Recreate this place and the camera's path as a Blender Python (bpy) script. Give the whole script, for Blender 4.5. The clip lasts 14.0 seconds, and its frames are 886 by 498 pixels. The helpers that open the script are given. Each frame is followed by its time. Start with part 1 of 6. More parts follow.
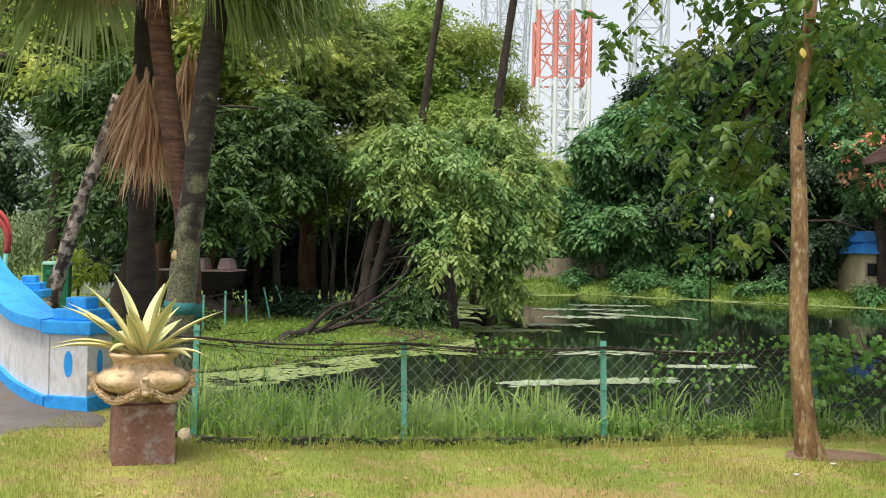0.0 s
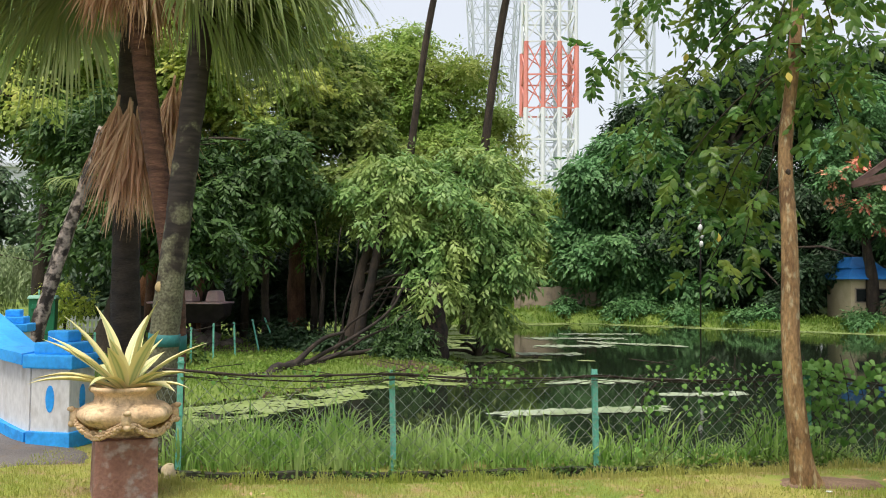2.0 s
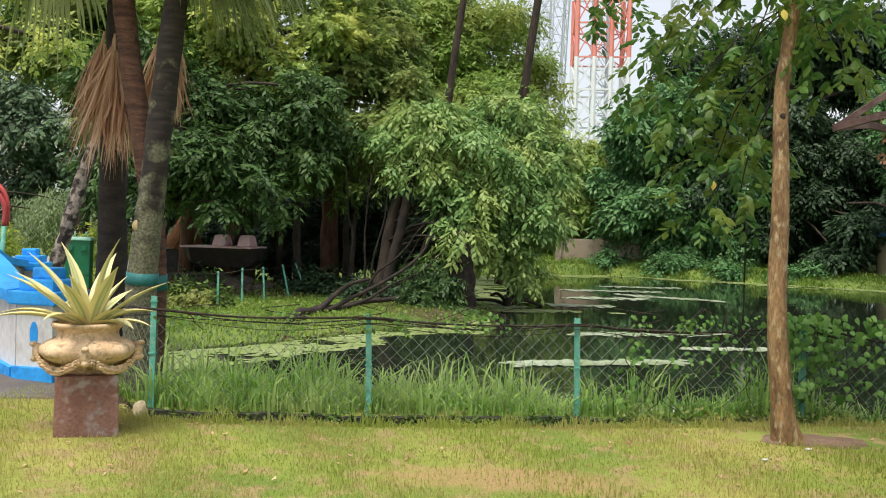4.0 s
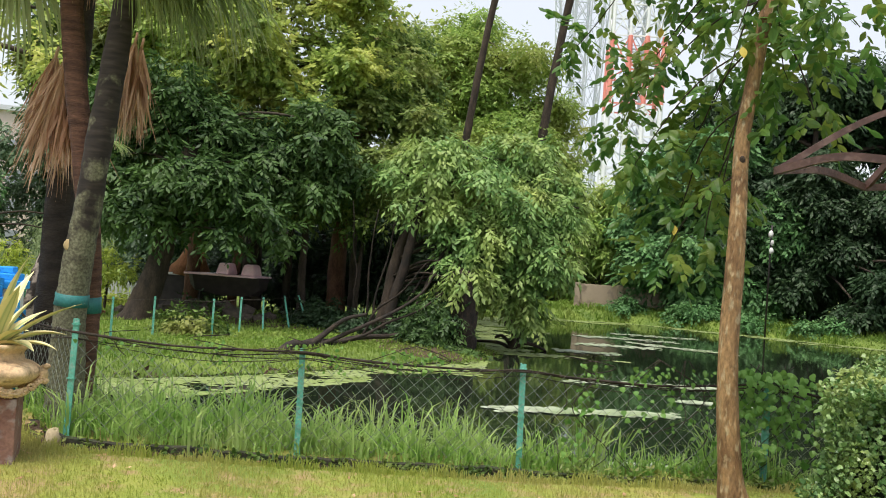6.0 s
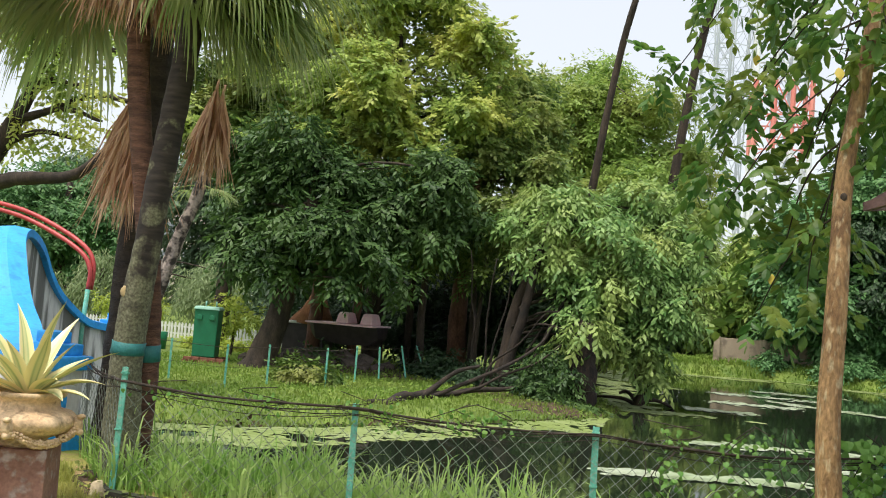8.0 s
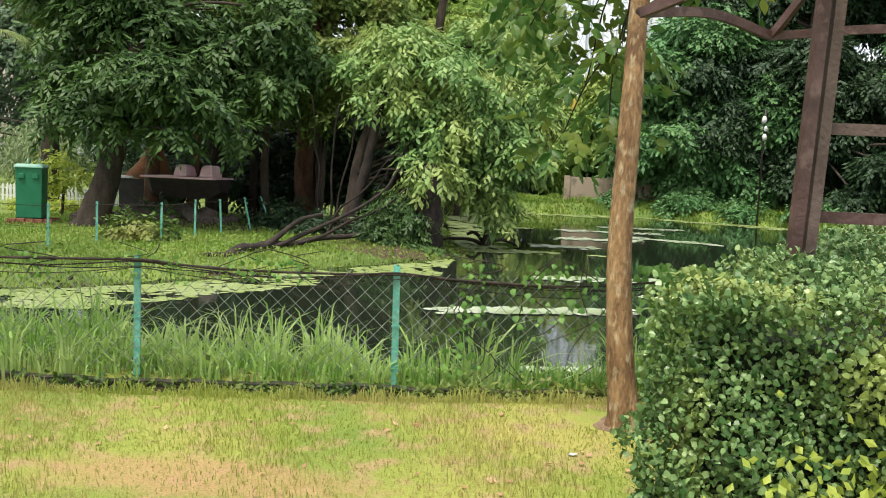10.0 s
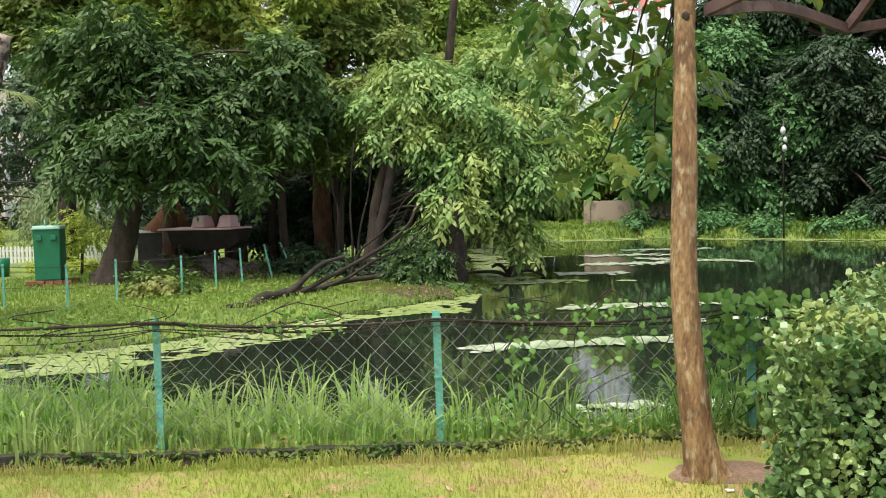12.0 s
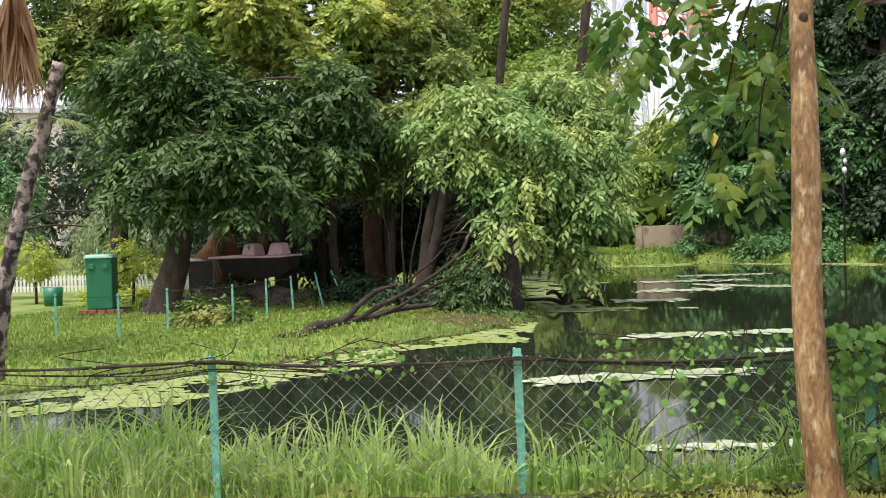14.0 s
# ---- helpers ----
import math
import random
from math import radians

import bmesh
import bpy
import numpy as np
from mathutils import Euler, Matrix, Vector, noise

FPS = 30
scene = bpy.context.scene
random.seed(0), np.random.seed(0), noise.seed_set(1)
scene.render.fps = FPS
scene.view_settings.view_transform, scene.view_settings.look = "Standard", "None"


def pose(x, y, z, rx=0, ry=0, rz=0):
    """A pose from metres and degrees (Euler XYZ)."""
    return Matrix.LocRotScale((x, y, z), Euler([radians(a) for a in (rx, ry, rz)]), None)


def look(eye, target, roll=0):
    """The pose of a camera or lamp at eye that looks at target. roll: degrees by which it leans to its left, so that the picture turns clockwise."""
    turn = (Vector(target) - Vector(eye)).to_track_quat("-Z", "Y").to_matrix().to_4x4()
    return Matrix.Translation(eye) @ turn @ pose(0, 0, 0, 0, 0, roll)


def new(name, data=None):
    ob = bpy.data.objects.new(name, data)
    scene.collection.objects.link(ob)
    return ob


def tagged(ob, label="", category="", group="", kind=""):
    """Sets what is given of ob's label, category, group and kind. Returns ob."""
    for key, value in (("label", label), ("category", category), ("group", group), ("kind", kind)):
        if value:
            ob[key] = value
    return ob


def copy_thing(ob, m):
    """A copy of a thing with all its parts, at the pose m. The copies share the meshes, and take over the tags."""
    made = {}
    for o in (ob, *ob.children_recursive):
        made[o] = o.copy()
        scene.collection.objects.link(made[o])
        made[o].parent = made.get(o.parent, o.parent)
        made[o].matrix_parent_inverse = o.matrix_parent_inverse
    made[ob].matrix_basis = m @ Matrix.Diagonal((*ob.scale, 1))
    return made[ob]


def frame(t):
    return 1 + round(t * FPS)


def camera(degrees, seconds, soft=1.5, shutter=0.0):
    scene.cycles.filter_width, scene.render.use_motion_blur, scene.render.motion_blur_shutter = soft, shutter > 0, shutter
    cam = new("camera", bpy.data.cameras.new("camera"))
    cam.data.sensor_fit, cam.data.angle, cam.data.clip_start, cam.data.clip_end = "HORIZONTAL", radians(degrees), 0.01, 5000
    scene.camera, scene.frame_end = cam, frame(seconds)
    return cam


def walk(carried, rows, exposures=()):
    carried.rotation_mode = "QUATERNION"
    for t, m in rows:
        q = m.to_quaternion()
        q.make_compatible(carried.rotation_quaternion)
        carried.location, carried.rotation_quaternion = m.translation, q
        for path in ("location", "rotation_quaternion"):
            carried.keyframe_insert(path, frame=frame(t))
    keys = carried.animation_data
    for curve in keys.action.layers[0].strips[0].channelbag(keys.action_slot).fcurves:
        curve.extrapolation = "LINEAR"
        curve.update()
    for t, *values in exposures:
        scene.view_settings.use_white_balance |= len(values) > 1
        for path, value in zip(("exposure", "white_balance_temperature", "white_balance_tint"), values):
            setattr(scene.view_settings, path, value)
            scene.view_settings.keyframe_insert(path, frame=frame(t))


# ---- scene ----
cam = camera(52.0, 14.0, soft=1.05)
PATH = [
    (0, (0.065, -1.749, 1.725), (0.039, 0.25, 1.735), 1.1),
    (0.5, (0.084, -1.73, 1.722), (0.124, 0.27, 1.729), 1.2),
    (1, (0.092, -1.731, 1.723), (0.164, 0.268, 1.731), 1.3),
    (1.5, (0.069, -1.689, 1.723), (0.129, 0.309, 1.772), 0.8),
    (2, (0.084, -1.658, 1.709), (0.079, 0.34, 1.786), 0.5),
    (2.5, (0.206, -1.71, 1.7), (0.062, 0.284, 1.661), -0.6),
    (3, (0.417, -1.698, 1.696), (0.269, 0.296, 1.654), -0.2),
    (3.2, (0.455, -1.64, 1.678), (0.333, 0.357, 1.644), 0.4),
    (5.3, (1.286, -1.247, 1.652), (1.121, 0.746, 1.617), 3.4),
    (5.5, (1.34, -1.181, 1.649), (1.164, 0.811, 1.626), 3.5),
    (6, (1.45, -1.022, 1.666), (1.264, 0.969, 1.716), 4.2),
    (6.5, (1.62, -0.867, 1.677), (1.352, 1.111, 1.801), 3.5),
    (7, (1.836, -0.728, 1.712), (1.432, 1.218, 1.934), 3.5),
    (7.5, (1.963, -0.531, 1.708), (1.462, 1.393, 1.931), 4.2),
    (8, (1.987, -0.336, 1.715), (1.491, 1.597, 1.852), 4.8),
    (8.5, (2.17, -0.231, 1.734), (1.673, 1.701, 1.88), 4.0),
    (8.7, (2.258, -0.265, 1.736), (1.884, 1.693, 1.892), 4.1),
    (9, (2.347, -0.139, 1.694), (2.173, 1.853, 1.702), 4.0),
    (9.2, (2.422, -0.07, 1.656), (2.262, 1.923, 1.6), 4.0),
    (11.3, (2.414, 0.626, 1.644), (2.18, 2.599, 1.416), -0.8),
    (11.5, (2.367, 0.65, 1.639), (2.135, 2.623, 1.409), -1.0),
    (12, (2.232, 0.744, 1.657), (2.006, 2.728, 1.556), -1.3),
    (12.5, (2.178, 0.854, 1.64), (1.975, 2.84, 1.522), -1.6),
    (13, (2.17, 1.046, 1.645), (1.939, 3.027, 1.49), -2.1),
    (13.5, (2.072, 1.211, 1.64), (1.751, 3.175, 1.449), -2.2),
    (14, (1.954, 1.265, 1.666), (1.63, 3.238, 1.625), -1.7),
]
walk(cam, [(t, look(eye, target, roll)) for t, eye, target, roll in PATH], [(0.0, 0.28, 6500, 10), (3.0, 0.26, 6500, 10), (6.0, 0.36, 6500, 10), (9.0, 0.44, 6500, 10), (11.3, 0.74, 6500, 12), (12.0, 0.62, 6500, 12), (13.0, 0.64, 6500, 16), (13.5, 0.55, 6500, 17), (14.0, 0.66, 6500, 19)])

# ---- light: bright overcast ----
world = bpy.data.worlds.new("overcast")
scene.world = world
world.use_nodes = True
wn, wl = world.node_tree.nodes, world.node_tree.links
sky = wn.new("ShaderNodeTexSky")
sky.sky_type, sky.sun_disc, sky.sun_elevation, sky.sun_rotation = "NISHITA", False, radians(70), radians(200)
sky.dust_density = 4.0
bg_sky = wn["Background"]
bg_sky.inputs["Strength"].default_value = 0.06
wl.new(sky.outputs[0], bg_sky.inputs["Color"])
bg_cloud = wn.new("ShaderNodeBackground")
bg_cloud.inputs["Color"].default_value = (0.97, 0.98, 1.0, 1)
bg_cloud.inputs["Strength"].default_value = 0.58
add_sky = wn.new("ShaderNodeAddShader")
wl.new(bg_sky.outputs[0], add_sky.inputs[0])
wl.new(bg_cloud.outputs[0], add_sky.inputs[1])
wl.new(add_sky.outputs[0], wn["World Output"].inputs["Surface"])
sun = new("sun", bpy.data.lights.new("sun", "SUN"))
sun.data.energy, sun.data.angle, sun.data.color = 3.5, radians(24), (1.0, 0.95, 0.86)
sun.matrix_world = look((0, 0, 0), (0.22, 0.36, -1.15))

# ---- materials ----
rng = np.random.default_rng(7)
WATER = -0.6


def shader(name):
    m = bpy.data.materials.new(name)
    m.use_nodes = True
    return m, m.node_tree.nodes, m.node_tree.links, m.node_tree.nodes["Principled BSDF"]


def ramp(n, stops):
    r = n.new("ShaderNodeValToRGB")
    while len(r.color_ramp.elements) < len(stops):
        r.color_ramp.elements.new(0.5)
    for e, (p, c) in zip(r.color_ramp.elements, stops):
        e.position, e.color = p, (*c, 1)
    return r


def surf(name, c1, c2, scale=3.0, rough=0.8, metal=0.0, bump=0.25, grain=40.0, c3=None, stretch=(1, 1, 1), low=0.35, high=0.65, wear=0.25):
    """Two scales of variation, a stain colour and fine relief."""
    m, n, l, p = shader(name)
    tc, mp = n.new("ShaderNodeTexCoord"), n.new("ShaderNodeMapping")
    mp.inputs["Scale"].default_value = stretch
    l.new(tc.outputs["Object"], mp.inputs["Vector"])
    big, fine = n.new("ShaderNodeTexNoise"), n.new("ShaderNodeTexNoise")
    big.inputs["Scale"].default_value, big.inputs["Detail"].default_value = scale, 6
    fine.inputs["Scale"].default_value, fine.inputs["Detail"].default_value = grain, 5
    for k in (big, fine):
        l.new(mp.outputs[0], k.inputs["Vector"])
    r = ramp(n, [(low, c1), (high, c2)])
    l.new(big.outputs["Fac"], r.inputs[0])
    col = r.outputs[0]
    if c3:
        spot = n.new("ShaderNodeTexNoise")
        spot.inputs["Scale"].default_value, spot.inputs["Detail"].default_value = scale * 2.7, 8
        l.new(mp.outputs[0], spot.inputs["Vector"])
        rs = ramp(n, [(0.54, (0, 0, 0)), (0.66, (1, 1, 1))])
        l.new(spot.outputs["Fac"], rs.inputs[0])
        mx = n.new("ShaderNodeMixRGB")
        mx.inputs[2].default_value = (*c3, 1)
        l.new(rs.outputs[0], mx.inputs[0])
        l.new(col, mx.inputs[1])
        col = mx.outputs[0]
    mul = n.new("ShaderNodeMixRGB")
    mul.blend_type = "MULTIPLY"
    mul.inputs[0].default_value = wear
    rf = ramp(n, [(0.3, (0.35, 0.35, 0.35)), (0.7, (1.25, 1.25, 1.25))])
    l.new(fine.outputs["Fac"], rf.inputs[0])
    l.new(col, mul.inputs[1])
    l.new(rf.outputs[0], mul.inputs[2])
    l.new(mul.outputs[0], p.inputs["Base Color"])
    p.inputs["Roughness"].default_value, p.inputs["Metallic"].default_value = rough, metal
    b = n.new("ShaderNodeBump")
    b.inputs["Strength"].default_value, b.inputs["Distance"].default_value = bump, 0.02
    l.new(fine.outputs["Fac"], b.inputs["Height"])
    l.new(b.outputs[0], p.inputs["Normal"])
    return m


def leafy(name, c1, c2, c3, patch=0.5, rough=0.5, thin=0.24, spread=(0.45, 0.7), tone=1.3):
    """Leaf by leaf colour, patches of another tint, light passing through."""
    m, n, l, p = shader(name)
    c1, c2, c3 = (tuple(min(0.8, v * tone * k) for v, k in zip(c, (1, 1, 1.3))) for c in (c1, c2, c3))
    p.inputs["Specular IOR Level"].default_value = 0.3
    geo, tc, big = n.new("ShaderNodeNewGeometry"), n.new("ShaderNodeTexCoord"), n.new("ShaderNodeTexNoise")
    big.inputs["Scale"].default_value, big.inputs["Detail"].default_value = patch, 3
    l.new(tc.outputs["Object"], big.inputs["Vector"])
    r = ramp(n, [(0.0, c1), (1.0, c2)])
    l.new(geo.outputs["Random Per Island"], r.inputs[0])
    rb = ramp(n, [(spread[0], (0, 0, 0)), (spread[1], (1, 1, 1))])
    l.new(big.outputs["Fac"], rb.inputs[0])
    mx = n.new("ShaderNodeMixRGB")
    mx.inputs[2].default_value = (*c3, 1)
    l.new(rb.outputs[0], mx.inputs[0])
    l.new(r.outputs[0], mx.inputs[1])
    l.new(mx.outputs[0], p.inputs["Base Color"])
    p.inputs["Roughness"].default_value = rough
    tr, ms = n.new("ShaderNodeBsdfTranslucent"), n.new("ShaderNodeMixShader")
    l.new(mx.outputs[0], tr.inputs["Color"])
    ms.inputs[0].default_value = thin
    l.new(p.outputs[0], ms.inputs[1])
    l.new(tr.outputs[0], ms.inputs[2])
    l.new(ms.outputs[0], n["Material Output"].inputs["Surface"])
    return m


def ground_material():
    m, n, l, p = shader("turf")
    tc = n.new("ShaderNodeTexCoord")
    a, b, c = (n.new("ShaderNodeTexNoise") for _ in range(3))
    for k, s in ((a, 0.55), (b, 5.0), (c, 60.0)):
        k.inputs["Scale"].default_value, k.inputs["Detail"].default_value = s, 6
        l.new(tc.outputs["Object"], k.inputs["Vector"])
    ra = ramp(n, [(0.38, (0.135, 0.205, 0.024)), (0.52, (0.235, 0.275, 0.042)), (0.66, (0.34, 0.315, 0.075))])
    rb = ramp(n, [(0.48, (0, 0, 0)), (0.66, (1, 1, 1))])
    l.new(a.outputs["Fac"], ra.inputs[0])
    l.new(b.outputs["Fac"], rb.inputs[0])
    mx = n.new("ShaderNodeMixRGB")
    mx.inputs[2].default_value = (0.33, 0.235, 0.11, 1)
    l.new(rb.outputs[0], mx.inputs[0])
    l.new(ra.outputs[0], mx.inputs[1])
    off, gone, worn, edge = n.new("ShaderNodeMapping"), n.new("ShaderNodeTexGradient"), n.new("ShaderNodeMath"), ramp(n, [(0.56, (0, 0, 0)), (1.0, (0.75, 0.75, 0.75))])
    off.vector_type = "TEXTURE"
    off.inputs["Location"].default_value, off.inputs["Scale"].default_value = (0.85, 4.55, 0.05), (1.7, 0.62, 1)
    gone.gradient_type = "SPHERICAL"
    l.new(tc.outputs["Object"], off.inputs[0])
    l.new(off.outputs[0], gone.inputs[0])
    worn.operation = "MULTIPLY_ADD"
    l.new(b.outputs["Fac"], worn.inputs[0])
    l.new(gone.outputs["Fac"], worn.inputs[1])
    l.new(gone.outputs["Fac"], worn.inputs[2])
    l.new(worn.outputs[0], edge.inputs[0])
    bare = n.new("ShaderNodeMixRGB")
    bare.inputs[2].default_value = (0.36, 0.225, 0.10, 1)
    l.new(edge.outputs[0], bare.inputs[0])
    l.new(mx.outputs[0], bare.inputs[1])
    mx = bare
    rc = ramp(n, [(0.3, (0.45, 0.45, 0.45)), (0.7, (1.2, 1.2, 1.2))])
    l.new(c.outputs["Fac"], rc.inputs[0])
    mu = n.new("ShaderNodeMixRGB")
    mu.blend_type, mu.inputs[0].default_value = "MULTIPLY", 0.4
    # Blends to a greener, darker turf between y 6.5 and 9.5.
    sep, rng_y, far_turf = n.new("ShaderNodeSeparateXYZ"), n.new("ShaderNodeMapRange"), n.new("ShaderNodeMixRGB")
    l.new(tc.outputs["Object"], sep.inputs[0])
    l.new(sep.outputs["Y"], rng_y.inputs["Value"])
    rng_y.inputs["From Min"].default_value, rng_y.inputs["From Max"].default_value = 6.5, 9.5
    l.new(rng_y.outputs[0], far_turf.inputs[0])
    l.new(mx.outputs[0], far_turf.inputs[1])
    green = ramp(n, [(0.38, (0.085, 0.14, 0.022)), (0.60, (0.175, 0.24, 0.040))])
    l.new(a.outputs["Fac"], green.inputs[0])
    l.new(green.outputs[0], far_turf.inputs[2])
    l.new(far_turf.outputs[0], mu.inputs[1])
    l.new(rc.outputs[0], mu.inputs[2])
    l.new(mu.outputs[0], p.inputs["Base Color"])
    p.inputs["Roughness"].default_value = 0.95
    bm = n.new("ShaderNodeBump")
    bm.inputs["Strength"].default_value, bm.inputs["Distance"].default_value = 0.6, 0.03
    l.new(c.outputs["Fac"], bm.inputs["Height"])
    l.new(bm.outputs[0], p.inputs["Normal"])
    return m


def water_material():
    m, n, l, p = shader("pond_water")
    p.inputs["Base Color"].default_value = (0.012, 0.018, 0.010, 1)
    p.inputs["Roughness"].default_value = 0.04
    p.inputs["IOR"].default_value = 1.33
    tc, no, b = n.new("ShaderNodeTexCoord"), n.new("ShaderNodeTexNoise"), n.new("ShaderNodeBump")
    no.inputs["Scale"].default_value, no.inputs["Detail"].default_value = 1.4, 3
    l.new(tc.outputs["Object"], no.inputs["Vector"])
    b.inputs["Strength"].default_value, b.inputs["Distance"].default_value = 0.05, 0.04
    l.new(no.outputs["Fac"], b.inputs["Height"])
    l.new(b.outputs[0], p.inputs["Normal"])
    return m


def variegated_material():
    m, n, l, p = shader("variegated_leaf")
    uv, sep, no = n.new("ShaderNodeUVMap"), n.new("ShaderNodeSeparateXYZ"), n.new("ShaderNodeTexNoise")
    l.new(uv.outputs[0], sep.inputs[0])
    no.inputs["Scale"].default_value = 3
    l.new(uv.outputs[0], no.inputs["Vector"])
    r = ramp(n, [(0.0, (0.72, 0.64, 0.31)), (0.26, (0.66, 0.59, 0.27)), (0.35, (0.31, 0.38, 0.16)), (0.44, (0.50, 0.51, 0.24)),
                 (0.55, (0.54, 0.53, 0.25)), (0.65, (0.28, 0.36, 0.15)), (0.74, (0.68, 0.61, 0.29)), (1.0, (0.76, 0.68, 0.38))])
    l.new(sep.outputs[0], r.inputs[0])
    l.new(r.outputs[0], p.inputs["Base Color"])
    p.inputs["Roughness"].default_value = 0.4
    return m


turf, water_mat, variegated = ground_material(), water_material(), variegated_material()
asphalt = surf("asphalt", (0.11, 0.095, 0.086), (0.185, 0.165, 0.155), 1.6, 0.85, bump=0.6, grain=70, c3=(0.17, 0.125, 0.092), wear=0.5)
soil = surf("bare_soil", (0.16, 0.10, 0.065), (0.24, 0.155, 0.10), 4, 0.95, bump=0.8, grain=50, wear=0.6)
# Darker copy of bare_soil: holds the grove's shade, and plain dark earth elsewhere.
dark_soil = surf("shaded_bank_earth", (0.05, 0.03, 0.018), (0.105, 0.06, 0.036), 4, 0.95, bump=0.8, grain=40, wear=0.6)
concrete = surf("mossy_concrete", (0.022, 0.022, 0.014), (0.055, 0.05, 0.034), 5, 0.9, bump=0.6, grain=60, c3=(0.03, 0.05, 0.015))
wall_white = surf("stained_white_paint", (0.62, 0.615, 0.60), (0.72, 0.715, 0.70), 2.0, 0.7, bump=0.2, grain=30, c3=(0.55, 0.53, 0.50), stretch=(1, 1, 0.4))
wall_streaked = surf("streaked_white_paint", (0.16, 0.16, 0.15), (0.66, 0.66, 0.65), 2.6, 0.7, bump=0.2, grain=30, stretch=(2.4, 2.4, 0.22), low=0.46, high=0.56)
blue_paint = surf("blue_paint", (0.018, 0.33, 0.84), (0.035, 0.39, 0.90), 2.5, 0.5, bump=0.12, grain=25, c3=(0.02, 0.27, 0.72))
green_paint = surf("green_post_paint", (0.085, 0.36, 0.265), (0.15, 0.46, 0.36), 9, 0.6, bump=0.3, grain=60, c3=(0.24, 0.42, 0.34), wear=0.4)
teal_paint = surf("teal_band_paint", (0.02, 0.15, 0.15), (0.03, 0.20, 0.19), 6, 0.6)
booth_green = surf("booth_green_plastic", (0.006, 0.135, 0.06), (0.010, 0.165, 0.075), 3, 0.45, bump=0.08)
booth_top = surf("pale_roof_plastic", (0.16, 0.36, 0.27), (0.24, 0.46, 0.36), 4, 0.5)
red_paint = surf("red_pipe_paint", (0.38, 0.035, 0.035), (0.48, 0.06, 0.055), 5, 0.45)
wire_mat = surf("weathered_wire", (0.17, 0.20, 0.17), (0.30, 0.33, 0.28), 20, 0.6, 0.3)
vine_mat = surf("dark_vine_bark", (0.018, 0.013, 0.009), (0.055, 0.04, 0.028), 12, 0.9, bump=0.6)
def lichen_bark():
    """Dark ringed palm bark with grey-green lichen on its lower half."""
    m, n, l, p = shader("lichen_palm_bark")
    tc, mp = n.new("ShaderNodeTexCoord"), n.new("ShaderNodeMapping")
    l.new(tc.outputs["Object"], mp.inputs[0])
    mp.inputs["Scale"].default_value = (5, 5, 24)
    rings, blot, fine = (n.new("ShaderNodeTexNoise") for _ in range(3))
    for k, s, src in ((rings, 1.0, mp.outputs[0]), (blot, 7.0, tc.outputs["Object"]), (fine, 45.0, tc.outputs["Object"])):
        k.inputs["Scale"].default_value, k.inputs["Detail"].default_value = s, 7
        l.new(src, k.inputs["Vector"])
    dark = ramp(n, [(0.35, (0.018, 0.014, 0.012)), (0.58, (0.036, 0.028, 0.023)), (0.75, (0.062, 0.050, 0.040))])
    pale = ramp(n, [(0.35, (0.075, 0.07, 0.045)), (0.55, (0.15, 0.15, 0.09)), (0.72, (0.23, 0.225, 0.155))])
    l.new(rings.outputs["Fac"], dark.inputs[0])
    l.new(fine.outputs["Fac"], pale.inputs[0])
    sep, mr, add = n.new("ShaderNodeSeparateXYZ"), n.new("ShaderNodeMapRange"), n.new("ShaderNodeMath")
    l.new(tc.outputs["Object"], sep.inputs[0])
    l.new(sep.outputs["Z"], mr.inputs["Value"])
    mr.inputs["From Min"].default_value, mr.inputs["From Max"].default_value = 1.3, 3.4
    mr.inputs["To Min"].default_value, mr.inputs["To Max"].default_value = 0.16, -0.22
    add.operation = "ADD"
    l.new(mr.outputs[0], add.inputs[0])
    l.new(blot.outputs["Fac"], add.inputs[1])
    mask = ramp(n, [(0.44, (0, 0, 0)), (0.60, (1, 1, 1))])
    l.new(add.outputs[0], mask.inputs[0])
    mx = n.new("ShaderNodeMixRGB")
    l.new(mask.outputs[0], mx.inputs[0])
    l.new(dark.outputs[0], mx.inputs[1])
    l.new(pale.outputs[0], mx.inputs[2])
    l.new(mx.outputs[0], p.inputs["Base Color"])
    p.inputs["Roughness"].default_value = 0.95
    bm = n.new("ShaderNodeBump")
    bm.inputs["Strength"].default_value, bm.inputs["Distance"].default_value = 0.45, 0.015
    l.new(rings.outputs["Fac"], bm.inputs["Height"])
    l.new(bm.outputs[0], p.inputs["Normal"])
    return m


palm_bark = lichen_bark()
palm_brown = surf("brown_palm_bark", (0.075, 0.036, 0.024), (0.19, 0.095, 0.062), 4, 0.95, bump=0.9, grain=26, stretch=(0.8, 0.8, 5), wear=0.6)
palm_dark = surf("dark_palm_bark", (0.022, 0.017, 0.013), (0.055, 0.042, 0.03), 3, 0.95, bump=0.9, grain=26, stretch=(1, 1, 3), wear=0.6)
grey_bark = surf("pale_flaking_bark", (0.035, 0.026, 0.02), (0.34, 0.28, 0.23), 7, 0.9, bump=0.9, grain=30, low=0.44, high=0.56, wear=0.5)
tan_bark = surf("tan_smooth_bark", (0.16, 0.085, 0.034), (0.33, 0.20, 0.088), 5, 0.85, bump=0.8, grain=30, c3=(0.42, 0.33, 0.19), stretch=(1.8, 1.8, 0.6), low=0.38, high=0.60, wear=0.7)
dark_bark = surf("dark_wet_bark", (0.022, 0.016, 0.011), (0.065, 0.046, 0.032), 3, 0.92, bump=0.9, grain=24, stretch=(1.5, 1.5, 0.5), wear=0.6)
red_bark = surf("reddish_bark", (0.085, 0.038, 0.022), (0.17, 0.085, 0.05), 3, 0.92, bump=0.9, grain=24, stretch=(1.5, 1.5, 0.5), wear=0.6)
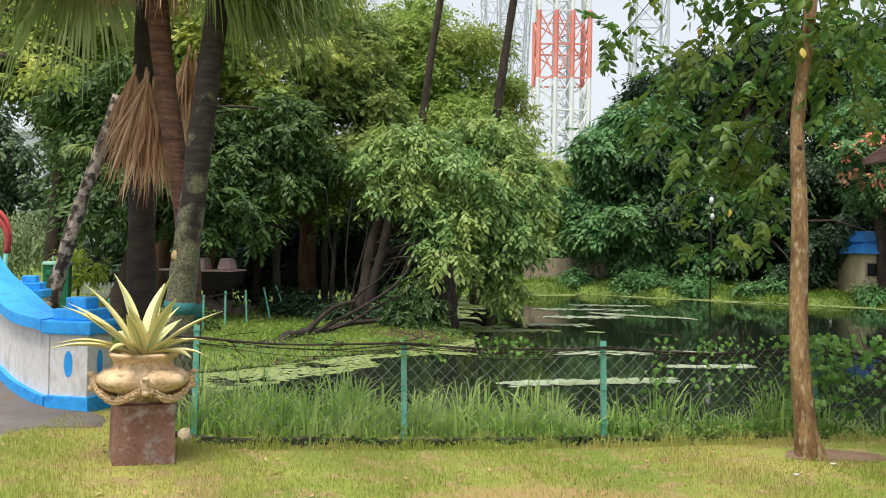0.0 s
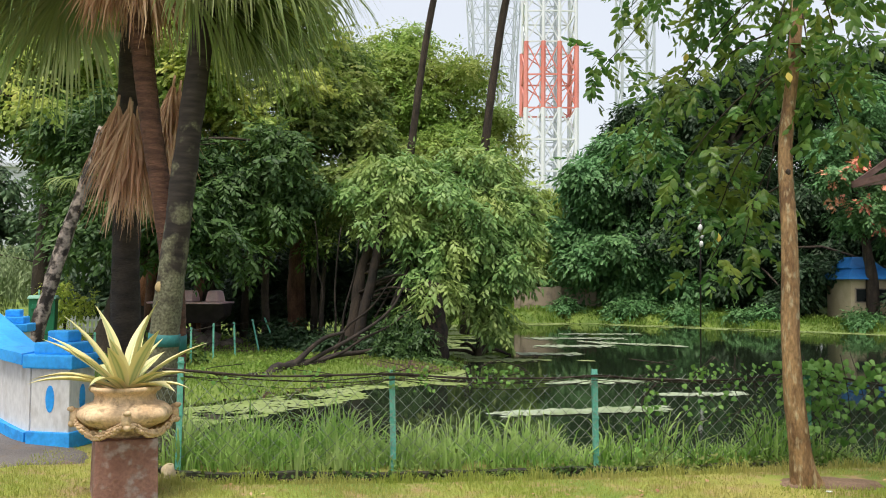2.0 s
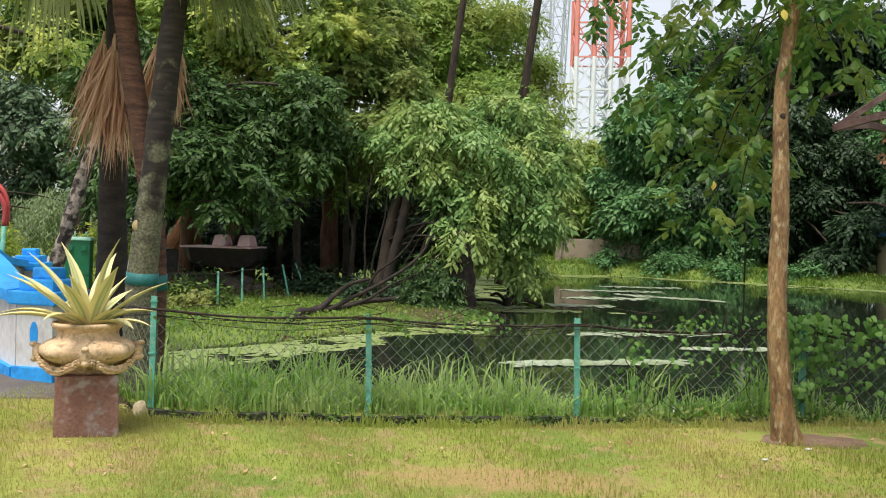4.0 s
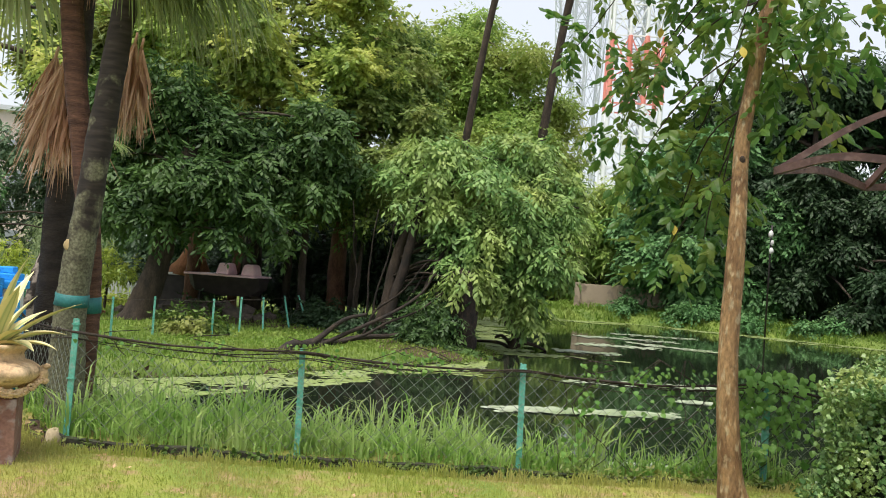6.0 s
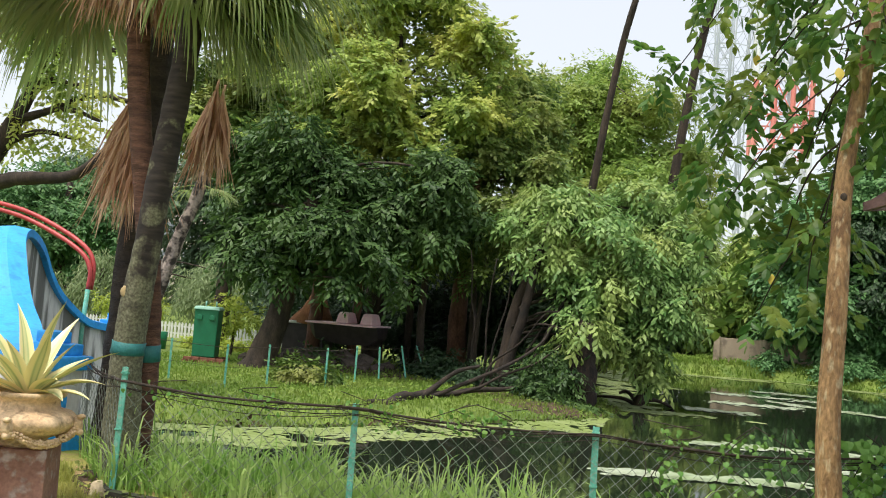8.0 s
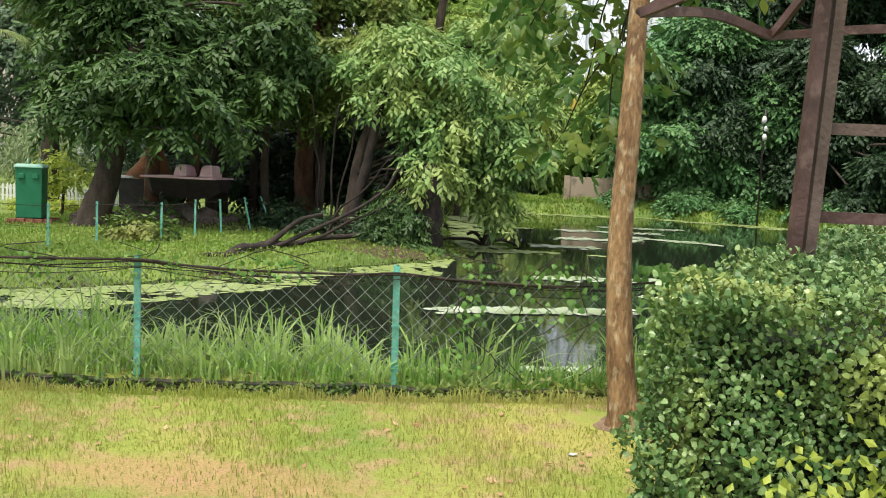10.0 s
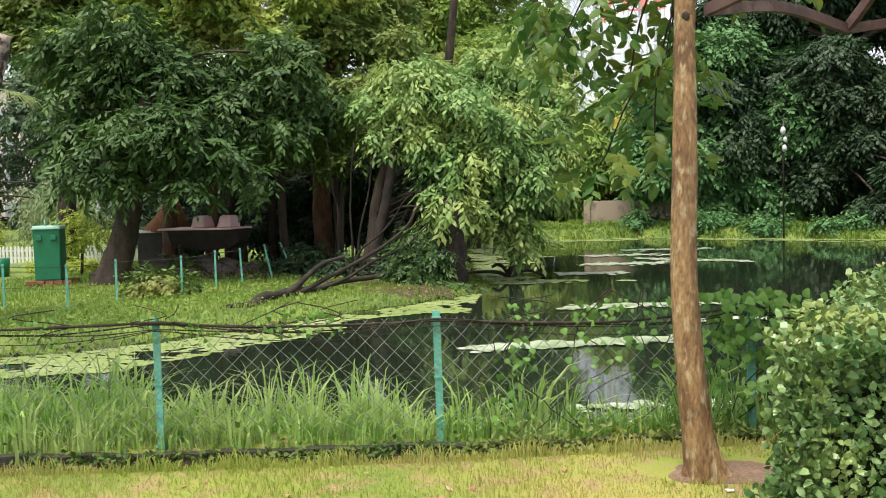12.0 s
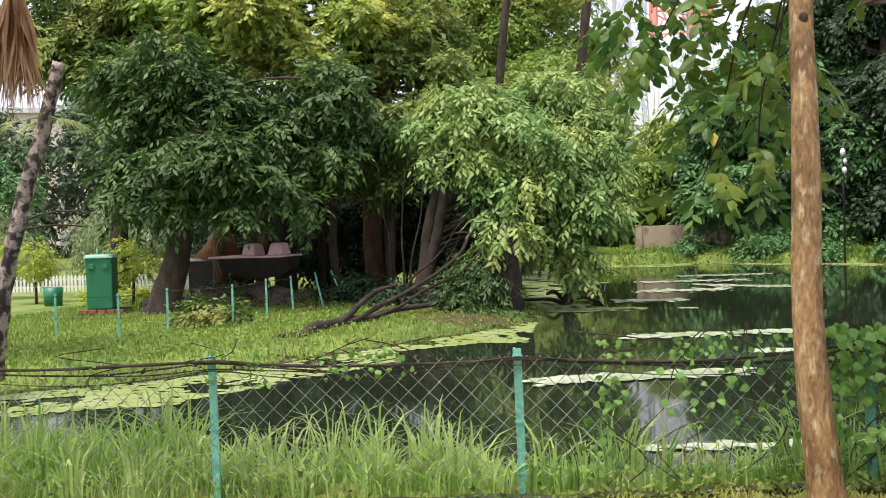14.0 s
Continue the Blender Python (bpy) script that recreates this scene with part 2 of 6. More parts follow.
# Near-black woods: the shade under the canopy is put into their colours.
log_bark = surf("shaded_dead_wood", (0.012, 0.009, 0.007), (0.042, 0.029, 0.020), 4, 0.95, bump=0.9, grain=30, wear=0.6)
stump_wood = surf("shaded_stump_wood", (0.008, 0.006, 0.005), (0.030, 0.020, 0.014), 4, 0.95, bump=1.0, grain=22, c3=(0.05, 0.030, 0.020), stretch=(2, 2, 0.5), wear=0.6)
cut_wood = surf("cut_wood", (0.42, 0.31, 0.15), (0.52, 0.40, 0.20), 8, 0.8)
pot_stone = surf("ochre_cast_stone", (0.56, 0.375, 0.21), (0.70, 0.51, 0.31), 6, 0.75, bump=0.4, grain=40, c3=(0.36, 0.25, 0.14), wear=0.4)
plinth_red = surf("red_oxide_plinth", (0.20, 0.095, 0.07), (0.29, 0.155, 0.12), 4, 0.85, bump=0.4, grain=40, c3=(0.33, 0.26, 0.24), wear=0.4)
stone_mat = surf("pale_stone", (0.45, 0.36, 0.22), (0.58, 0.48, 0.32), 6, 0.85, bump=0.6)
rock_mat = surf("dark_rubble", (0.045, 0.036, 0.03), (0.12, 0.095, 0.075), 3, 0.95, bump=0.8, grain=20)
brown_steel = surf("brown_painted_steel", (0.058, 0.028, 0.023), (0.10, 0.052, 0.044), 5, 0.45, bump=0.25, c3=(0.14, 0.085, 0.072))
tan_steel = surf("faded_brown_steel", (0.075, 0.048, 0.038), (0.135, 0.092, 0.074), 5, 0.6, bump=0.3)
boat_dark = surf("dark_boat_hull", (0.016, 0.011, 0.012), (0.035, 0.025, 0.026), 4, 0.6)
boat_pink = surf("faded_pink_fibreglass", (0.86, 0.54, 0.60), (0.90, 0.62, 0.67), 4, 0.55, c3=(0.82, 0.58, 0.62))
picket_white = surf("white_picket_paint", (0.60, 0.60, 0.58), (0.74, 0.74, 0.72), 5, 0.7)
brick_mat = surf("brick_red", (0.17, 0.06, 0.035), (0.27, 0.11, 0.07), 6, 0.9, bump=0.5)
# Far steel: distance haze is in the lightened red and pale grey.
steel_red = surf("hazed_red_steel", (0.70, 0.21, 0.17), (0.78, 0.29, 0.24), 0.4, 0.5, bump=0.0)
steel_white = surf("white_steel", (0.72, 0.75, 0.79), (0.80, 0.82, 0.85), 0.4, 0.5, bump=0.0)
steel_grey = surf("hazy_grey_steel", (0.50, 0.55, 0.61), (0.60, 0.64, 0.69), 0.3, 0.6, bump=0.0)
roof_blue = surf("blue_sheet_roof", (0.02, 0.17, 0.50), (0.035, 0.24, 0.62), 2, 0.45, bump=0.15)
cream_wall = surf("cream_plaster", (0.44, 0.36, 0.22), (0.55, 0.46, 0.30), 1.0, 0.85)
grey_wall = surf("weathered_boundary_wall", (0.30, 0.235, 0.17), (0.42, 0.34, 0.25), 0.6, 0.9, c3=(0.20, 0.16, 0.12))
dark_glass = surf("dark_window", (0.01, 0.012, 0.014), (0.02, 0.024, 0.026), 2, 0.15, bump=0.0)
# Far panes paled to bluish grey, with the haze in their colour.
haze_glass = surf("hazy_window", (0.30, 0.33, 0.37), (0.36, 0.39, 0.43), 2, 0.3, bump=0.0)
# Near-black, so the shade inside the hedge sits in this colour.
hedge_core = surf("hedge_inner_shade", (0.008, 0.014, 0.005), (0.02, 0.03, 0.012), 14, 0.95, bump=1.0)
thatch = surf("dry_orange_thatch", (0.20, 0.08, 0.03), (0.33, 0.15, 0.065), 8, 0.95, bump=0.8, stretch=(4, 4, 0.5))
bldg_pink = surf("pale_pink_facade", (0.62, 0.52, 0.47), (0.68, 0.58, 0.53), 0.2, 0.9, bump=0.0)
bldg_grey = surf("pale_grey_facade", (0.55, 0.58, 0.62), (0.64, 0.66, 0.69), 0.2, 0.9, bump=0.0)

leaf_shade = leafy("shade_tree_leaf", (0.016, 0.046, 0.010), (0.070, 0.135, 0.026), (0.085, 0.155, 0.03), 0.8, thin=0.3, tone=1.1)
leaf_tall = leafy("tall_tree_leaf", (0.075, 0.12, 0.022), (0.20, 0.25, 0.05), (0.27, 0.27, 0.055), 0.5, thin=0.48, tone=2.3)
leaf_dark = leafy("dark_tree_leaf", (0.030, 0.065, 0.009), (0.09, 0.15, 0.020), (0.17, 0.18, 0.03), 0.5)
leaf_mid = leafy("mid_grove_leaf", (0.055, 0.105, 0.020), (0.16, 0.22, 0.042), (0.23, 0.245, 0.055), 0.5, thin=0.42, tone=1.5)
leaf_pond = leafy("pond_tree_leaf", (0.050, 0.115, 0.022), (0.165, 0.255, 0.060), (0.23, 0.275, 0.06), 0.6, thin=0.32, tone=1.6)
leaf_feather = leafy("feathery_leaf", (0.11, 0.19, 0.030), (0.22, 0.30, 0.055), (0.24, 0.26, 0.05), 0.3, thin=0.42, tone=1.6)
leaf_bank = leafy("bank_tree_leaf", (0.040, 0.11, 0.025), (0.11, 0.21, 0.055), (0.08, 0.19, 0.05), 0.2)
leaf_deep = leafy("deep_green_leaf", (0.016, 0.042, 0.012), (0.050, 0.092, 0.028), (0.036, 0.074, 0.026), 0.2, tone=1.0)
leaf_slender = leafy("slender_tree_leaf", (0.028, 0.085, 0.012), (0.10, 0.195, 0.032), (0.17, 0.21, 0.03), 2.2, 0.4, 0.5)
leaf_woods = leafy("far_woods_leaf", (0.045, 0.09, 0.030), (0.10, 0.155, 0.055), (0.075, 0.115, 0.05), 0.12)
leaf_pale = leafy("pale_weeping_leaf", (0.11, 0.16, 0.05), (0.20, 0.25, 0.09), (0.15, 0.20, 0.07), 0.4)
leaf_lime = leafy("lime_leaf", (0.15, 0.21, 0.022), (0.29, 0.33, 0.045), (0.23, 0.27, 0.035), 0.8, thin=0.45, tone=1.6)
leaf_hedge = leafy("hedge_leaf", (0.034, 0.095, 0.018), (0.20, 0.30, 0.085), (0.23, 0.285, 0.06), 3.0, 0.3, 0.2, spread=(0.50, 0.66), tone=1.15)
leaf_vine = leafy("vine_leaf", (0.065, 0.165, 0.022), (0.15, 0.27, 0.045), (0.12, 0.24, 0.04), 2.0)
leaf_yellow = leafy("yellowed_leaf", (0.46, 0.36, 0.05), (0.55, 0.44, 0.08), (0.5, 0.38, 0.05), 2)
leaf_flame = leafy("flame_flower", (0.62, 0.14, 0.08), (0.74, 0.27, 0.14), (0.70, 0.36, 0.16), 0.5)
blade_long = leafy("long_grass_blade", (0.11, 0.22, 0.030), (0.32, 0.45, 0.10), (0.38, 0.45, 0.14), 1.6, 0.5, 0.5, tone=1.5)
blade_lawn = leafy("lawn_blade", (0.17, 0.22, 0.030), (0.28, 0.30, 0.055), (0.35, 0.29, 0.095), 0.7, 0.8, 0.55, tone=1.5)
blade_far = leafy("far_grass_blade", (0.085, 0.155, 0.016), (0.17, 0.255, 0.034), (0.18, 0.235, 0.038), 0.6, 0.6, 0.4)
frond_green = leafy("palm_frond", (0.12, 0.19, 0.036), (0.26, 0.33, 0.09), (0.36, 0.38, 0.14), 0.8, 0.4, 0.5)
frond_dead = leafy("dead_palm_frond", (0.34, 0.19, 0.085), (0.66, 0.45, 0.235), (0.28, 0.145, 0.065), 2.6, 0.8, 0.30)
algae_mat = leafy("floating_algae", (0.19, 0.26, 0.045), (0.27, 0.34, 0.09), (0.30, 0.36, 0.12), 1.2, 0.7, 0.0, tone=0.82)
pad_mat = leafy("lily_pad", (0.30, 0.37, 0.17), (0.45, 0.50, 0.29), (0.25, 0.33, 0.12), 1.0, 0.5, 0.0, tone=0.9)


# ---- builders ----
def thing(name, at, label, category, group="", rz=0.0, kind=""):
    ob = new(name)
    ob.matrix_world = pose(at[0], at[1], at[2], 0, 0, rz)
    return tagged(ob, label, category, group, kind)


def part(name, me, mat, parent, label="", at=None):
    ob = new(name, me)
    if not me.materials:
        me.materials.append(mat)
    ob.parent = parent
    if at is not None:
        ob.location = at
    if label:
        ob["label"] = label
    return ob


def tri_mesh(name, V, T, smooth=False):
    me = bpy.data.meshes.new(name)
    V, T = np.asarray(V, np.float32), np.asarray(T, np.int32)
    me.vertices.add(len(V))
    me.vertices.foreach_set("co", V.ravel())
    me.loops.add(T.size)
    me.loops.foreach_set("vertex_index", T.ravel())
    me.polygons.add(len(T))
    me.polygons.foreach_set("loop_start", np.arange(0, T.size, 3, dtype=np.int32))
    me.polygons.foreach_set("use_smooth", np.full(len(T), smooth))
    me.update(calc_edges=True)
    return me


def poly_mesh(name, V, F, smooth=True):
    me = bpy.data.meshes.new(name)
    me.from_pydata([tuple(v) for v in V], [], F)
    me.polygons.foreach_set("use_smooth", [smooth] * len(F))
    me.update()
    return me


def merge(pieces):
    V, F, o = [], [], 0
    for v, f in pieces:
        V.extend(v)
        F.extend([tuple(i + o for i in q) for q in f])
        o += len(v)
    return V, F


def tube(points, radii, n=8, rough=0.0, cap=True):
    """A tapered tube along points; rough makes the section uneven."""
    P = [Vector(p) for p in points]
    if not hasattr(radii, "__len__"):
        radii = [radii] * len(P)
    V, F = [], []
    side = None
    for i, p in enumerate(P):
        t = (P[min(i + 1, len(P) - 1)] - P[max(i - 1, 0)]).normalized()
        if side is None:
            side = t.orthogonal().normalized()
        side = (side - t * side.dot(t)).normalized()
        up = t.cross(side)
        for k in range(n):
            a = 2 * math.pi * k / n
            r = radii[i] * (1 + (rough * noise.noise(p * 3.1 + Vector((k * 1.7, 0, 0))) if rough else 0))
            V.append(tuple(p + (side * math.cos(a) + up * math.sin(a)) * r))
    for i in range(len(P) - 1):
        for k in range(n):
            a, b = i * n + k, i * n + (k + 1) % n
            F.append((a, b, b + n, a + n))
    if cap:
        F.append(tuple(range(n))[::-1])
        F.append(tuple(range((len(P) - 1) * n, len(P) * n)))
    return V, F


def smooth_line(points, steps=5, wobble=0.0, seed=0):
    """Catmull-Rom through the points."""
    P = [Vector(p) for p in points]
    P = [P[0] * 2 - P[1]] + P + [P[-1] * 2 - P[-2]]
    out = []
    for i in range(1, len(P) - 2):
        for s in range(steps):
            t = s / steps
            a, b, c, d = P[i - 1:i + 3]
            q = 0.5 * ((2 * b) + (c - a) * t + (2 * a - 5 * b + 4 * c - d) * t * t + (3 * b - a - 3 * c + d) * t ** 3)
            if wobble:
                q = q + noise.noise_vector(q * 0.9 + Vector((seed, seed * 2.3, 0))) * wobble
            out.append(q)
    out.append(P[-2])
    return out


def box(sx, sy, sz, at=(0, 0, 0), bevel=0.0, taper=1.0):
    """A bevelled box standing on at, as vertices and faces."""
    bm = bmesh.new()
    bmesh.ops.create_cube(bm, size=1)
    for v in bm.verts:
        k = taper if v.co.z > 0 else 1
        v.co = Vector((v.co.x * sx * k, v.co.y * sy * k, (v.co.z + 0.5) * sz))
    if bevel:
        bmesh.ops.bevel(bm, geom=list(bm.edges), offset=bevel, segments=2, affect="EDGES", profile=0.6)
    V = [tuple(v.co + Vector(at)) for v in bm.verts]
    bm.verts.index_update()
    F = [tuple(v.index for v in f.verts) for f in bm.faces]
    bm.free()
    return V, F


def lathe(profile, n=40, wobble=0.0):
    V, F = [], []
    for r, z in profile:
        for k in range(n):
            a = 2 * math.pi * k / n
            V.append((r * math.cos(a), r * math.sin(a), z + wobble * math.sin(5 * a)))
    for i in range(len(profile) - 1):
        for k in range(n):
            a, b = i * n + k, i * n + (k + 1) % n
            F.append((a, b, b + n, a + n))
    return V, F


def lump(r, at=(0, 0, 0), squash=(1, 1, 1), seed=0, rough=0.25, sub=2):
    bm = bmesh.new()
    bmesh.ops.create_icosphere(bm, subdivisions=sub, radius=1)
    V = []
    for v in bm.verts:
        k = r * (1 + rough * noise.noise(v.co * 1.6 + Vector((seed * 7.1, seed * 3.3, 0))))
        V.append((at[0] + v.co.x * k * squash[0], at[1] + v.co.y * k * squash[1], at[2] + v.co.z * k * squash[2]))
    bm.verts.index_update()
    F = [tuple(v.index for v in f.verts) for f in bm.faces]
    bm.free()
    return V, F


def unit(a):
    return a / np.maximum(np.linalg.norm(a, axis=-1, keepdims=True), 1e-6)


def leaves(name, P, D, N, L, W, fold=0.25):
    """Folded rhombic leaves: place, direction, face normal, length, width."""
    D = unit(D)
    S = unit(np.cross(N, D))
    N = np.cross(D, S)
    L, W = np.asarray(L)[:, None], np.asarray(W)[:, None]
    tip = P + D * L - N * L * 0.18
    mid = P + D * L * 0.45
    V = np.stack([P, mid + S * W * 0.5 - N * W * fold, tip, mid - S * W * 0.5 - N * W * fold], 1).reshape(-1, 3)
    b = np.arange(len(P))[:, None] * 4
    T = np.concatenate([b + [0, 1, 2], b + [0, 2, 3]], 1).reshape(-1, 3)
    return tri_mesh(name, V, T)


def broad_leaves(name, P, D, N, L, W, fold=0.2, shape=((0.16, 0.30), (0.42, 0.50), (0.72, 0.34))):
    """Ovate leaves of eight triangles with a folded midrib and a bent tip."""
    D = unit(D)
    S = unit(np.cross(N, D))
    N = np.cross(D, S)
    L, W = np.asarray(L)[:, None], np.asarray(W)[:, None]
    rows = [P]
    for t, w in shape:
        c = P + D * L * t - N * L * 0.16 * t * t
        rows += [c + S * W * w - N * W * fold * w, c, c - S * W * w - N * W * fold * w]
    rows.append(P + D * L - N * L * 0.2)
    V = np.stack(rows, 1).reshape(-1, 3)
    b = np.arange(len(P))[:, None] * 11
    T = []
    for o in ((0, 1, 2), (0, 2, 3), (1, 4, 5), (1, 5, 2), (2, 5, 6), (2, 6, 3), (4, 7, 8), (4, 8, 5), (5, 8, 9), (5, 9, 6), (7, 10, 8), (8, 10, 9)):
        T.append(b + list(o))
    return tri_mesh(name, V, np.stack(T, 1).reshape(-1, 3))


def oval_leaves(name, P, D, N, L, W, fold=0.2):
    """Small rounded leaves of four triangles, cupped along the middle."""
    D = unit(D)
    S = unit(np.cross(N, D))
    N = np.cross(D, S)
    L, W = np.asarray(L)[:, None], np.asarray(W)[:, None]
    V = np.stack([P, P + D * L * 0.28 + S * W * 0.46 + N * W * fold, P + D * L * 0.28 - S * W * 0.46 + N * W * fold, P + D * L * 0.74 + S * W * 0.40 + N * W * fold * 0.6, P + D * L * 0.74 - S * W * 0.40 + N * W * fold * 0.6, P + D * L - N * L * 0.08], 1).reshape(-1, 3)
    b = np.arange(len(P))[:, None] * 6
    return tri_mesh(name, V, np.concatenate([b + [0, 2, 1], b + [1, 2, 4], b + [1, 4, 3], b + [3, 4, 5]], 1).reshape(-1, 3))


def blades(name, P, H, W, bend, out=None):
    """Grass blades that arch over towards the tip."""
    n = len(P)
    a = rng.uniform(0, 2 * np.pi, n)
    side = np.stack([np.cos(a), np.sin(a), np.zeros(n)], 1)
    b = a + rng.uniform(0.6, 2.5, n) if out is None else out
    if out is not None:
        side = np.stack([-np.sin(out), np.cos(out), np.zeros(n)], 1)
        side = unit(side + rng.normal(0, 0.4, (n, 3)) * [1, 1, 0])
    lean = np.stack([np.cos(b), np.sin(b), np.zeros(n)], 1) * (bend * rng.uniform(0.1, 1, n))[:, None]
    H, W = np.asarray(H)[:, None], np.asarray(W)[:, None]
    up = np.array([0, 0, 1.0])
    top = np.broadcast_to(1 - 0.30 * np.asarray(bend), (n,))[:, None]
    mid = P + up * H * 0.48 + lean * H * 0.16
    high = P + up * H * (0.48 + 0.8 * (top - 0.48)) + lean * H * 0.52
    tip = P + up * H * top + lean * H
    V = np.stack([P - side * W / 2, P + side * W / 2, mid - side * W * 0.46, mid + side * W * 0.46, high - side * W * 0.3, high + side * W * 0.3, tip], 1).reshape(-1, 3)
    k = np.arange(n)[:, None] * 7
    T = np.concatenate([k + [0, 1, 3], k + [0, 3, 2], k + [2, 3, 5], k + [2, 5, 4], k + [4, 5, 6]], 1).reshape(-1, 3)
    return tri_mesh(name, V, T)


def sprays(clumps, per_area, leaflets, spray_len, leaf_len, leaf_w, droop=0.35, flat=0.55, base=(0, 0, 0), split=True, broad=False):
    """Leafy twigs over the outer part of each clump (x, y, z, r)."""
    Ps, Ds, Ns = [], [], []
    small = []
    for x, y, z, r in clumps:
        if r < 0.6 or not split:
            small.append((x, y, z, r))
            continue
        for _ in range(int(6 + 2.5 * r)):
            e = unit(rng.normal(size=3)) * r * rng.uniform(0.45, 0.85) * [1, 1, 0.78]
            small.append((x + e[0], y + e[1], z + e[2], r * rng.uniform(0.26, 0.50)))
    for x, y, z, r in small:
        n = max(6, int(per_area * r * r))
        d = unit(rng.normal(size=(n, 3)) * [1, 1, 0.85])
        bumps = 1 + 0.28 * np.sin(d[:, 0] * 5 + x) * np.sin(d[:, 1] * 6 + y) + 0.2 * np.sin(d[:, 2] * 7 + z)
        rad = r * bumps * rng.uniform(0.45, 1.05, n) ** 0.7
        o = np.array([x, y, z]) - base + d * rad[:, None] * [1, 1, 0.8]
        out = unit(d * [1, 1, 0.45] + rng.normal(size=(n, 3)) * 0.45 + [0, 0, -droop])
        side = unit(np.cross(out, np.array([0, 0, 1.0]) + rng.normal(size=(n, 3)) * 0.3))
        for k in range(leaflets):
            s = (k + 0.5) / leaflets
            p = o + out * (s * spray_len) + np.array([0, 0, -1.0]) * droop * spray_len * s * s * 0.6
            sg = 1 if k % 2 else -1
            if k == leaflets - 1:
                sg = 0
            Ps.append(p)
            Ds.append(unit(out * (0.55 + 0.5 * s) + side * sg * 0.9 + [0, 0, -droop * 0.5] + rng.normal(size=(n, 3)) * 0.2))
            Ns.append(unit(np.array([0, 0, 1.0]) * flat + d * (1 - flat) + rng.normal(size=(n, 3)) * 0.3))
    P, D, N = np.concatenate(Ps), np.concatenate(Ds), np.concatenate(Ns)
    k = rng.uniform(0.7, 1.25, len(P))
    return (broad_leaves if broad else leaves)("crown", P, D, N, leaf_len * k, leaf_w * k)


def tree(name, label, base, trunk, radii, clumps, bark, leaf, per_area=260, leaflets=7, spray=0.5, ll=0.17, lw=0.075, droop=0.35, limb_r=0.06, group="", rough=0.2, category="tree", hang=0.0, limb_mat=None, broad=False):
    """A tapered trunk through the points trunk, limbs to every clump, and a crown of leafy twigs."""
    t = thing(name, base, label, category, group)
    b = Vector(base)
    line = smooth_line([Vector(p) - b for p in trunk], 6, 0.06)
    rad = np.interp(np.linspace(0, 1, len(line)), np.linspace(0, 1, len(radii)), radii)
    part("trunk", poly_mesh("trunk", *tube(line, list(rad), 10, rough)), bark, t)
    for i, (x, y, z, r) in enumerate(clumps):
        c = Vector((x, y, z)) - b
        k = min(range(len(line)), key=lambda j: (line[j] - c).length + 1.2 * max(0, line[j].z - c.z + 0.4 * r))
        if hang:
            k = min(range(len(line)), key=lambda j: abs(line[j].z - c.z - hang))
        k = max(k, len(line) // 3)
        s = line[k]
        m = s.lerp(c, 0.5) + Vector((0, 0, 0.12 * (c - s).length))
        lp = smooth_line([s, m, c, c + (c - m).normalized() * r * 0.5], 4, 0.10, i)
        lr = limb_r * (0.6 + 0.35 * r)
        part("limb", poly_mesh("limb", *tube(lp, list(np.linspace(lr, lr * 0.3, len(lp))), 6)), limb_mat or bark, t)
    part("crown", sprays(clumps, per_area, leaflets, spray, ll, lw, droop, base=np.array(base), broad=broad), leaf, t)
    return t


# ---- ground, water, path ----
SHORE = [(20, 9.5), (9, 8.7), (4, 8.5), (1, 8.4), (-1.5, 8.5), (-3.2, 8.7), (-4.6, 8.7), (-8, 7.2), (-13, 5.5), (-14, 8.5),
         (-9.5, 11.3), (-7.4, 13.0), (-5, 14.4), (-4, 15.4), (-2.6, 17.6), (-0.6, 20.6), (0.5, 22.6), (0.9, 25.5), (0.2, 29),
         (-0.5, 36), (-1.8, 47), (2, 51), (7.5, 54), (13, 51), (20, 45.5), (26, 41), (30, 30), (28, 16)]


def shore_distance(x, y):
    """Metres to the shoreline: positive on land, negative in the pond."""
    x, y = np.asarray(x, float), np.asarray(y, float)
    best, inside = np.full(x.shape, 1e9), np.zeros(x.shape, bool)
    for (x0, y0), (x1, y1) in zip(SHORE, SHORE[1:] + SHORE[:1]):
        dx, dy = x1 - x0, y1 - y0
        t = np.clip(((x - x0) * dx + (y - y0) * dy) / (dx * dx + dy * dy), 0, 1)
        best = np.minimum(best, np.hypot(x - x0 - t * dx, y - y0 - t * dy))
        cross = ((y0 > y) != (y1 > y)) & (x < dx * (y - y0) / (dy if dy else 1e-9) + x0)
        inside ^= cross
    return np.where(inside, -best, best)


POSTS = [(-2.155, 6.06), (-0.36, 6.52), (1.50, 6.80), (3.66, 7.30), (5.7, 7.75)]


def fence_y(x):
    """The fence's line across the lawn."""
    run = [(-3.35, 7.25)] + POSTS
    return np.interp(x, [p[0] for p in run], [p[1] for p in run])


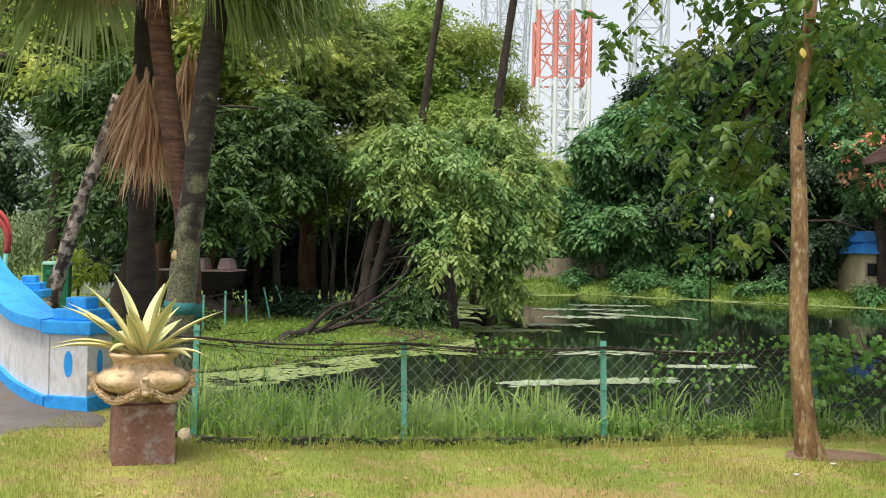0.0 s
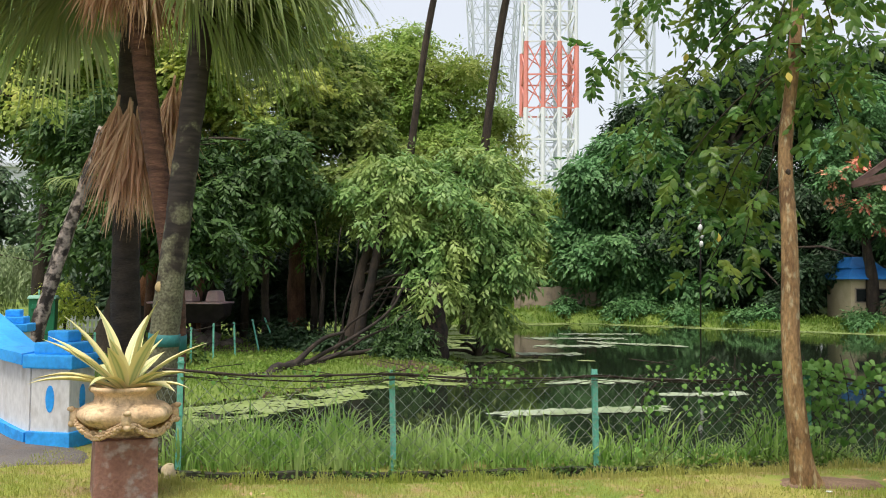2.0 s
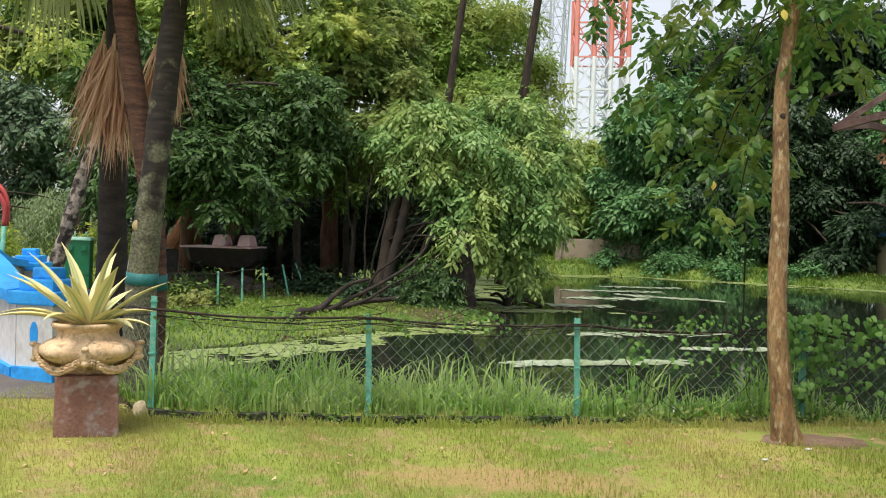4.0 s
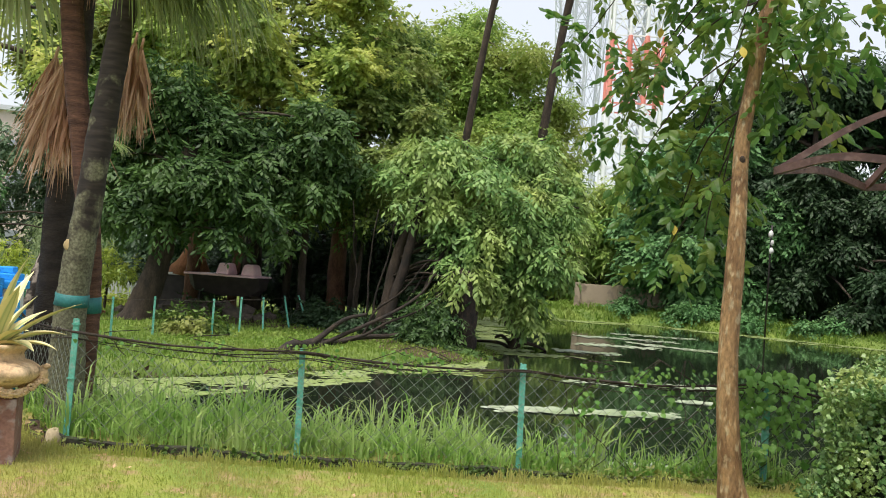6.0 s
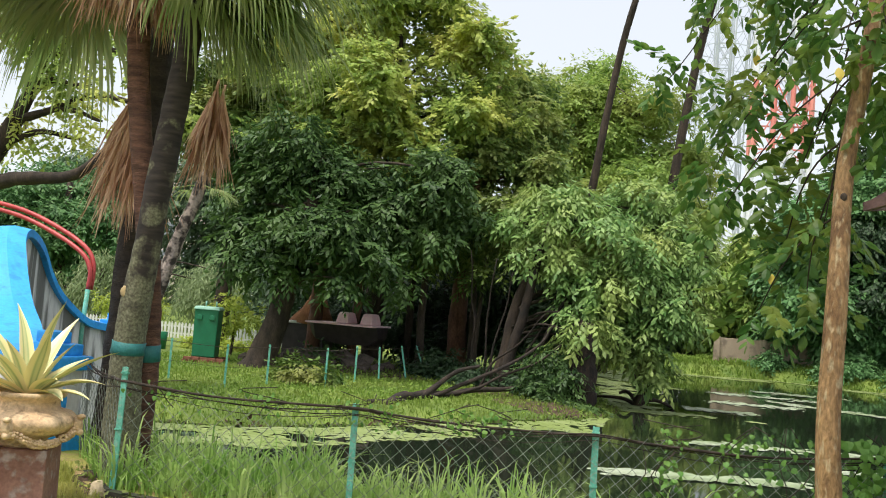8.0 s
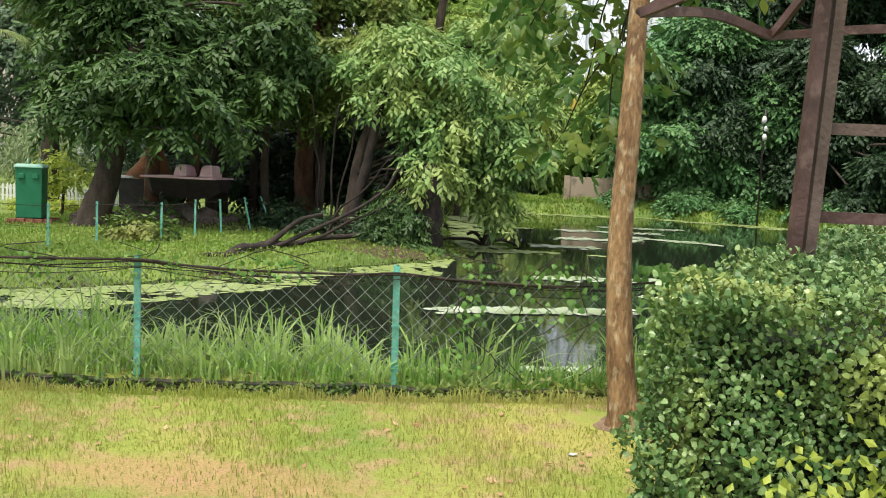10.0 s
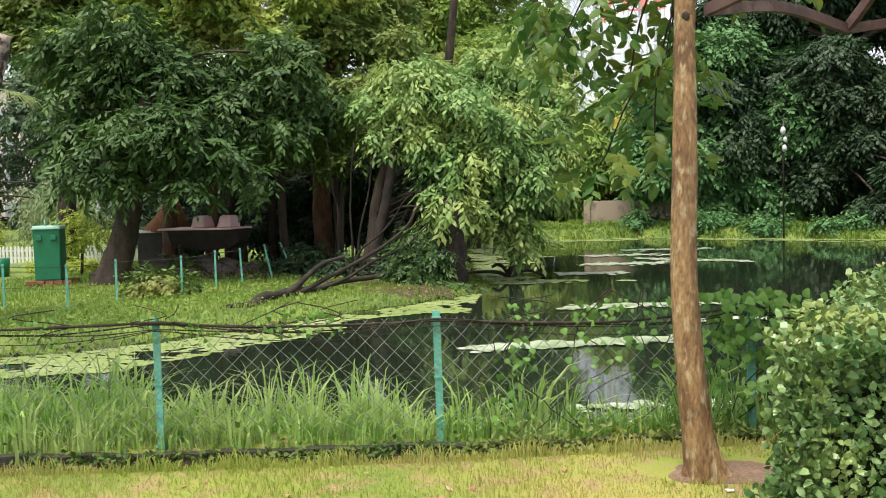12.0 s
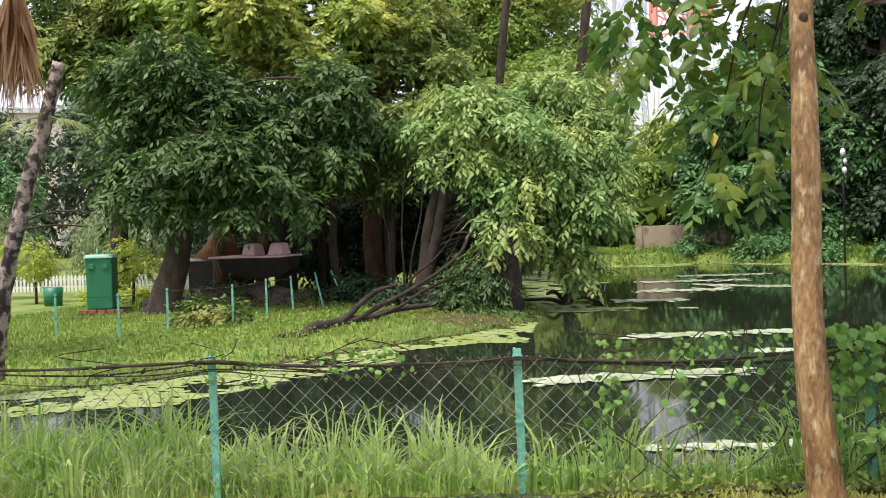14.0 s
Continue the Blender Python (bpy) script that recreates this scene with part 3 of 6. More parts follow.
def ground_z(x, y):
    x, y = np.asarray(x, float), np.asarray(y, float)
    d = shore_distance(x, y) + 0.18 * np.sin(x * 1.9 + y) * np.sin(y * 1.3 - x * 0.7)
    near = 0.05 + 0.04 * np.clip(-x - 0.4, 0, 4)
    far = -0.40 + 0.03 * np.clip(y - 40, 0, 30) + 0.42 * np.exp(-((x + 8.5) ** 2 / 6 + (y - 27.6) ** 2 / 4))
    k = np.clip((y - 8.5) / 3.5, 0, 1)
    level = near * (1 - k) + far * k
    s = np.clip(d / 1.5, 0, 1)
    s = s * s * (3 - 2 * s)
    land = (WATER - 0.05) + (level - WATER + 0.05) * s
    bed = WATER - 0.05 - np.clip(-d * 0.35, 0, 1.0)
    land = land - 0.10 * np.exp(-((y - fence_y(x) + 0.25) / 0.17) ** 2) * np.clip((x + 2.6) / 0.5, 0, 1)
    return np.where(d > 0, land, bed)


xs = np.unique(np.concatenate([np.linspace(-700, -60, 12), np.linspace(-60, -12, 40), np.arange(-12, 9, 0.22), np.linspace(9, 40, 45), np.linspace(40, 700, 14)]))
ys = np.unique(np.concatenate([np.linspace(-500, -8, 10), np.linspace(-8, 4, 24), np.arange(4, 5.4, 0.2), np.arange(5.4, 8.0, 0.09), np.arange(8.0, 24, 0.22), np.linspace(24, 75, 90), np.linspace(75, 900, 14)]))
gx, gy = np.meshgrid(xs, ys)
gz = ground_z(gx, gy)
nx, ny = len(xs), len(ys)
idx = np.arange(nx * ny).reshape(ny, nx)
a, b, c, d4 = (q.ravel() for q in (idx[:-1, :-1], idx[:-1, 1:], idx[1:, 1:], idx[1:, :-1]))
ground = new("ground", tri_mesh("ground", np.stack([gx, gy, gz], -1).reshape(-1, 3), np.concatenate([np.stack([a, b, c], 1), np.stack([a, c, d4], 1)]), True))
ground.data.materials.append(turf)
tagged(ground, "patchy yellow-green lawn sloping into a pond", "ground", kind="structure")

water = new("water", poly_mesh("water", [(-16, 4, WATER), (36, 4, WATER), (36, 60, WATER), (-16, 60, WATER)], [(0, 1, 2, 3)]))
water.data.materials.append(water_mat)
tagged(water, "still dark green pond water with reflections", "water", kind="structure")

EDGE = [(-2.9, 0.0), (-2.95, 2.5), (-3.08, 3.85), (-3.25, 4.7), (-3.52, 5.13), (-3.62, 5.6), (-3.45, 5.95), (-2.95, 6.12), (-3.1, 6.6), (-3.55, 6.95), (-4.2, 7.5), (-4.7, 8.1), (-7.6, 8.9), (-12, 4.0), (-12, 0.0)]
V, F, rows_y = [], [], np.concatenate([np.arange(-30.0, 0.0, 0.5), np.arange(0.0, 8.7, 0.07)])
ed = EDGE[:13]
for y in rows_y:
    xr = float(np.interp(y, [p[1] for p in ed], [p[0] for p in ed])) + 0.05 * noise.noise(Vector((0, y * 3.1, 1))) + 0.03 * noise.noise(Vector((0, y * 9.0, 4)))
    xl = float(np.interp(y, [4.0, 8.9], [-12.0, -7.6]))
    for j, x in enumerate((xr + 0.05, xr - 0.06, xr * 0.75 - 4.41 * 0.25, min(-4.41, xr - 0.3), xl)):
        V.append((x, y, 0.05 + 0.04 * min(4, max(0, -x - 0.4)) + (0.014 if j else -0.02)))
for i in range(len(rows_y) - 1):
    for j in range(4):
        F.append((5 * i + j, 5 * i + 5 + j, 5 * i + 6 + j, 5 * i + 1 + j))
path_ob = new("pavement", poly_mesh("pavement", V, F, False))
path_ob.data.materials.append(asphalt)
tagged(path_ob, "worn grey asphalt footpath beside the lawn", "path", kind="structure")
# The two patches under the grove carry canopy shade in their dark colour.
for name, cx, cy, rx, ry, lab in (("soil_patch", 3.32, 6.08, 0.50, 0.24, "bare brown soil around the tree foot"), ("soil_bank", -1.2, 22.6, 1.3, 1.1, "bare red-brown earth at the bank edge"), ("soil_bank", -2.6, 25.4, 1.6, 1.6, "bare earth under the grove, its shade put into the colour"), ("soil_bank", -6.3, 27.2, 2.6, 2.0, "bare earth under the grove, its shade put into the colour")):
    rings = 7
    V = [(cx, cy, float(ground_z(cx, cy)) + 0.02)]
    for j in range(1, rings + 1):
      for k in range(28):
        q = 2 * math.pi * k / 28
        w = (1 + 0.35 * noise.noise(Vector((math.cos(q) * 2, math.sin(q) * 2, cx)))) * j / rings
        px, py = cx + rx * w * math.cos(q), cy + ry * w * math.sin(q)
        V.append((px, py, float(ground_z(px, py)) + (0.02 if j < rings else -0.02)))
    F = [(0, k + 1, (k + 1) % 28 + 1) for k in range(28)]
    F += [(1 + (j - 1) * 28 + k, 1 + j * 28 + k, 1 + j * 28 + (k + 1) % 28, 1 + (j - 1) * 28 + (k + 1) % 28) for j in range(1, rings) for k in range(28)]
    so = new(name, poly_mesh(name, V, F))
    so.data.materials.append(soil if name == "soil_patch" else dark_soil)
    tagged(so, lab, "soil", kind="structure")

# floating algae: cells kept where drifting weed gathers
cell = 0.11
ax, ay = np.meshgrid(np.arange(-9, 24, cell), np.arange(8.5, 54, cell))
ad = -shore_distance(ax, ay)
wav = np.sin(ax * 0.9 + 0.3 * ay) * 0.35 + np.sin(ay * 1.7 + ax * 0.4) * 0.25 + np.sin(ax * 3.1) * np.sin(ay * 2.7) * 0.22
inlet = (ax < 0.6) & (ay < 23) & (ad < 1.25 + wav + 0.9 * np.clip((-2.5 - ax) / 3, 0, 1)) & (ay > 10.5 + 0.25 * (ax + 6))
strip = (ay > 26) & (ad < 1.9 + 2.0 * wav) & (ax > -2)
spit = (np.hypot((ax - 1.6) / 2.6, (ay - 26.3) / 0.7) < 1 + wav)
keep = (ad > -0.15) & (inlet | strip | spit) & (rng.random(ax.shape) > 0.10) & (np.sin(ax * 2.3 + ay * 1.4) + np.sin(ay * 3.3 - ax * 1.9 + 1) + 0.6 * np.sin(ax * 6.1 + ay * 4.3) + 0.9 * np.sin(ax * 11.3 - ay * 9.1) * np.sin(ay * 13.7 + ax * 3.3) > -1.0)
kx, ky = ax[keep] + rng.uniform(-0.04, 0.04, keep.sum()), ay[keep] + rng.uniform(-0.04, 0.04, keep.sum())
n = len(kx)
ang = np.linspace(0, 2 * np.pi, 6, endpoint=False)
hr = cell * rng.uniform(0.62, 1.0, (n, 6))
V = np.stack([kx[:, None] + hr * np.cos(ang), ky[:, None] + hr * np.sin(ang), np.full((n, 6), WATER + 0.006) + rng.uniform(0, 0.006, (n, 1))], -1).reshape(-1, 3)
k6 = np.arange(n)[:, None] * 6
algae = new("floating_algae", tri_mesh("floating_algae", V, np.concatenate([k6 + [0, i, i + 1] for i in range(1, 5)])))
algae.data.materials.append(algae_mat)
tagged(algae, "bright green mat of algae floating along the shore", "algae", kind="stuff")


def lily_strip(x0, y0, x1, y1, w, count):
    t = rng.random(count)
    px = x0 + (x1 - x0) * t + rng.normal(0, 0.08, count)
    py = y0 + (y1 - y0) * t + rng.normal(0, w * 0.45, count)
    r = rng.uniform(0.035, 0.10, count) * (1 + 0.02 * y0)
    q = np.linspace(0.25, 2 * np.pi - 0.25, 9)
    ring = np.stack([px[:, None] + r[:, None] * np.cos(q), py[:, None] + r[:, None] * np.sin(q), np.full((count, 9), WATER + 0.012) + rng.uniform(0, 0.01, (count, 1))], -1)
    mid = np.stack([px, py, np.full(count, WATER + 0.014)], -1)[:, None]
    V = np.concatenate([mid, ring], 1).reshape(-1, 3)
    k = np.arange(count)[:, None] * 10
    ob = new("lily_pads", tri_mesh("lily_pads", V, np.concatenate([k + [0, i, i + 1] for i in range(1, 9)])))
    ob.data.materials.append(pad_mat)
    tagged(ob, "pale green lily pads drifting in a strip", "lily pads", "lily strips", kind="stuff")


for row in ((1.1, 14.6, 4.2, 15.5, 0.32, 420), (2.6, 19.8, 6.4, 20.8, 0.4, 260), (3.4, 32.5, 6.6, 33.2, 0.8, 160), (5.6, 35.5, 9.2, 33.2, 0.7, 200), (3.6, 37.5, 8.0, 37.9, 0.7, 150),
            (5.4, 41.0, 9.4, 41.6, 0.7, 130), (2.6, 28.6, 4.6, 28.9, 0.6, 120), (4.8, 17.6, 6.6, 18.0, 0.3, 110), (2.6, 10.6, 4.2, 10.8, 0.2, 45), (4.8, 9.9, 6.6, 10.3, 0.25, 60)):
    lily_strip(*row)

# ---- fence at the pond ----
def fence_post(parent, x, y, z0, h, lean=(0, 0)):
    V, F = merge([box(0.05, 0.012, h, (0, 0, 0)), box(0.012, 0.05, h, (-0.02, 0.026, 0)), box(0.06, 0.03, 0.012, (0, 0, h - 0.05)), box(0.06, 0.03, 0.012, (0, 0, h * 0.5))])
    V = [(x + v[0] + lean[0] * v[2], y + v[1] + lean[1] * v[2], z0 + v[2]) for v in V]
    part("post", poly_mesh("post", V, F, False), green_paint, parent)


def chain_link(parent, a, b, h, step=0.128, r=0.0026):
    """Diagonal wires of a mesh panel from a to b, bent where they cross."""
    a, b = Vector(a), Vector(b)
    w = (b - a).length
    across, up = (b - a) / w, Vector((0, 0, 1))
    nrm = across.cross(up).normalized()
    pieces = []
    for sgn in (1, -1):
        k = -h
        while k < w:
            u0, v0, u1, v1 = k, 0.0, k + h, h
            if u0 < 0:
                v0, u0 = -u0, 0.0
            if u1 > w:
                v1, u1 = v1 - (u1 - w), w
            if v1 - v0 > 0.03:
                if sgn < 0:
                    u0, u1 = w - u0, w - u1
                sag = 0.02 * math.sin(k * 4)
                p = [a + across * (u0 + (u1 - u0) * q) + up * (v0 + (v1 - v0) * q + sag * math.sin(q * 3.1)) + nrm * (0.006 * sgn) for q in (0, 0.33, 0.67, 1)]
                pieces.append(tube(p, r, 3, cap=False))
            k += step
    part("chain_link", poly_mesh("chain_link", *merge(pieces)), wire_mat, parent)


fence = thing("fence", (0, 0, 0), "low green-posted chain-link fence with dark vine along its top", "fence")
LEANS = [(0.01, 0.0), (-0.03, 0.05), (-0.02, 0.03), (0.0, 0.02), (0, 0)]
for (x, y), ln in zip(POSTS, LEANS):
    fence_post(fence, x, y, float(ground_z(x, y)) - 0.02, 0.98 if x < -2 else 0.91, ln)
line3 = [(x, y, float(ground_z(x, y))) for x, y in [(-3.35, 7.25)] + POSTS]
for p, q in zip(line3, line3[1:]):
    chain_link(fence, (p[0], p[1], p[2] + 0.05), (q[0], q[1], q[2] + 0.05), 0.80)
for k, (dz, r, wob) in enumerate(((0.86, 0.013, 0.10), (0.85, 0.007, 0.12), (0.83, 0.005, 0.10), (0.79, 0.004, 0.05))):
    pts = []
    for p, q in zip(line3, line3[1:]):
        for t in np.linspace(0, 1, 7)[:-1]:
            sag = -0.035 * math.sin(math.pi * t) * (1 + 0.4 * k)
            pts.append((p[0] + (q[0] - p[0]) * t, p[1] + (q[1] - p[1]) * t, p[2] + (q[2] - p[2]) * t + dz + sag))
    pts = smooth_line(pts, 3, wob * 0.5, k * 3)
    part("top_vine", poly_mesh("top_vine", *tube(pts, [r * (0.7 + 0.6 * abs(noise.noise(Vector(q) * 2.5))) for q in pts], 6)), vine_mat, fence, "dark dry vine stem")

kerb = thing("kerb", (0, 0, 0), "dark mossy concrete kerb along the fence foot", "kerb", kind="structure")
for p, q in zip(line3, line3[1:]):
    a3, b3 = Vector((p[0], p[1] - 0.09, p[2] - 0.14)), Vector((q[0], q[1] - 0.09, q[2] - 0.14))
    t = (b3 - a3).normalized()
    nrm = t.cross(Vector((0, 0, 1))).normalized() * 0.045
    V = []
    for s in np.linspace(0, 1, 14):
        m = a3.lerp(b3, s)
        z = 0.150 + 0.03 * noise.noise(m * 4)
        V += [tuple(m + nrm), tuple(m + nrm + Vector((0, 0, z))), tuple(m - nrm + Vector((0, 0, z))), tuple(m - nrm)]
    F = [(4 * i + j, 4 * i + (j + 1) % 4, 4 * i + 4 + (j + 1) % 4, 4 * i + 4 + j) for i in range(13) for j in range(4)] + [(0, 1, 2, 3), (52, 55, 54, 53)]
    part("kerb_length", poly_mesh("kerb_length", V, F, False), concrete, kerb)


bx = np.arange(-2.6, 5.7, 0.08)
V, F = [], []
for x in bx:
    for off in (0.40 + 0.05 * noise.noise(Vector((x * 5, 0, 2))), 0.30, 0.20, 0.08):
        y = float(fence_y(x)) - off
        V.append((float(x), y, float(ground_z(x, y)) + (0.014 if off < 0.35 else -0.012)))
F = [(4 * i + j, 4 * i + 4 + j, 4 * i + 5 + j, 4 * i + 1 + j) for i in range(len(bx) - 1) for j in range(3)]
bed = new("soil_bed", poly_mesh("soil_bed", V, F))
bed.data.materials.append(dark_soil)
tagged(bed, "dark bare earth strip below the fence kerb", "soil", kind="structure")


# vines with heart leaves climbing the fence
def vine(label, xs_range, count, zr, size):
    roots = rng.uniform(*xs_range, max(3, count // 16))
    x = np.where(rng.random(count) < 0.85, roots[rng.integers(0, len(roots), count)] + rng.normal(0, 0.06, count), rng.uniform(*xs_range, count))
    z = zr[0] + (zr[1] - zr[0]) * rng.beta(1.6, 1.0, count)
    P = np.stack([x, fence_y(x) + rng.normal(0, 0.07, count), z], 1)
    D = unit(np.stack([rng.normal(0, 0.6, count), rng.normal(-0.3, 0.5, count), rng.normal(-0.8, 0.3, count)], 1))
    N = unit(np.stack([rng.normal(0, 0.5, count), rng.normal(-1, 0.3, count), rng.normal(0.5, 0.4, count)], 1))
    k = size * rng.uniform(0.6, 1.3, count)
    base = (sum(xs_range) / 2, float(fence_y(sum(xs_range) / 2)), 0.05)
    t = thing("climbing_vine", base, label, "vine", "vines on the fence")
    part("leaves", broad_leaves("leaves", P - base, D, N, k, k * 0.95, 0.15, ((0.05, 0.42), (0.35, 0.50), (0.70, 0.26))), leaf_vine, t)
    for j in range(min(14, len(roots))):
        x0 = float(roots[j % len(roots)])
        pts = smooth_line([(x0 - base[0] + rng.normal(0, 0.12), float(fence_y(x0)) - base[1] + rng.normal(0, 0.04), h) for h in np.linspace(0 if zr[0] < 0.5 else zr[0], zr[1], 5)], 3)
        part("stem", poly_mesh("stem", *tube(pts, 0.004, 4)), vine_mat, t)


vine("green heart-leaved vine thick on the chain-link mesh", (3.3, 5.6), 620, (0.15, 1.0), 0.068)
vine("green vine strands hanging on the fence mesh", (2.3, 3.3), 110, (0.35, 0.99), 0.048)
vine("sparse vine tendrils on the fence mesh", (-2.2, 2.2), 170, (0.74, 0.97), 0.036)
vine("thin vine climbing between two fence posts", (1.85, 2.15), 50, (0.05, 0.75), 0.05)

# ---- long grass beyond the fence ----
n = 9500
x = rng.uniform(-3.0, 5.6, n)
y = fence_y(x) + rng.beta(1.0, 1.9, n) * 2.1 - 0.06
h = rng.uniform(0.10, 0.34, n)
low = np.stack([x, y, ground_z(x, y) - 0.02], 1)
sward = new("bank_grass", blades("bank_grass", low, h, rng.uniform(0.008, 0.017, n), 1.0))
sward.data.materials.append(blade_long)
tagged(sward, "low green grass on the pond bank", "grass", kind="stuff")
cn, per = 270, 16
cx = rng.uniform(-3.0, 5.6, cn)
cy = fence_y(cx) + rng.beta(1.0, 1.7, cn) * 1.9 + 0.02
size = rng.uniform(0.34, 0.72, cn) * (0.8 + 0.3 * np.sin(cx * 2.1 + 0.7) ** 2)
q = rng.uniform(0, 2 * np.pi, (cn, per))
rr = np.abs(rng.normal(0, 0.06, (cn, per)))
bx, by = (cx[:, None] + rr * np.cos(q)).ravel(), (cy[:, None] + rr * np.sin(q)).ravel()
bh = (size[:, None] * rng.uniform(0.45, 1.15, (cn, per))).ravel()
grass = new("long_grass", blades("long_grass", np.stack([bx, by, ground_z(bx, by) - 0.02], 1), bh, rng.uniform(0.011, 0.024, cn * per), rng.uniform(0.3, 1.35, cn * per), q.ravel()))
grass.data.materials.append(blade_long)
tagged(grass, "tall bright green grass tufts between fence and water", "grass", kind="stuff")
# tufts along the lawn side of the kerb
n = 3600
x = rng.uniform(-2.9, 5.0, n)
y = fence_y(x) - 0.31 - np.abs(rng.normal(0.02, 0.14, n))
h = rng.uniform(0.05, 0.15, n) * (0.6 + 0.6 * np.sin(x * 5.3) ** 2)
tufts = new("kerb_grass", blades("kerb_grass", np.stack([x, y, ground_z(x, y) - 0.01], 1), h, rng.uniform(0.006, 0.012, n), 0.6))
tufts.data.materials.append(blade_lawn)
tagged(tufts, "yellowing grass tufts against the kerb", "grass", kind="stuff")
n = 3200
x = rng.beta(1.7, 1.0, n) * 8.0 - 2.8
y = fence_y(x) - 0.13 - np.abs(rng.normal(0, 0.08, n))
wz = ground_z(x, y) + np.abs(rng.normal(0.04, 0.05, n))
weeds = new("kerb_weeds", leaves("kerb_weeds", np.stack([x, y, wz], 1), rng.normal(size=(n, 3)) + [0, -0.6, 0.3], rng.normal(size=(n, 3)) * 0.4 + [0, -0.3, 1], rng.uniform(0.03, 0.07, n), rng.uniform(0.02, 0.045, n)))
weeds.data.materials.append(leaf_dark)
tagged(weeds, "small dark broad-leaved weeds under the fence", "weeds", kind="stuff")
n = 260
x = rng.uniform(-2.8, 4.4, n)
y = np.where(rng.random(n) < 0.6, fence_y(x) - 0.14 - np.abs(rng.normal(0, 0.07, n)), rng.uniform(3.2, 6.3, n))
litter_z = ground_z(x, y) + 0.022
dry = new("fallen_leaves", leaves("fallen_leaves", np.stack([x, y, litter_z], 1), rng.normal(size=(n, 3)) * [1, 1, 0.15], rng.normal(size=(n, 3)) * 0.25 + [0, 0, 1], rng.uniform(0.03, 0.075, n), rng.uniform(0.02, 0.04, n)))
dry.data.materials.append(frond_dead)
tagged(dry, "dry brown fallen leaves on the grass", "leaves", kind="stuff")
n = 90000
x, y = rng.uniform(-3.6, 4.6, n), rng.uniform(2.2, 6.9, n)
ok = (y < fence_y(x) - 0.36) & (x > np.interp(y, [p[1] for p in EDGE[:7]], [p[0] for p in EDGE[:7]]) - 0.07 + 0.10 * np.sin(y * 13 + np.sin(x * 9) * 2) ** 2 + rng.exponential(0.03, n)) & ~((np.hypot((x - 3.35) / 0.7, (y - 6.15) / 0.32) < 0.9) | ((np.hypot((x - 0.85) / 1.2, (y - 4.55) / 0.38) < 0.9) & (rng.random(n) > 0.45)))
x, y = x[ok], y[ok]
n = len(x)
lawn = new("lawn_grass", blades("lawn_grass", np.stack([x, y, ground_z(x, y) - 0.006], 1), rng.uniform(0.02, 0.075, n) * (0.6 + 0.6 * np.sin(x * 2.3 + y * 1.1) ** 2), rng.uniform(0.003, 0.006, n), 0.8))
lawn.data.materials.append(blade_lawn)
tagged(lawn, "short yellow-green lawn grass", "grass", kind="stuff")
n = 60000
x, y = rng.uniform(-14, 1.0, n), rng.uniform(13, 34, n)
dd = shore_distance(x, y)
ok = dd > 0.05
x, y = x[ok], y[ok]
n = len(x)
meadow = new("meadow_grass", blades("meadow_grass", np.stack([x, y, ground_z(x, y) - 0.01], 1), rng.uniform(0.04, 0.16, n), rng.uniform(0.012, 0.03, n), 0.7))
meadow.data.materials.append(blade_far)
tagged(meadow, "short green grass on the far shore", "grass", kind="stuff")

n = 60000
x, y = rng.uniform(-3, 28, n), rng.uniform(40, 60, n)
dd = shore_distance(x, y)
ok = (dd > 0.1) & (dd < 6.0)
x, y = x[ok], y[ok]
n = len(x)
rough = new("far_bank_grass", blades("far_bank_grass", np.stack([x, y, ground_z(x, y) - 0.02], 1), rng.uniform(0.10, 0.42, n) * (0.5 + np.sin(x * 0.9 + y * 0.5) ** 2), rng.uniform(0.03, 0.07, n), 0.9))
rough.data.materials.append(blade_far)
tagged(rough, "rough green grass along the far bank", "grass", kind="stuff")
n = 16000
x, y = rng.uniform(-9, 1.2, n), rng.uniform(13, 27, n)
dd = shore_distance(x, y)
shore = (dd > 0.0) & (dd < 0.55)
m = shore.sum()
debris = new("shore_debris", leaves("shore_debris", np.stack([x[shore], y[shore], ground_z(x[shore], y[shore]) + 0.02], 1), rng.normal(size=(m, 3)) * [1, 1, 0.3], rng.normal(size=(m, 3)) * 0.4 + [0, 0, 1], rng.uniform(0.06, 0.16, m), rng.uniform(0.04, 0.09, m)))
debris.data.materials.append(dark_soil)
tagged(debris, "brown leaf litter washed along the shore", "litter", kind="stuff")
inland = (dd >= 0.35) & (rng.random(n) < 0.2)
m = inland.sum()
herbs = new("shore_weeds", leaves("shore_weeds", np.stack([x[inland], y[inland], ground_z(x[inland], y[inland]) + rng.uniform(0.02, 0.14, m)], 1), rng.normal(size=(m, 3)) * [1, 1, 0.5], rng.normal(size=(m, 3)) * 0.4 + [0, -0.2, 1], rng.uniform(0.06, 0.15, m), rng.uniform(0.04, 0.09, m)))
herbs.data.materials.append(blade_far)
tagged(herbs, "low broad-leaved weeds in the shore grass", "weeds", kind="stuff")

# ---- urn on its plinth ----
UX, UY = -2.285, 5.13
UZ = float(ground_z(UX, UY))
plinth = thing("plinth", (UX, UY, UZ), "weathered red-oxide block plinth standing on the lawn", "plinth", rz=24)
part("block", poly_mesh("block", *box(0.445, 0.445, 0.47, (0, 0, -0.03), 0.014, 0.965), False), plinth_red, plinth)
urn = thing("planter_urn", (UX, UY, UZ + 0.439), "ochre cast-stone urn with garland relief on a plinth", "planter", rz=17)
urn.scale = (0.955, 0.955, 0.90)
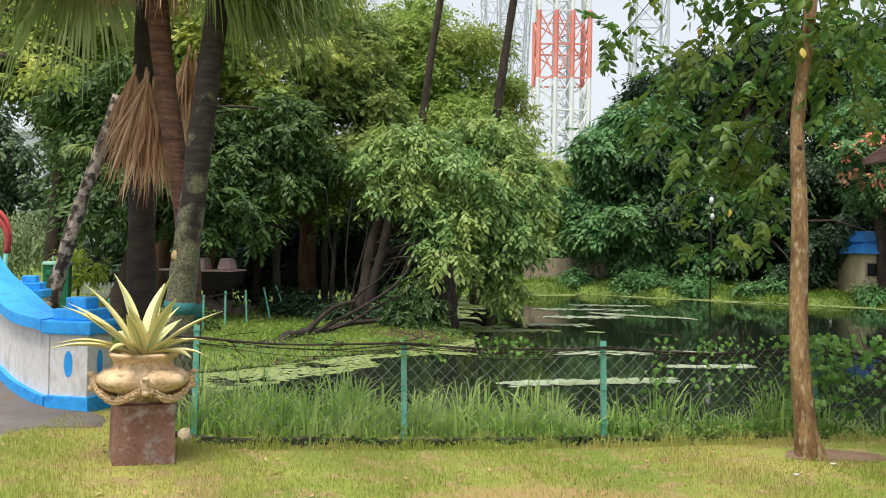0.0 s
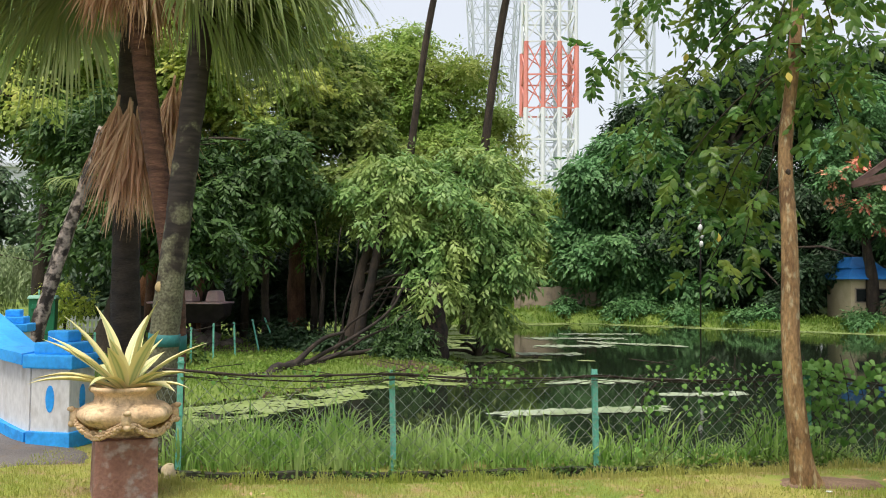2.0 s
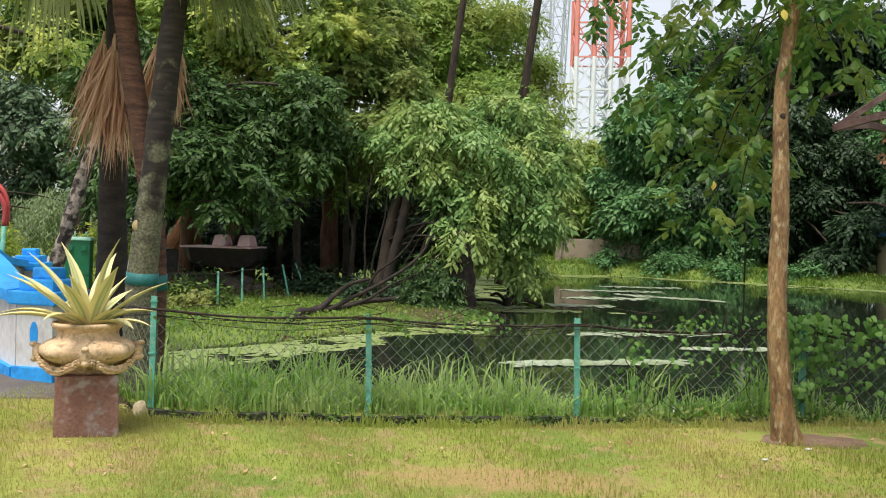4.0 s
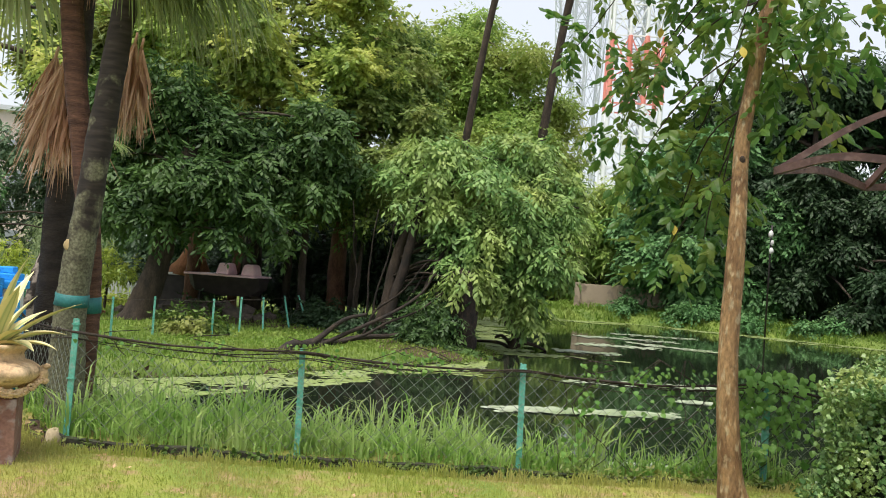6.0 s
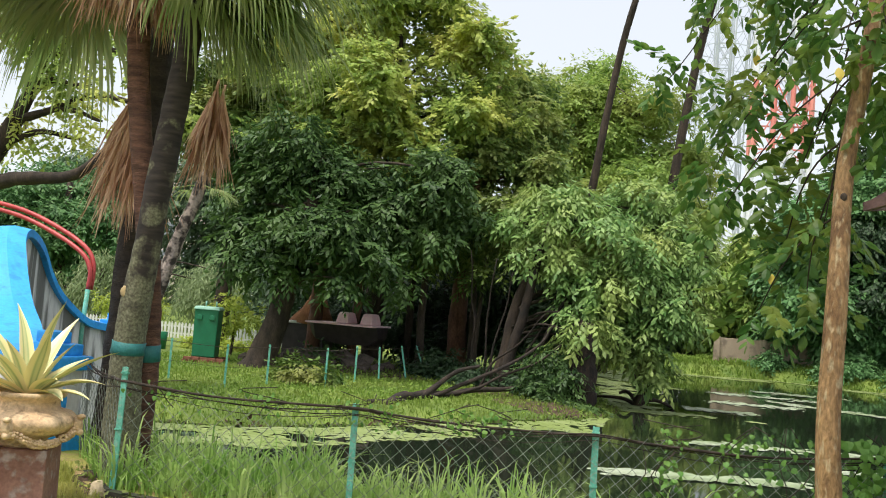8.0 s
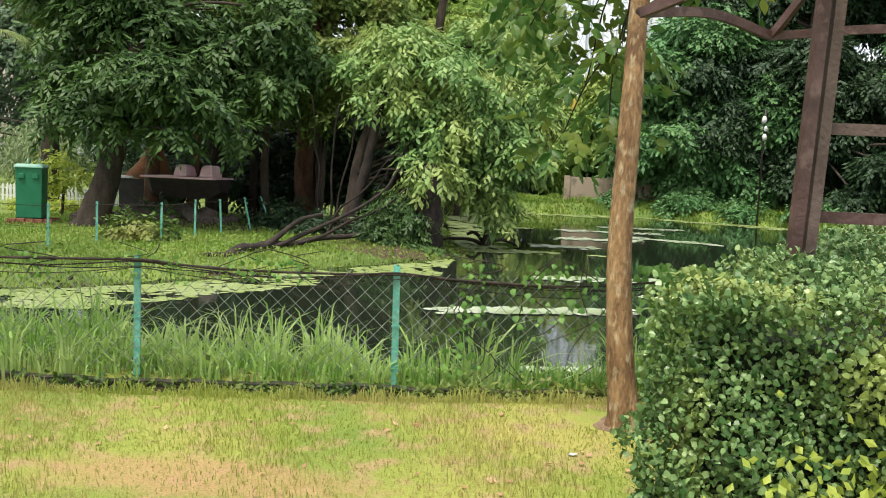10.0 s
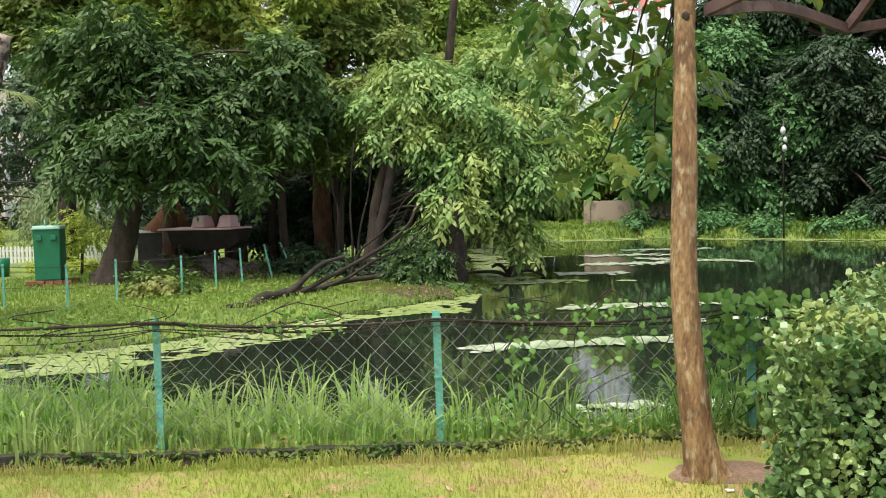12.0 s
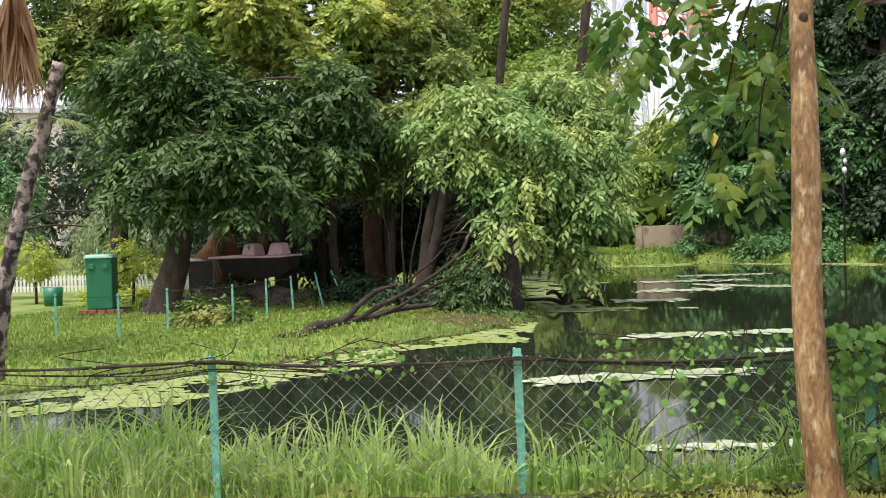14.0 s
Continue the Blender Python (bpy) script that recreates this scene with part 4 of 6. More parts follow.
part("bowl", poly_mesh("bowl", *lathe([(0.0, 0.0), (0.17, 0.0), (0.185, 0.025), (0.16, 0.05), (0.22, 0.08), (0.31, 0.12), (0.355, 0.175), (0.35, 0.225), (0.30, 0.262), (0.235, 0.285), (0.225, 0.33), (0.235, 0.36), (0.262, 0.375),
                                          (0.272, 0.395), (0.262, 0.415), (0.245, 0.415), (0.225, 0.38), (0.0, 0.37)], 48)), pot_stone, urn)
for q in range(4):
    a0 = -math.pi / 2 + q * math.pi / 2 + 0.08
    pieces = []
    for k in range(27):
        t = k / 26
        an = a0 + t * math.pi / 2
        z = 0.155 - 0.115 * math.sin(math.pi * t)
        rr = 0.375 - 0.075 * math.sin(math.pi * t)
        for dz, dr in ((-0.02, 0.0), (0.0, 0.008), (0.02, 0.0)):
            pieces.append(lump(0.0165 * rng.uniform(0.8, 1.2), ((rr + dr) * math.cos(an), (rr + dr) * math.sin(an), z + dz + rng.normal(0, 0.003)), (1, 1, 1), k + q, 0.45, 1))
    part("garland", poly_mesh("garland", *merge(pieces)), pot_stone, urn, "beaded relief garland")["kind"] = "stuff"
    boss = merge([lump(0.055, (0.36 * math.cos(a0), 0.36 * math.sin(a0), 0.18), (0.8, 0.8, 1.1), q, 0.3), lump(0.03, (0.39 * math.cos(a0), 0.39 * math.sin(a0), 0.235), (1, 1, 0.8), q + 5, 0.3), lump(0.028, (0.385 * math.cos(a0), 0.385 * math.sin(a0), 0.12), (1, 1, 1), q + 9, 0.3)])
    part("boss", poly_mesh("boss", *boss), pot_stone, urn, "worn relief boss")
    lobe = lump(0.15, (0.265 * math.cos(a0 + 0.78), 0.265 * math.sin(a0 + 0.78), 0.195), (0.8, 0.8, 0.48), q, 0.05, 3)
    part("lobe", poly_mesh("lobe", *lobe), pot_stone, urn)

plant = thing("variegated_agave", (UX, UY, UZ + 0.775), "cream and green striped agave growing in the urn", "plant")
for i in range(22):
    az = i * 2.39996 + rng.normal(0, 0.22)
    up = (1.34 - 1.15 * (i / 21) ** 0.85) + rng.normal(0, 0.06)
    Lf = rng.uniform(0.42, 0.70)
    w0 = rng.uniform(0.044, 0.060)
    V, F, uvs = [], [], []
    pos, ang2 = Vector((0.05 * math.cos(az), 0.05 * math.sin(az), 0.0)), up
    seg = 9
    for s in range(seg + 1):
        t = s / seg
        w = w0 * (0.60 + 1.3 * t * (1 - t) * 1.9) * (1 - t ** 3) + 0.002
        sd = Vector((-math.sin(az), math.cos(az), 0))
        nr = Vector((-math.sin(ang2) * math.cos(az), -math.sin(ang2) * math.sin(az), math.cos(ang2)))
        for u in (-1, -0.5, 0, 0.5, 1):
            V.append(tuple(pos + sd * u * w + nr * (abs(u) * w * 0.45)))
            uvs.append((0.5 + u * 0.5, t))
        pos = pos + Vector((math.cos(ang2) * math.cos(az), math.cos(ang2) * math.sin(az), math.sin(ang2))) * (Lf / seg)
        ang2 -= (0.05 if i < 13 else 0.10) * (0.4 + t) * rng.uniform(0.5, 1.5)
        az += rng.normal(0, 0.035)
    for s in range(seg):
        for u in range(4):
            k = s * 5 + u
            F.append((k, k + 1, k + 6, k + 5))
    me = poly_mesh("leaf", V, F)
    layer = me.uv_layers.new(name="UVMap")
    for lp in me.loops:
        layer.data[lp.index].uv = uvs[lp.vertex_index]
    part("leaf", me, variegated, plant)

stone = new("stone", poly_mesh("stone", *lump(0.085, (0, 0, 0), (0.8, 0.7, 1.0), 3, 0.7)))
stone.location = (-2.2, 5.93, float(ground_z(-2.2, 5.93)) + 0.06)
stone.data.materials.append(stone_mat)
tagged(stone, "pale yellow stone lying by the fence post", "stone")
for (x, y) in ((-0.25, 6.28), (-1.1, 6.15), (2.75, 5.35), (-1.4, 6.05), (3.2, 5.75)):
    li = new("litter", poly_mesh("litter", *lump(0.02, (0, 0, 0), (1.3, 0.9, 0.35), x * 3, 0.8)))
    li.location = (x, y, float(ground_z(x, y)) + 0.012)
    li.data.materials.append(picket_white)
    tagged(li, "small crumpled white litter on the grass", "litter", "litter on the lawn")

# ---- bridge parapet ----
WALL = [(-3.72, 7.0, 0.98), (-4.2, 7.4, 1.03), (-4.65, 7.9, 1.18), (-5.15, 8.35, 1.42), (-5.62, 8.77, 1.85), (-6.07, 9.27, 2.18), (-6.53, 9.97, 2.30), (-6.83, 10.62, 2.14), (-6.95, 11.1, 1.72), (-6.92, 11.55, 1.34), (-6.88, 12.0, 1.10), (-6.8, 12.45, 1.02)]
bridge = thing("footbridge", (-5.6, 9.5, 0.0), "white arched footbridge parapet with thick bright blue coping", "footbridge")
bo = Vector((-5.6, 9.5, 0))
wl3 = smooth_line(WALL, 6)


def swept(line, half, low, high, bulge=0.0, shift=0.0):
    """A band of constant section along line, from low() to high() over its own height."""
    V, F = [], []
    for i, p in enumerate(line):
        t = line[min(i + 1, len(line) - 1)] - line[max(i - 1, 0)]
        t = Vector((t.x, t.y, 0)).normalized()
        nm = Vector((t.y, -t.x, 0))
        q = Vector((p.x, p.y, 0)) - bo + nm * shift
        zl, zh = low(p.z, i), high(p.z, i)
        V += [tuple(q - nm * half + Vector((0, 0, zl))), tuple(q - nm * half + Vector((0, 0, zh))), tuple(q + Vector((0, 0, zh + bulge))), tuple(q + nm * half + Vector((0, 0, zh))), tuple(q + nm * half + Vector((0, 0, zl)))]
    m = len(line)
    for i in range(m - 1):
        for j in range(5):
            F.append((5 * i + j, 5 * i + (j + 1) % 5, 5 * i + 5 + (j + 1) % 5, 5 * i + 5 + j))
    F += [(0, 1, 2, 3, 4), tuple(5 * (m - 1) + j for j in (4, 3, 2, 1, 0))]
    return V, F


def deck_z(i):
    s = i / (len(wl3) - 1)
    return 0.19 + 0.42 * math.sin(math.pi * min(1, max(0, s))) ** 1.3


half_i = len(wl3) // 2 - 3
part("wall", poly_mesh("wall", *swept(wl3[:half_i + 1], 0.13, lambda z, i: -0.9, lambda z, i: z - 0.01), False), wall_white, bridge)
part("wall", poly_mesh("wall", *swept(wl3[half_i:], 0.13, lambda z, i: -0.9, lambda z, i: z - 0.01), False), wall_streaked, bridge, "white wall with dark rain streaks")
part("coping", poly_mesh("coping", *swept(wl3, 0.215, lambda z, i: z - 0.06, lambda z, i: z + 0.045, 0.03), False), blue_paint, bridge, "thick bright blue coping")
part("skirting", poly_mesh("skirting", *swept(wl3, 0.03, lambda z, i: deck_z(i) - 0.3, lambda z, i: deck_z(i) + 0.10, 0.0, -0.15), False), blue_paint, bridge, "blue painted skirting band")
dk = []
for i, p in enumerate(wl3):
    q = p - bo
    t = wl3[min(i + 1, len(wl3) - 1)] - wl3[max(i - 1, 0)]
    nm = Vector((-t.y, t.x, 0)).normalized()
    dk += [(q.x + nm.x * 0.12, q.y + nm.y * 0.12, deck_z(i)), (q.x - 2.4, q.y - 0.9, deck_z(i)), (q.x - 2.4, q.y - 0.9, deck_z(i) - 0.3), (q.x + nm.x * 0.12, q.y + nm.y * 0.12, deck_z(i) - 0.3)]
m = len(wl3)
part("deck", poly_mesh("deck", dk, [(4 * i + j, 4 * i + (j + 1) % 4, 4 * i + 4 + (j + 1) % 4, 4 * i + 4 + j) for i in range(m - 1) for j in range(4)] + [(0, 1, 2, 3), tuple(4 * (m - 1) + j for j in (3, 2, 1, 0))], False), asphalt, bridge, "grey bridge deck")


def pillar(at, rz):
    t = thing("bridge_pillar", at, "white square end pillar with blue stepped cap and oval", "pillar", "bridge pillars", rz)
    part("shaft", poly_mesh("shaft", *box(0.40, 0.40, 0.80, (0, 0, -0.05), 0.012), False), wall_white, t)
    part("base", poly_mesh("base", *box(0.46, 0.46, 0.22, (0, 0, -0.08), 0.012), False), blue_paint, t, "blue painted base")
    part("cap_slab", poly_mesh("cap_slab", *box(0.52, 0.52, 0.13, (0, 0, 0.72), 0.018), False), blue_paint, t, "blue cap slab")
    part("cap_step", poly_mesh("cap_step", *box(0.38, 0.38, 0.11, (0, 0, 0.848), 0.018), False), blue_paint, t)
    part("cap_block", poly_mesh("cap_block", *box(0.22, 0.22, 0.11, (0, 0, 0.956), 0.02), False), blue_paint, t)
    for k in range(4):
        V = [(0.045 * math.cos(q), -0.204, 0.44 + 0.125 * math.sin(q)) for q in np.linspace(0, 2 * math.pi, 25)[:-1]]
        V = V + [(v[0], -0.196, v[2]) for v in V]
        r = Matrix.Rotation(k * math.pi / 2, 3, "Z")
        V = [tuple(r @ Vector(v)) for v in V]
        F = [tuple(range(24))] + [(i, i + 24, (i + 1) % 24 + 24, (i + 1) % 24) for i in range(24)]
        part("oval", poly_mesh("oval", V, F, False), blue_paint, t, "blue painted oval")


pillar((-3.52, 6.98, float(ground_z(-3.5, 6.95))), -12)
pillar((-6.72, 12.72, 0.18), 10)

arch = thing("pipe_arch", (-6.75, 11.9, 0.0), "red double-pipe arch on a green pole by the bridge", "arch")
part("pole", poly_mesh("pole", *tube([(0, 0, -0.5), (0, 0, 1.0), (0.03, 0, 1.62)], 0.035, 10)), green_paint, arch, "green painted pole")
for dy, dz in ((0, 0), (0.07, 0.10)):
    pts = smooth_line([(0.03, dy, 1.60), (0.03, dy, 1.9), (-0.16, dy, 2.16), (-0.75, dy, 2.46), (-1.5, dy, 2.70), (-2.4, dy, 2.78), (-3.6, dy, 2.55), (-4.1, dy, 1.7), (-4.15, dy, -0.5)], 5)
    pts = [Vector(p) + Vector((0, 0, dz * min(1, max(0, (p[2] - 1.6) * 3)))) for p in pts]
    part("pipe", poly_mesh("pipe", *tube(pts, 0.036, 10)), red_paint, arch, "red painted pipe")


# ---- palms beside the fence ----
def fan(parent, at, az, tilt, size, mat, droop, spread=2.6, segs=34, narrow=False, label=""):
    """A fan frond: stalk and a joined blade of pleated segments."""
    at = Vector(at)
    out = Vector((math.cos(az) * math.cos(tilt), math.sin(az) * math.cos(tilt), math.sin(tilt)))
    hub = at + out * size * 0.75 + Vector((0, 0, -0.12 * size))
    me = poly_mesh("stalk", *tube(smooth_line([at, at.lerp(hub, 0.5) + Vector((0, 0, 0.06 * size)), hub], 4), [0.018, 0.016, 0.013, 0.012, 0.012, 0.011, 0.010, 0.009, 0.008], 5))
    part("stalk", me, mat, parent)
    side = Vector((-math.sin(az), math.cos(az), 0))
    V, T = [], []
    for s in range(segs):
        q = (s / (segs - 1) - 0.5) * spread
        d = (out * math.cos(q) + side * math.sin(q)).normalized()
        L = size * (0.95 + 0.25 * math.cos(q)) * rng.uniform(0.78, 1.12)
        d = (d + Vector((0, 0, rng.normal(0, 0.07)))).normalized()
        lag = droop * rng.uniform(0.6, 1.5)
        wv = out.cross(side).cross(d).normalized() if not narrow else side
        w = 0.019 * size * rng.uniform(0.7, 1.15)
        prev, o = None, len(V)
        nst = 7
        pos = hub.copy()
        cur = d.copy()
        for k in range(nst + 1):
            t = k / nst
            ww = w * (0.45 + 1.6 * t if t < 0.35 else 1.01 * (1 - t) / 0.65 + 0.05)
            V.append(pos - wv * ww)
            V.append(pos + wv * ww + Vector((0, 0, (0.9 if s % 2 else -0.9) * ww)))
            cur = (cur + Vector((0, 0, -1)) * lag * (0.2 + 1.7 * t * t) * rng.uniform(0.8, 1.2)).normalized()
            pos = pos + cur * (L / nst)
        for k in range(nst):
            b0 = o + 2 * k
            T += [(b0, b0 + 1, b0 + 3), (b0, b0 + 3, b0 + 2)]
    part("frond", tri_mesh("frond", [tuple(v) for v in V], T), mat, parent, label)


def dead_fan(parent, at, size, lean=(0, 0), strands=58, wide=0.34, stem=0.06):
    """A dead frond hanging limp: folded strands that spread and taper."""
    at = Vector(at)
    V, T = [], []
    for s in range(int(strands * 1.9)):
        q = rng.uniform(0, 2 * math.pi)
        k = rng.uniform(0.2, 1.0) * wide
        cur = Vector((math.cos(q) * k * 1.3 + lean[0], math.sin(q) * k * 0.8 + lean[1], -1)).normalized()
        L = size * rng.uniform(0.62, 1.08)
        w = size * rng.uniform(0.006, 0.016)
        wv = Vector((math.sin(q * 3), math.cos(q * 3), 0)).normalized()
        pos, o = at + cur * size * 0.06, len(V)
        for j in range(6):
            t = j / 5
            ww = w * (0.5 + 1.1 * t if t < 0.5 else 1.9 * (1 - t) + 0.12)
            V += [tuple(pos - wv * ww), tuple(pos + wv * ww)]
            cur = (cur + Vector((rng.normal(0, 0.09), rng.normal(0, 0.09), -0.20 * t))).normalized()
            pos = pos + cur * L / 5
        for j in range(5):
            b0 = o + 2 * j
            T += [(b0, b0 + 1, b0 + 3), (b0, b0 + 3, b0 + 2)]
    part("frond", tri_mesh("frond", V, T), frond_dead, parent, "hanging dead brown frond")
    part("stalk", poly_mesh("stalk", *tube([at + Vector((0, 0.02, stem)), at, at + Vector((lean[0] * 0.2, lean[1] * 0.2, -0.15 * size))], [0.012, 0.016, 0.02], 5)), frond_dead, parent)


def palm(label, pts, radii, bark, band=None):
    base = Vector(pts[0])
    t = thing("fan_palm", pts[0], label, "palm tree", "palms by the fence")
    line = smooth_line([Vector(p) - base for p in pts], 14, 0.012)
    rad = np.interp(np.linspace(0, 1, len(line)), np.linspace(0, 1, len(radii)), radii)
    rad = [r * (1 + 0.018 * ((i % 2) * 2 - 1)) for i, r in enumerate(rad)]
    part("trunk", poly_mesh("trunk", *tube(line, rad, 16, 0.12)), bark, t)
    if band:
        seg = [p for p in line if band[0] < p.z + base.z < band[1]]
        rr = [rad[i] * 1.05 for i, p in enumerate(line) if band[0] < p.z + base.z < band[1]]
        part("painted_band", poly_mesh("painted_band", *tube(seg, rr, 16, 0.12)), teal_paint, t, "teal painted band")
    return t, line


p_front, l_front = palm("leaning grey-barked fan palm with a teal painted band", [(-2.46, 6.62, 0.0), (-2.45, 6.55, 0.7), (-2.42, 6.5, 1.3), (-2.29, 6.48, 2.45), (-2.13, 6.48, 4.0), (-2.04, 6.5, 4.8), (-1.95, 6.5, 6.2)], [0.18, 0.148, 0.130, 0.112, 0.104, 0.098, 0.088], palm_bark, (1.10, 1.30))
part("cut_scar", poly_mesh("cut_scar", *lump(0.048, (0.015, -0.228, 1.66), (0.85, 0.42, 1.2), 2, 0.22)), cut_wood, p_front, "pale sawn branch scar")
p_brown, l_brown = palm("red-brown fan palm with a skirt of dead fronds", [(-2.52, 6.86, 0.0), (-2.43, 6.80, 1.0), (-2.45, 6.69, 2.0), (-2.63, 6.62, 3.2), (-2.76, 6.6, 4.2), (-2.80, 6.6, 4.9)], [0.14, 0.115, 0.10, 0.095, 0.10, 0.10], palm_brown, (1.06, 1.26))
p_dark, l_dark = palm("dark-trunked fan palm standing behind the others", [(-3.12, 7.35, 0.0), (-3.1, 7.4, 1.2), (-3.14, 7.5, 2.5), (-3.2, 7.7, 4.0), (-3.25, 7.8, 5.6)], [0.16, 0.14, 0.13, 0.125, 0.11], palm_dark)
top = l_brown[-1]
for i in range(9):
    az = -0.55 + i * 0.53
    fan(p_brown, top + Vector((0, 0, rng.uniform(0.05, 0.3))), az, rng.uniform(0.0, 0.5), rng.uniform(0.95, 1.2), frond_green, 0.16, 2.9, 40)
for az, tl, sz in ((0.05, -0.5, 1.05), (-0.15, -0.65, 0.95), (3.2, -0.55, 1.0), (0.35, -0.55, 1.15), (0.15, -0.30, 1.2), (-0.3, -0.12, 1.2), (3.35, -0.35, 1.2), (-2.85, -0.2, 1.1), (0.5, -0.2, 1.2), (0.0, 0.05, 1.3), (3.0, -0.05, 1.25), (3.6, -0.15, 1.15), (2.6, -0.3, 1.2), (0.25, 0.15, 1.3), (0.75, -0.4, 1.1)):
    fan(p_brown, top + Vector((0, 0, 0.12)), az, tl - 0.12, sz * rng.uniform(0.95, 1.1), frond_green, 0.40, 3.1, 64)
for i in range(13):
    az = i * 0.483
    dead_fan(p_brown, top + Vector((0.16 * math.cos(az), 0.16 * math.sin(az), 0.15 - 0.12 * (i % 3))), rng.uniform(0.75, 1.0), (0.30 * math.cos(az), 0.30 * math.sin(az)), 40, 0.28)
for i in range(8):
    az = i * 0.785 + 0.3
    dead_fan(p_brown, top + Vector((0.14 * math.cos(az), 0.14 * math.sin(az), 0.22)), rng.uniform(0.85, 1.1), (0.55 * math.cos(az), 0.55 * math.sin(az)), 46, 0.26)
# hanging dead fronds lower down
for at, sz, ln in (((-3.00, 7.12, 3.44), 1.0, (-0.08, 0.0)), ((-2.90, 7.05, 3.34), 1.15, (0.05, -0.05)), ((-3.14, 7.2, 3.48), 0.95, (-0.14, 0.0)), ((-2.94, 7.0, 3.38), 1.05, (-0.02, 0.0))):
    dead_fan(p_dark, Vector(at) - p_dark.location, sz, ln, 62, 0.30)
for at, sz in (((-3.02, 8.60, 4.0), 1.15), ((-2.96, 8.64, 3.95), 1.05)):
    dead_fan(p_dark, Vector(at) - p_dark.location, sz, (-0.10, 0.0), 60, 0.22)
top2 = l_dark[-1]
for i in range(9):
    fan(p_dark, top2 + Vector((0, 0, -0.1)), i * 0.7, rng.uniform(-0.2, 0.5), 1.05, frond_green, 0.18, 2.8, 34)
top3 = l_front[-1]
for i in range(9):
    fan(p_front, top3, i * 0.7 + 0.3, rng.uniform(-0.1, 0.6), 1.1, frond_green, 0.18, 2.8, 34)

# pale leaning trunk past the bridge, with sparse drooping fronds
leaner = thing("leaning_palm", (-6.85, 13.45, -0.35), "pale flaking leaning palm trunk with ragged fronds", "palm tree")
lo = Vector((-6.85, 13.45, -0.35))
ll = smooth_line([Vector(p) - lo for p in ((-6.85, 13.45, -0.35), (-6.72, 13.45, 0.6), (-6.5, 13.5, 1.6), (-6.2, 13.55, 2.7), (-5.95, 13.6, 3.5), (-5.7, 13.6, 4.3))], 7, 0.03)
part("trunk", poly_mesh("trunk", *tube(ll, list(np.linspace(0.14, 0.085, len(ll))), 12, 0.35)), grey_bark, leaner)
for az in (-2.6, -0.4, 0.8, 2.6):
    fan(leaner, ll[-8], az, 0.0, 0.42, frond_green, 0.45, 1.5, 22)

# ---- slender tree in front of the fence ----
SLENDER = [(2.46, 7.9, 3.77, 0.35), (2.65, 7.4, 3.88, 0.27), (1.85, 8.5, 4.23, 0.29), (2.46, 7.25, 2.88, 0.36), (2.82, 7.55, 2.44, 0.31), (2.64, 7.1, 1.97, 0.2), (3.02, 6.6, 2.61, 0.16), (2.33, 8.5, 3.34, 0.29),
           (3.01, 7.25, 3.42, 0.31), (3.4, 6.45, 3.58, 0.36), (3.7, 5.9, 3.8, 0.3), (3.62, 6.5, 3.12, 0.24), (2.96, 7.7, 4.6, 0.44), (2.44, 7.25, 4.86, 0.36), (3.16, 7.55, 2.59, 0.24), (3.02, 7.1, 2.18, 0.22),
           (3.03, 6.6, 3.92, 0.28), (2.22, 8.5, 4.92, 0.29), (3.2, 5.85, 4.2, 0.36), (2.86, 7.55, 2.95, 0.26), (3.5, 7.2, 4.6, 0.38), (3.0, 7.4, 5.0, 0.42), (3.75, 7.0, 4.1, 0.30), (3.35, 7.3, 3.65, 0.26), (3.9, 6.8, 4.7, 0.34)]
slender = tree("slender_tree", "slender tan-trunked tree with hanging lobed green leaves", (3.13, 6.05, 0.03), [(3.12, 6.05, 0.0), (3.07, 6.03, 0.35), (3.02, 6.05, 1.2), (3.05, 6.15, 2.0), (3.10, 6.29, 2.8), (3.19, 6.45, 3.9), (3.28, 6.6, 5.2)],
               [0.145, 0.096, 0.077, 0.069, 0.063, 0.055, 0.044], SLENDER, tan_bark, leaf_slender, per_area=165, leaflets=9, spray=0.32, ll=0.118, lw=0.066, droop=0.5, limb_r=0.013, rough=0.10, hang=0.75, limb_mat=dark_bark, broad=True)
fl = broad_leaves("yellow_leaves", np.array([(2.72, 7.1, 2.22), (2.93, 5.86, 3.5), (2.55, 7.6, 4.1)]) - np.array((3.13, 6.05, 0.03)), rng.normal(size=(3, 3)) * 0.4 + [0, 0, -1], np.tile([0.1, -1, 0.3], (3, 1)), np.full(3, 0.095), np.full(3, 0.065))
part("yellow_leaves", fl, leaf_yellow, slender, "a few yellowed leaves")
part("knot", poly_mesh("knot", *lump(0.022, (-0.07, 0.165, 2.68), (1, 0.5, 1.3), 4, 0.3)), dark_bark, slender, "dark branch knot")
for k in range(6):
    q = -2.6 + k * 0.55
    part("root", poly_mesh("root", *tube(smooth_line([(0.03 * math.cos(q) - 0.03, 0.03 * math.sin(q), 0.22), (0.095 * math.cos(q) - 0.02, 0.095 * math.sin(q), 0.06), (0.20 * math.cos(q), 0.20 * math.sin(q), -0.06)], 4), [0.055, 0.055, 0.055, 0.055, 0.052, 0.048, 0.04, 0.035, 0.03], 7, 0.2)), tan_bark, slender)

# ---- hedge ----
hedge = thing("clipped_hedge", (3.4, 4.2, 0.05), "dense clipped hedge of small glossy two-tone green leaves", "hedge")
HC = [(2.83, 3.25), (4.75, 3.0), (6.6, 3.3), (6.7, 6.9), (4.75, 6.9)]


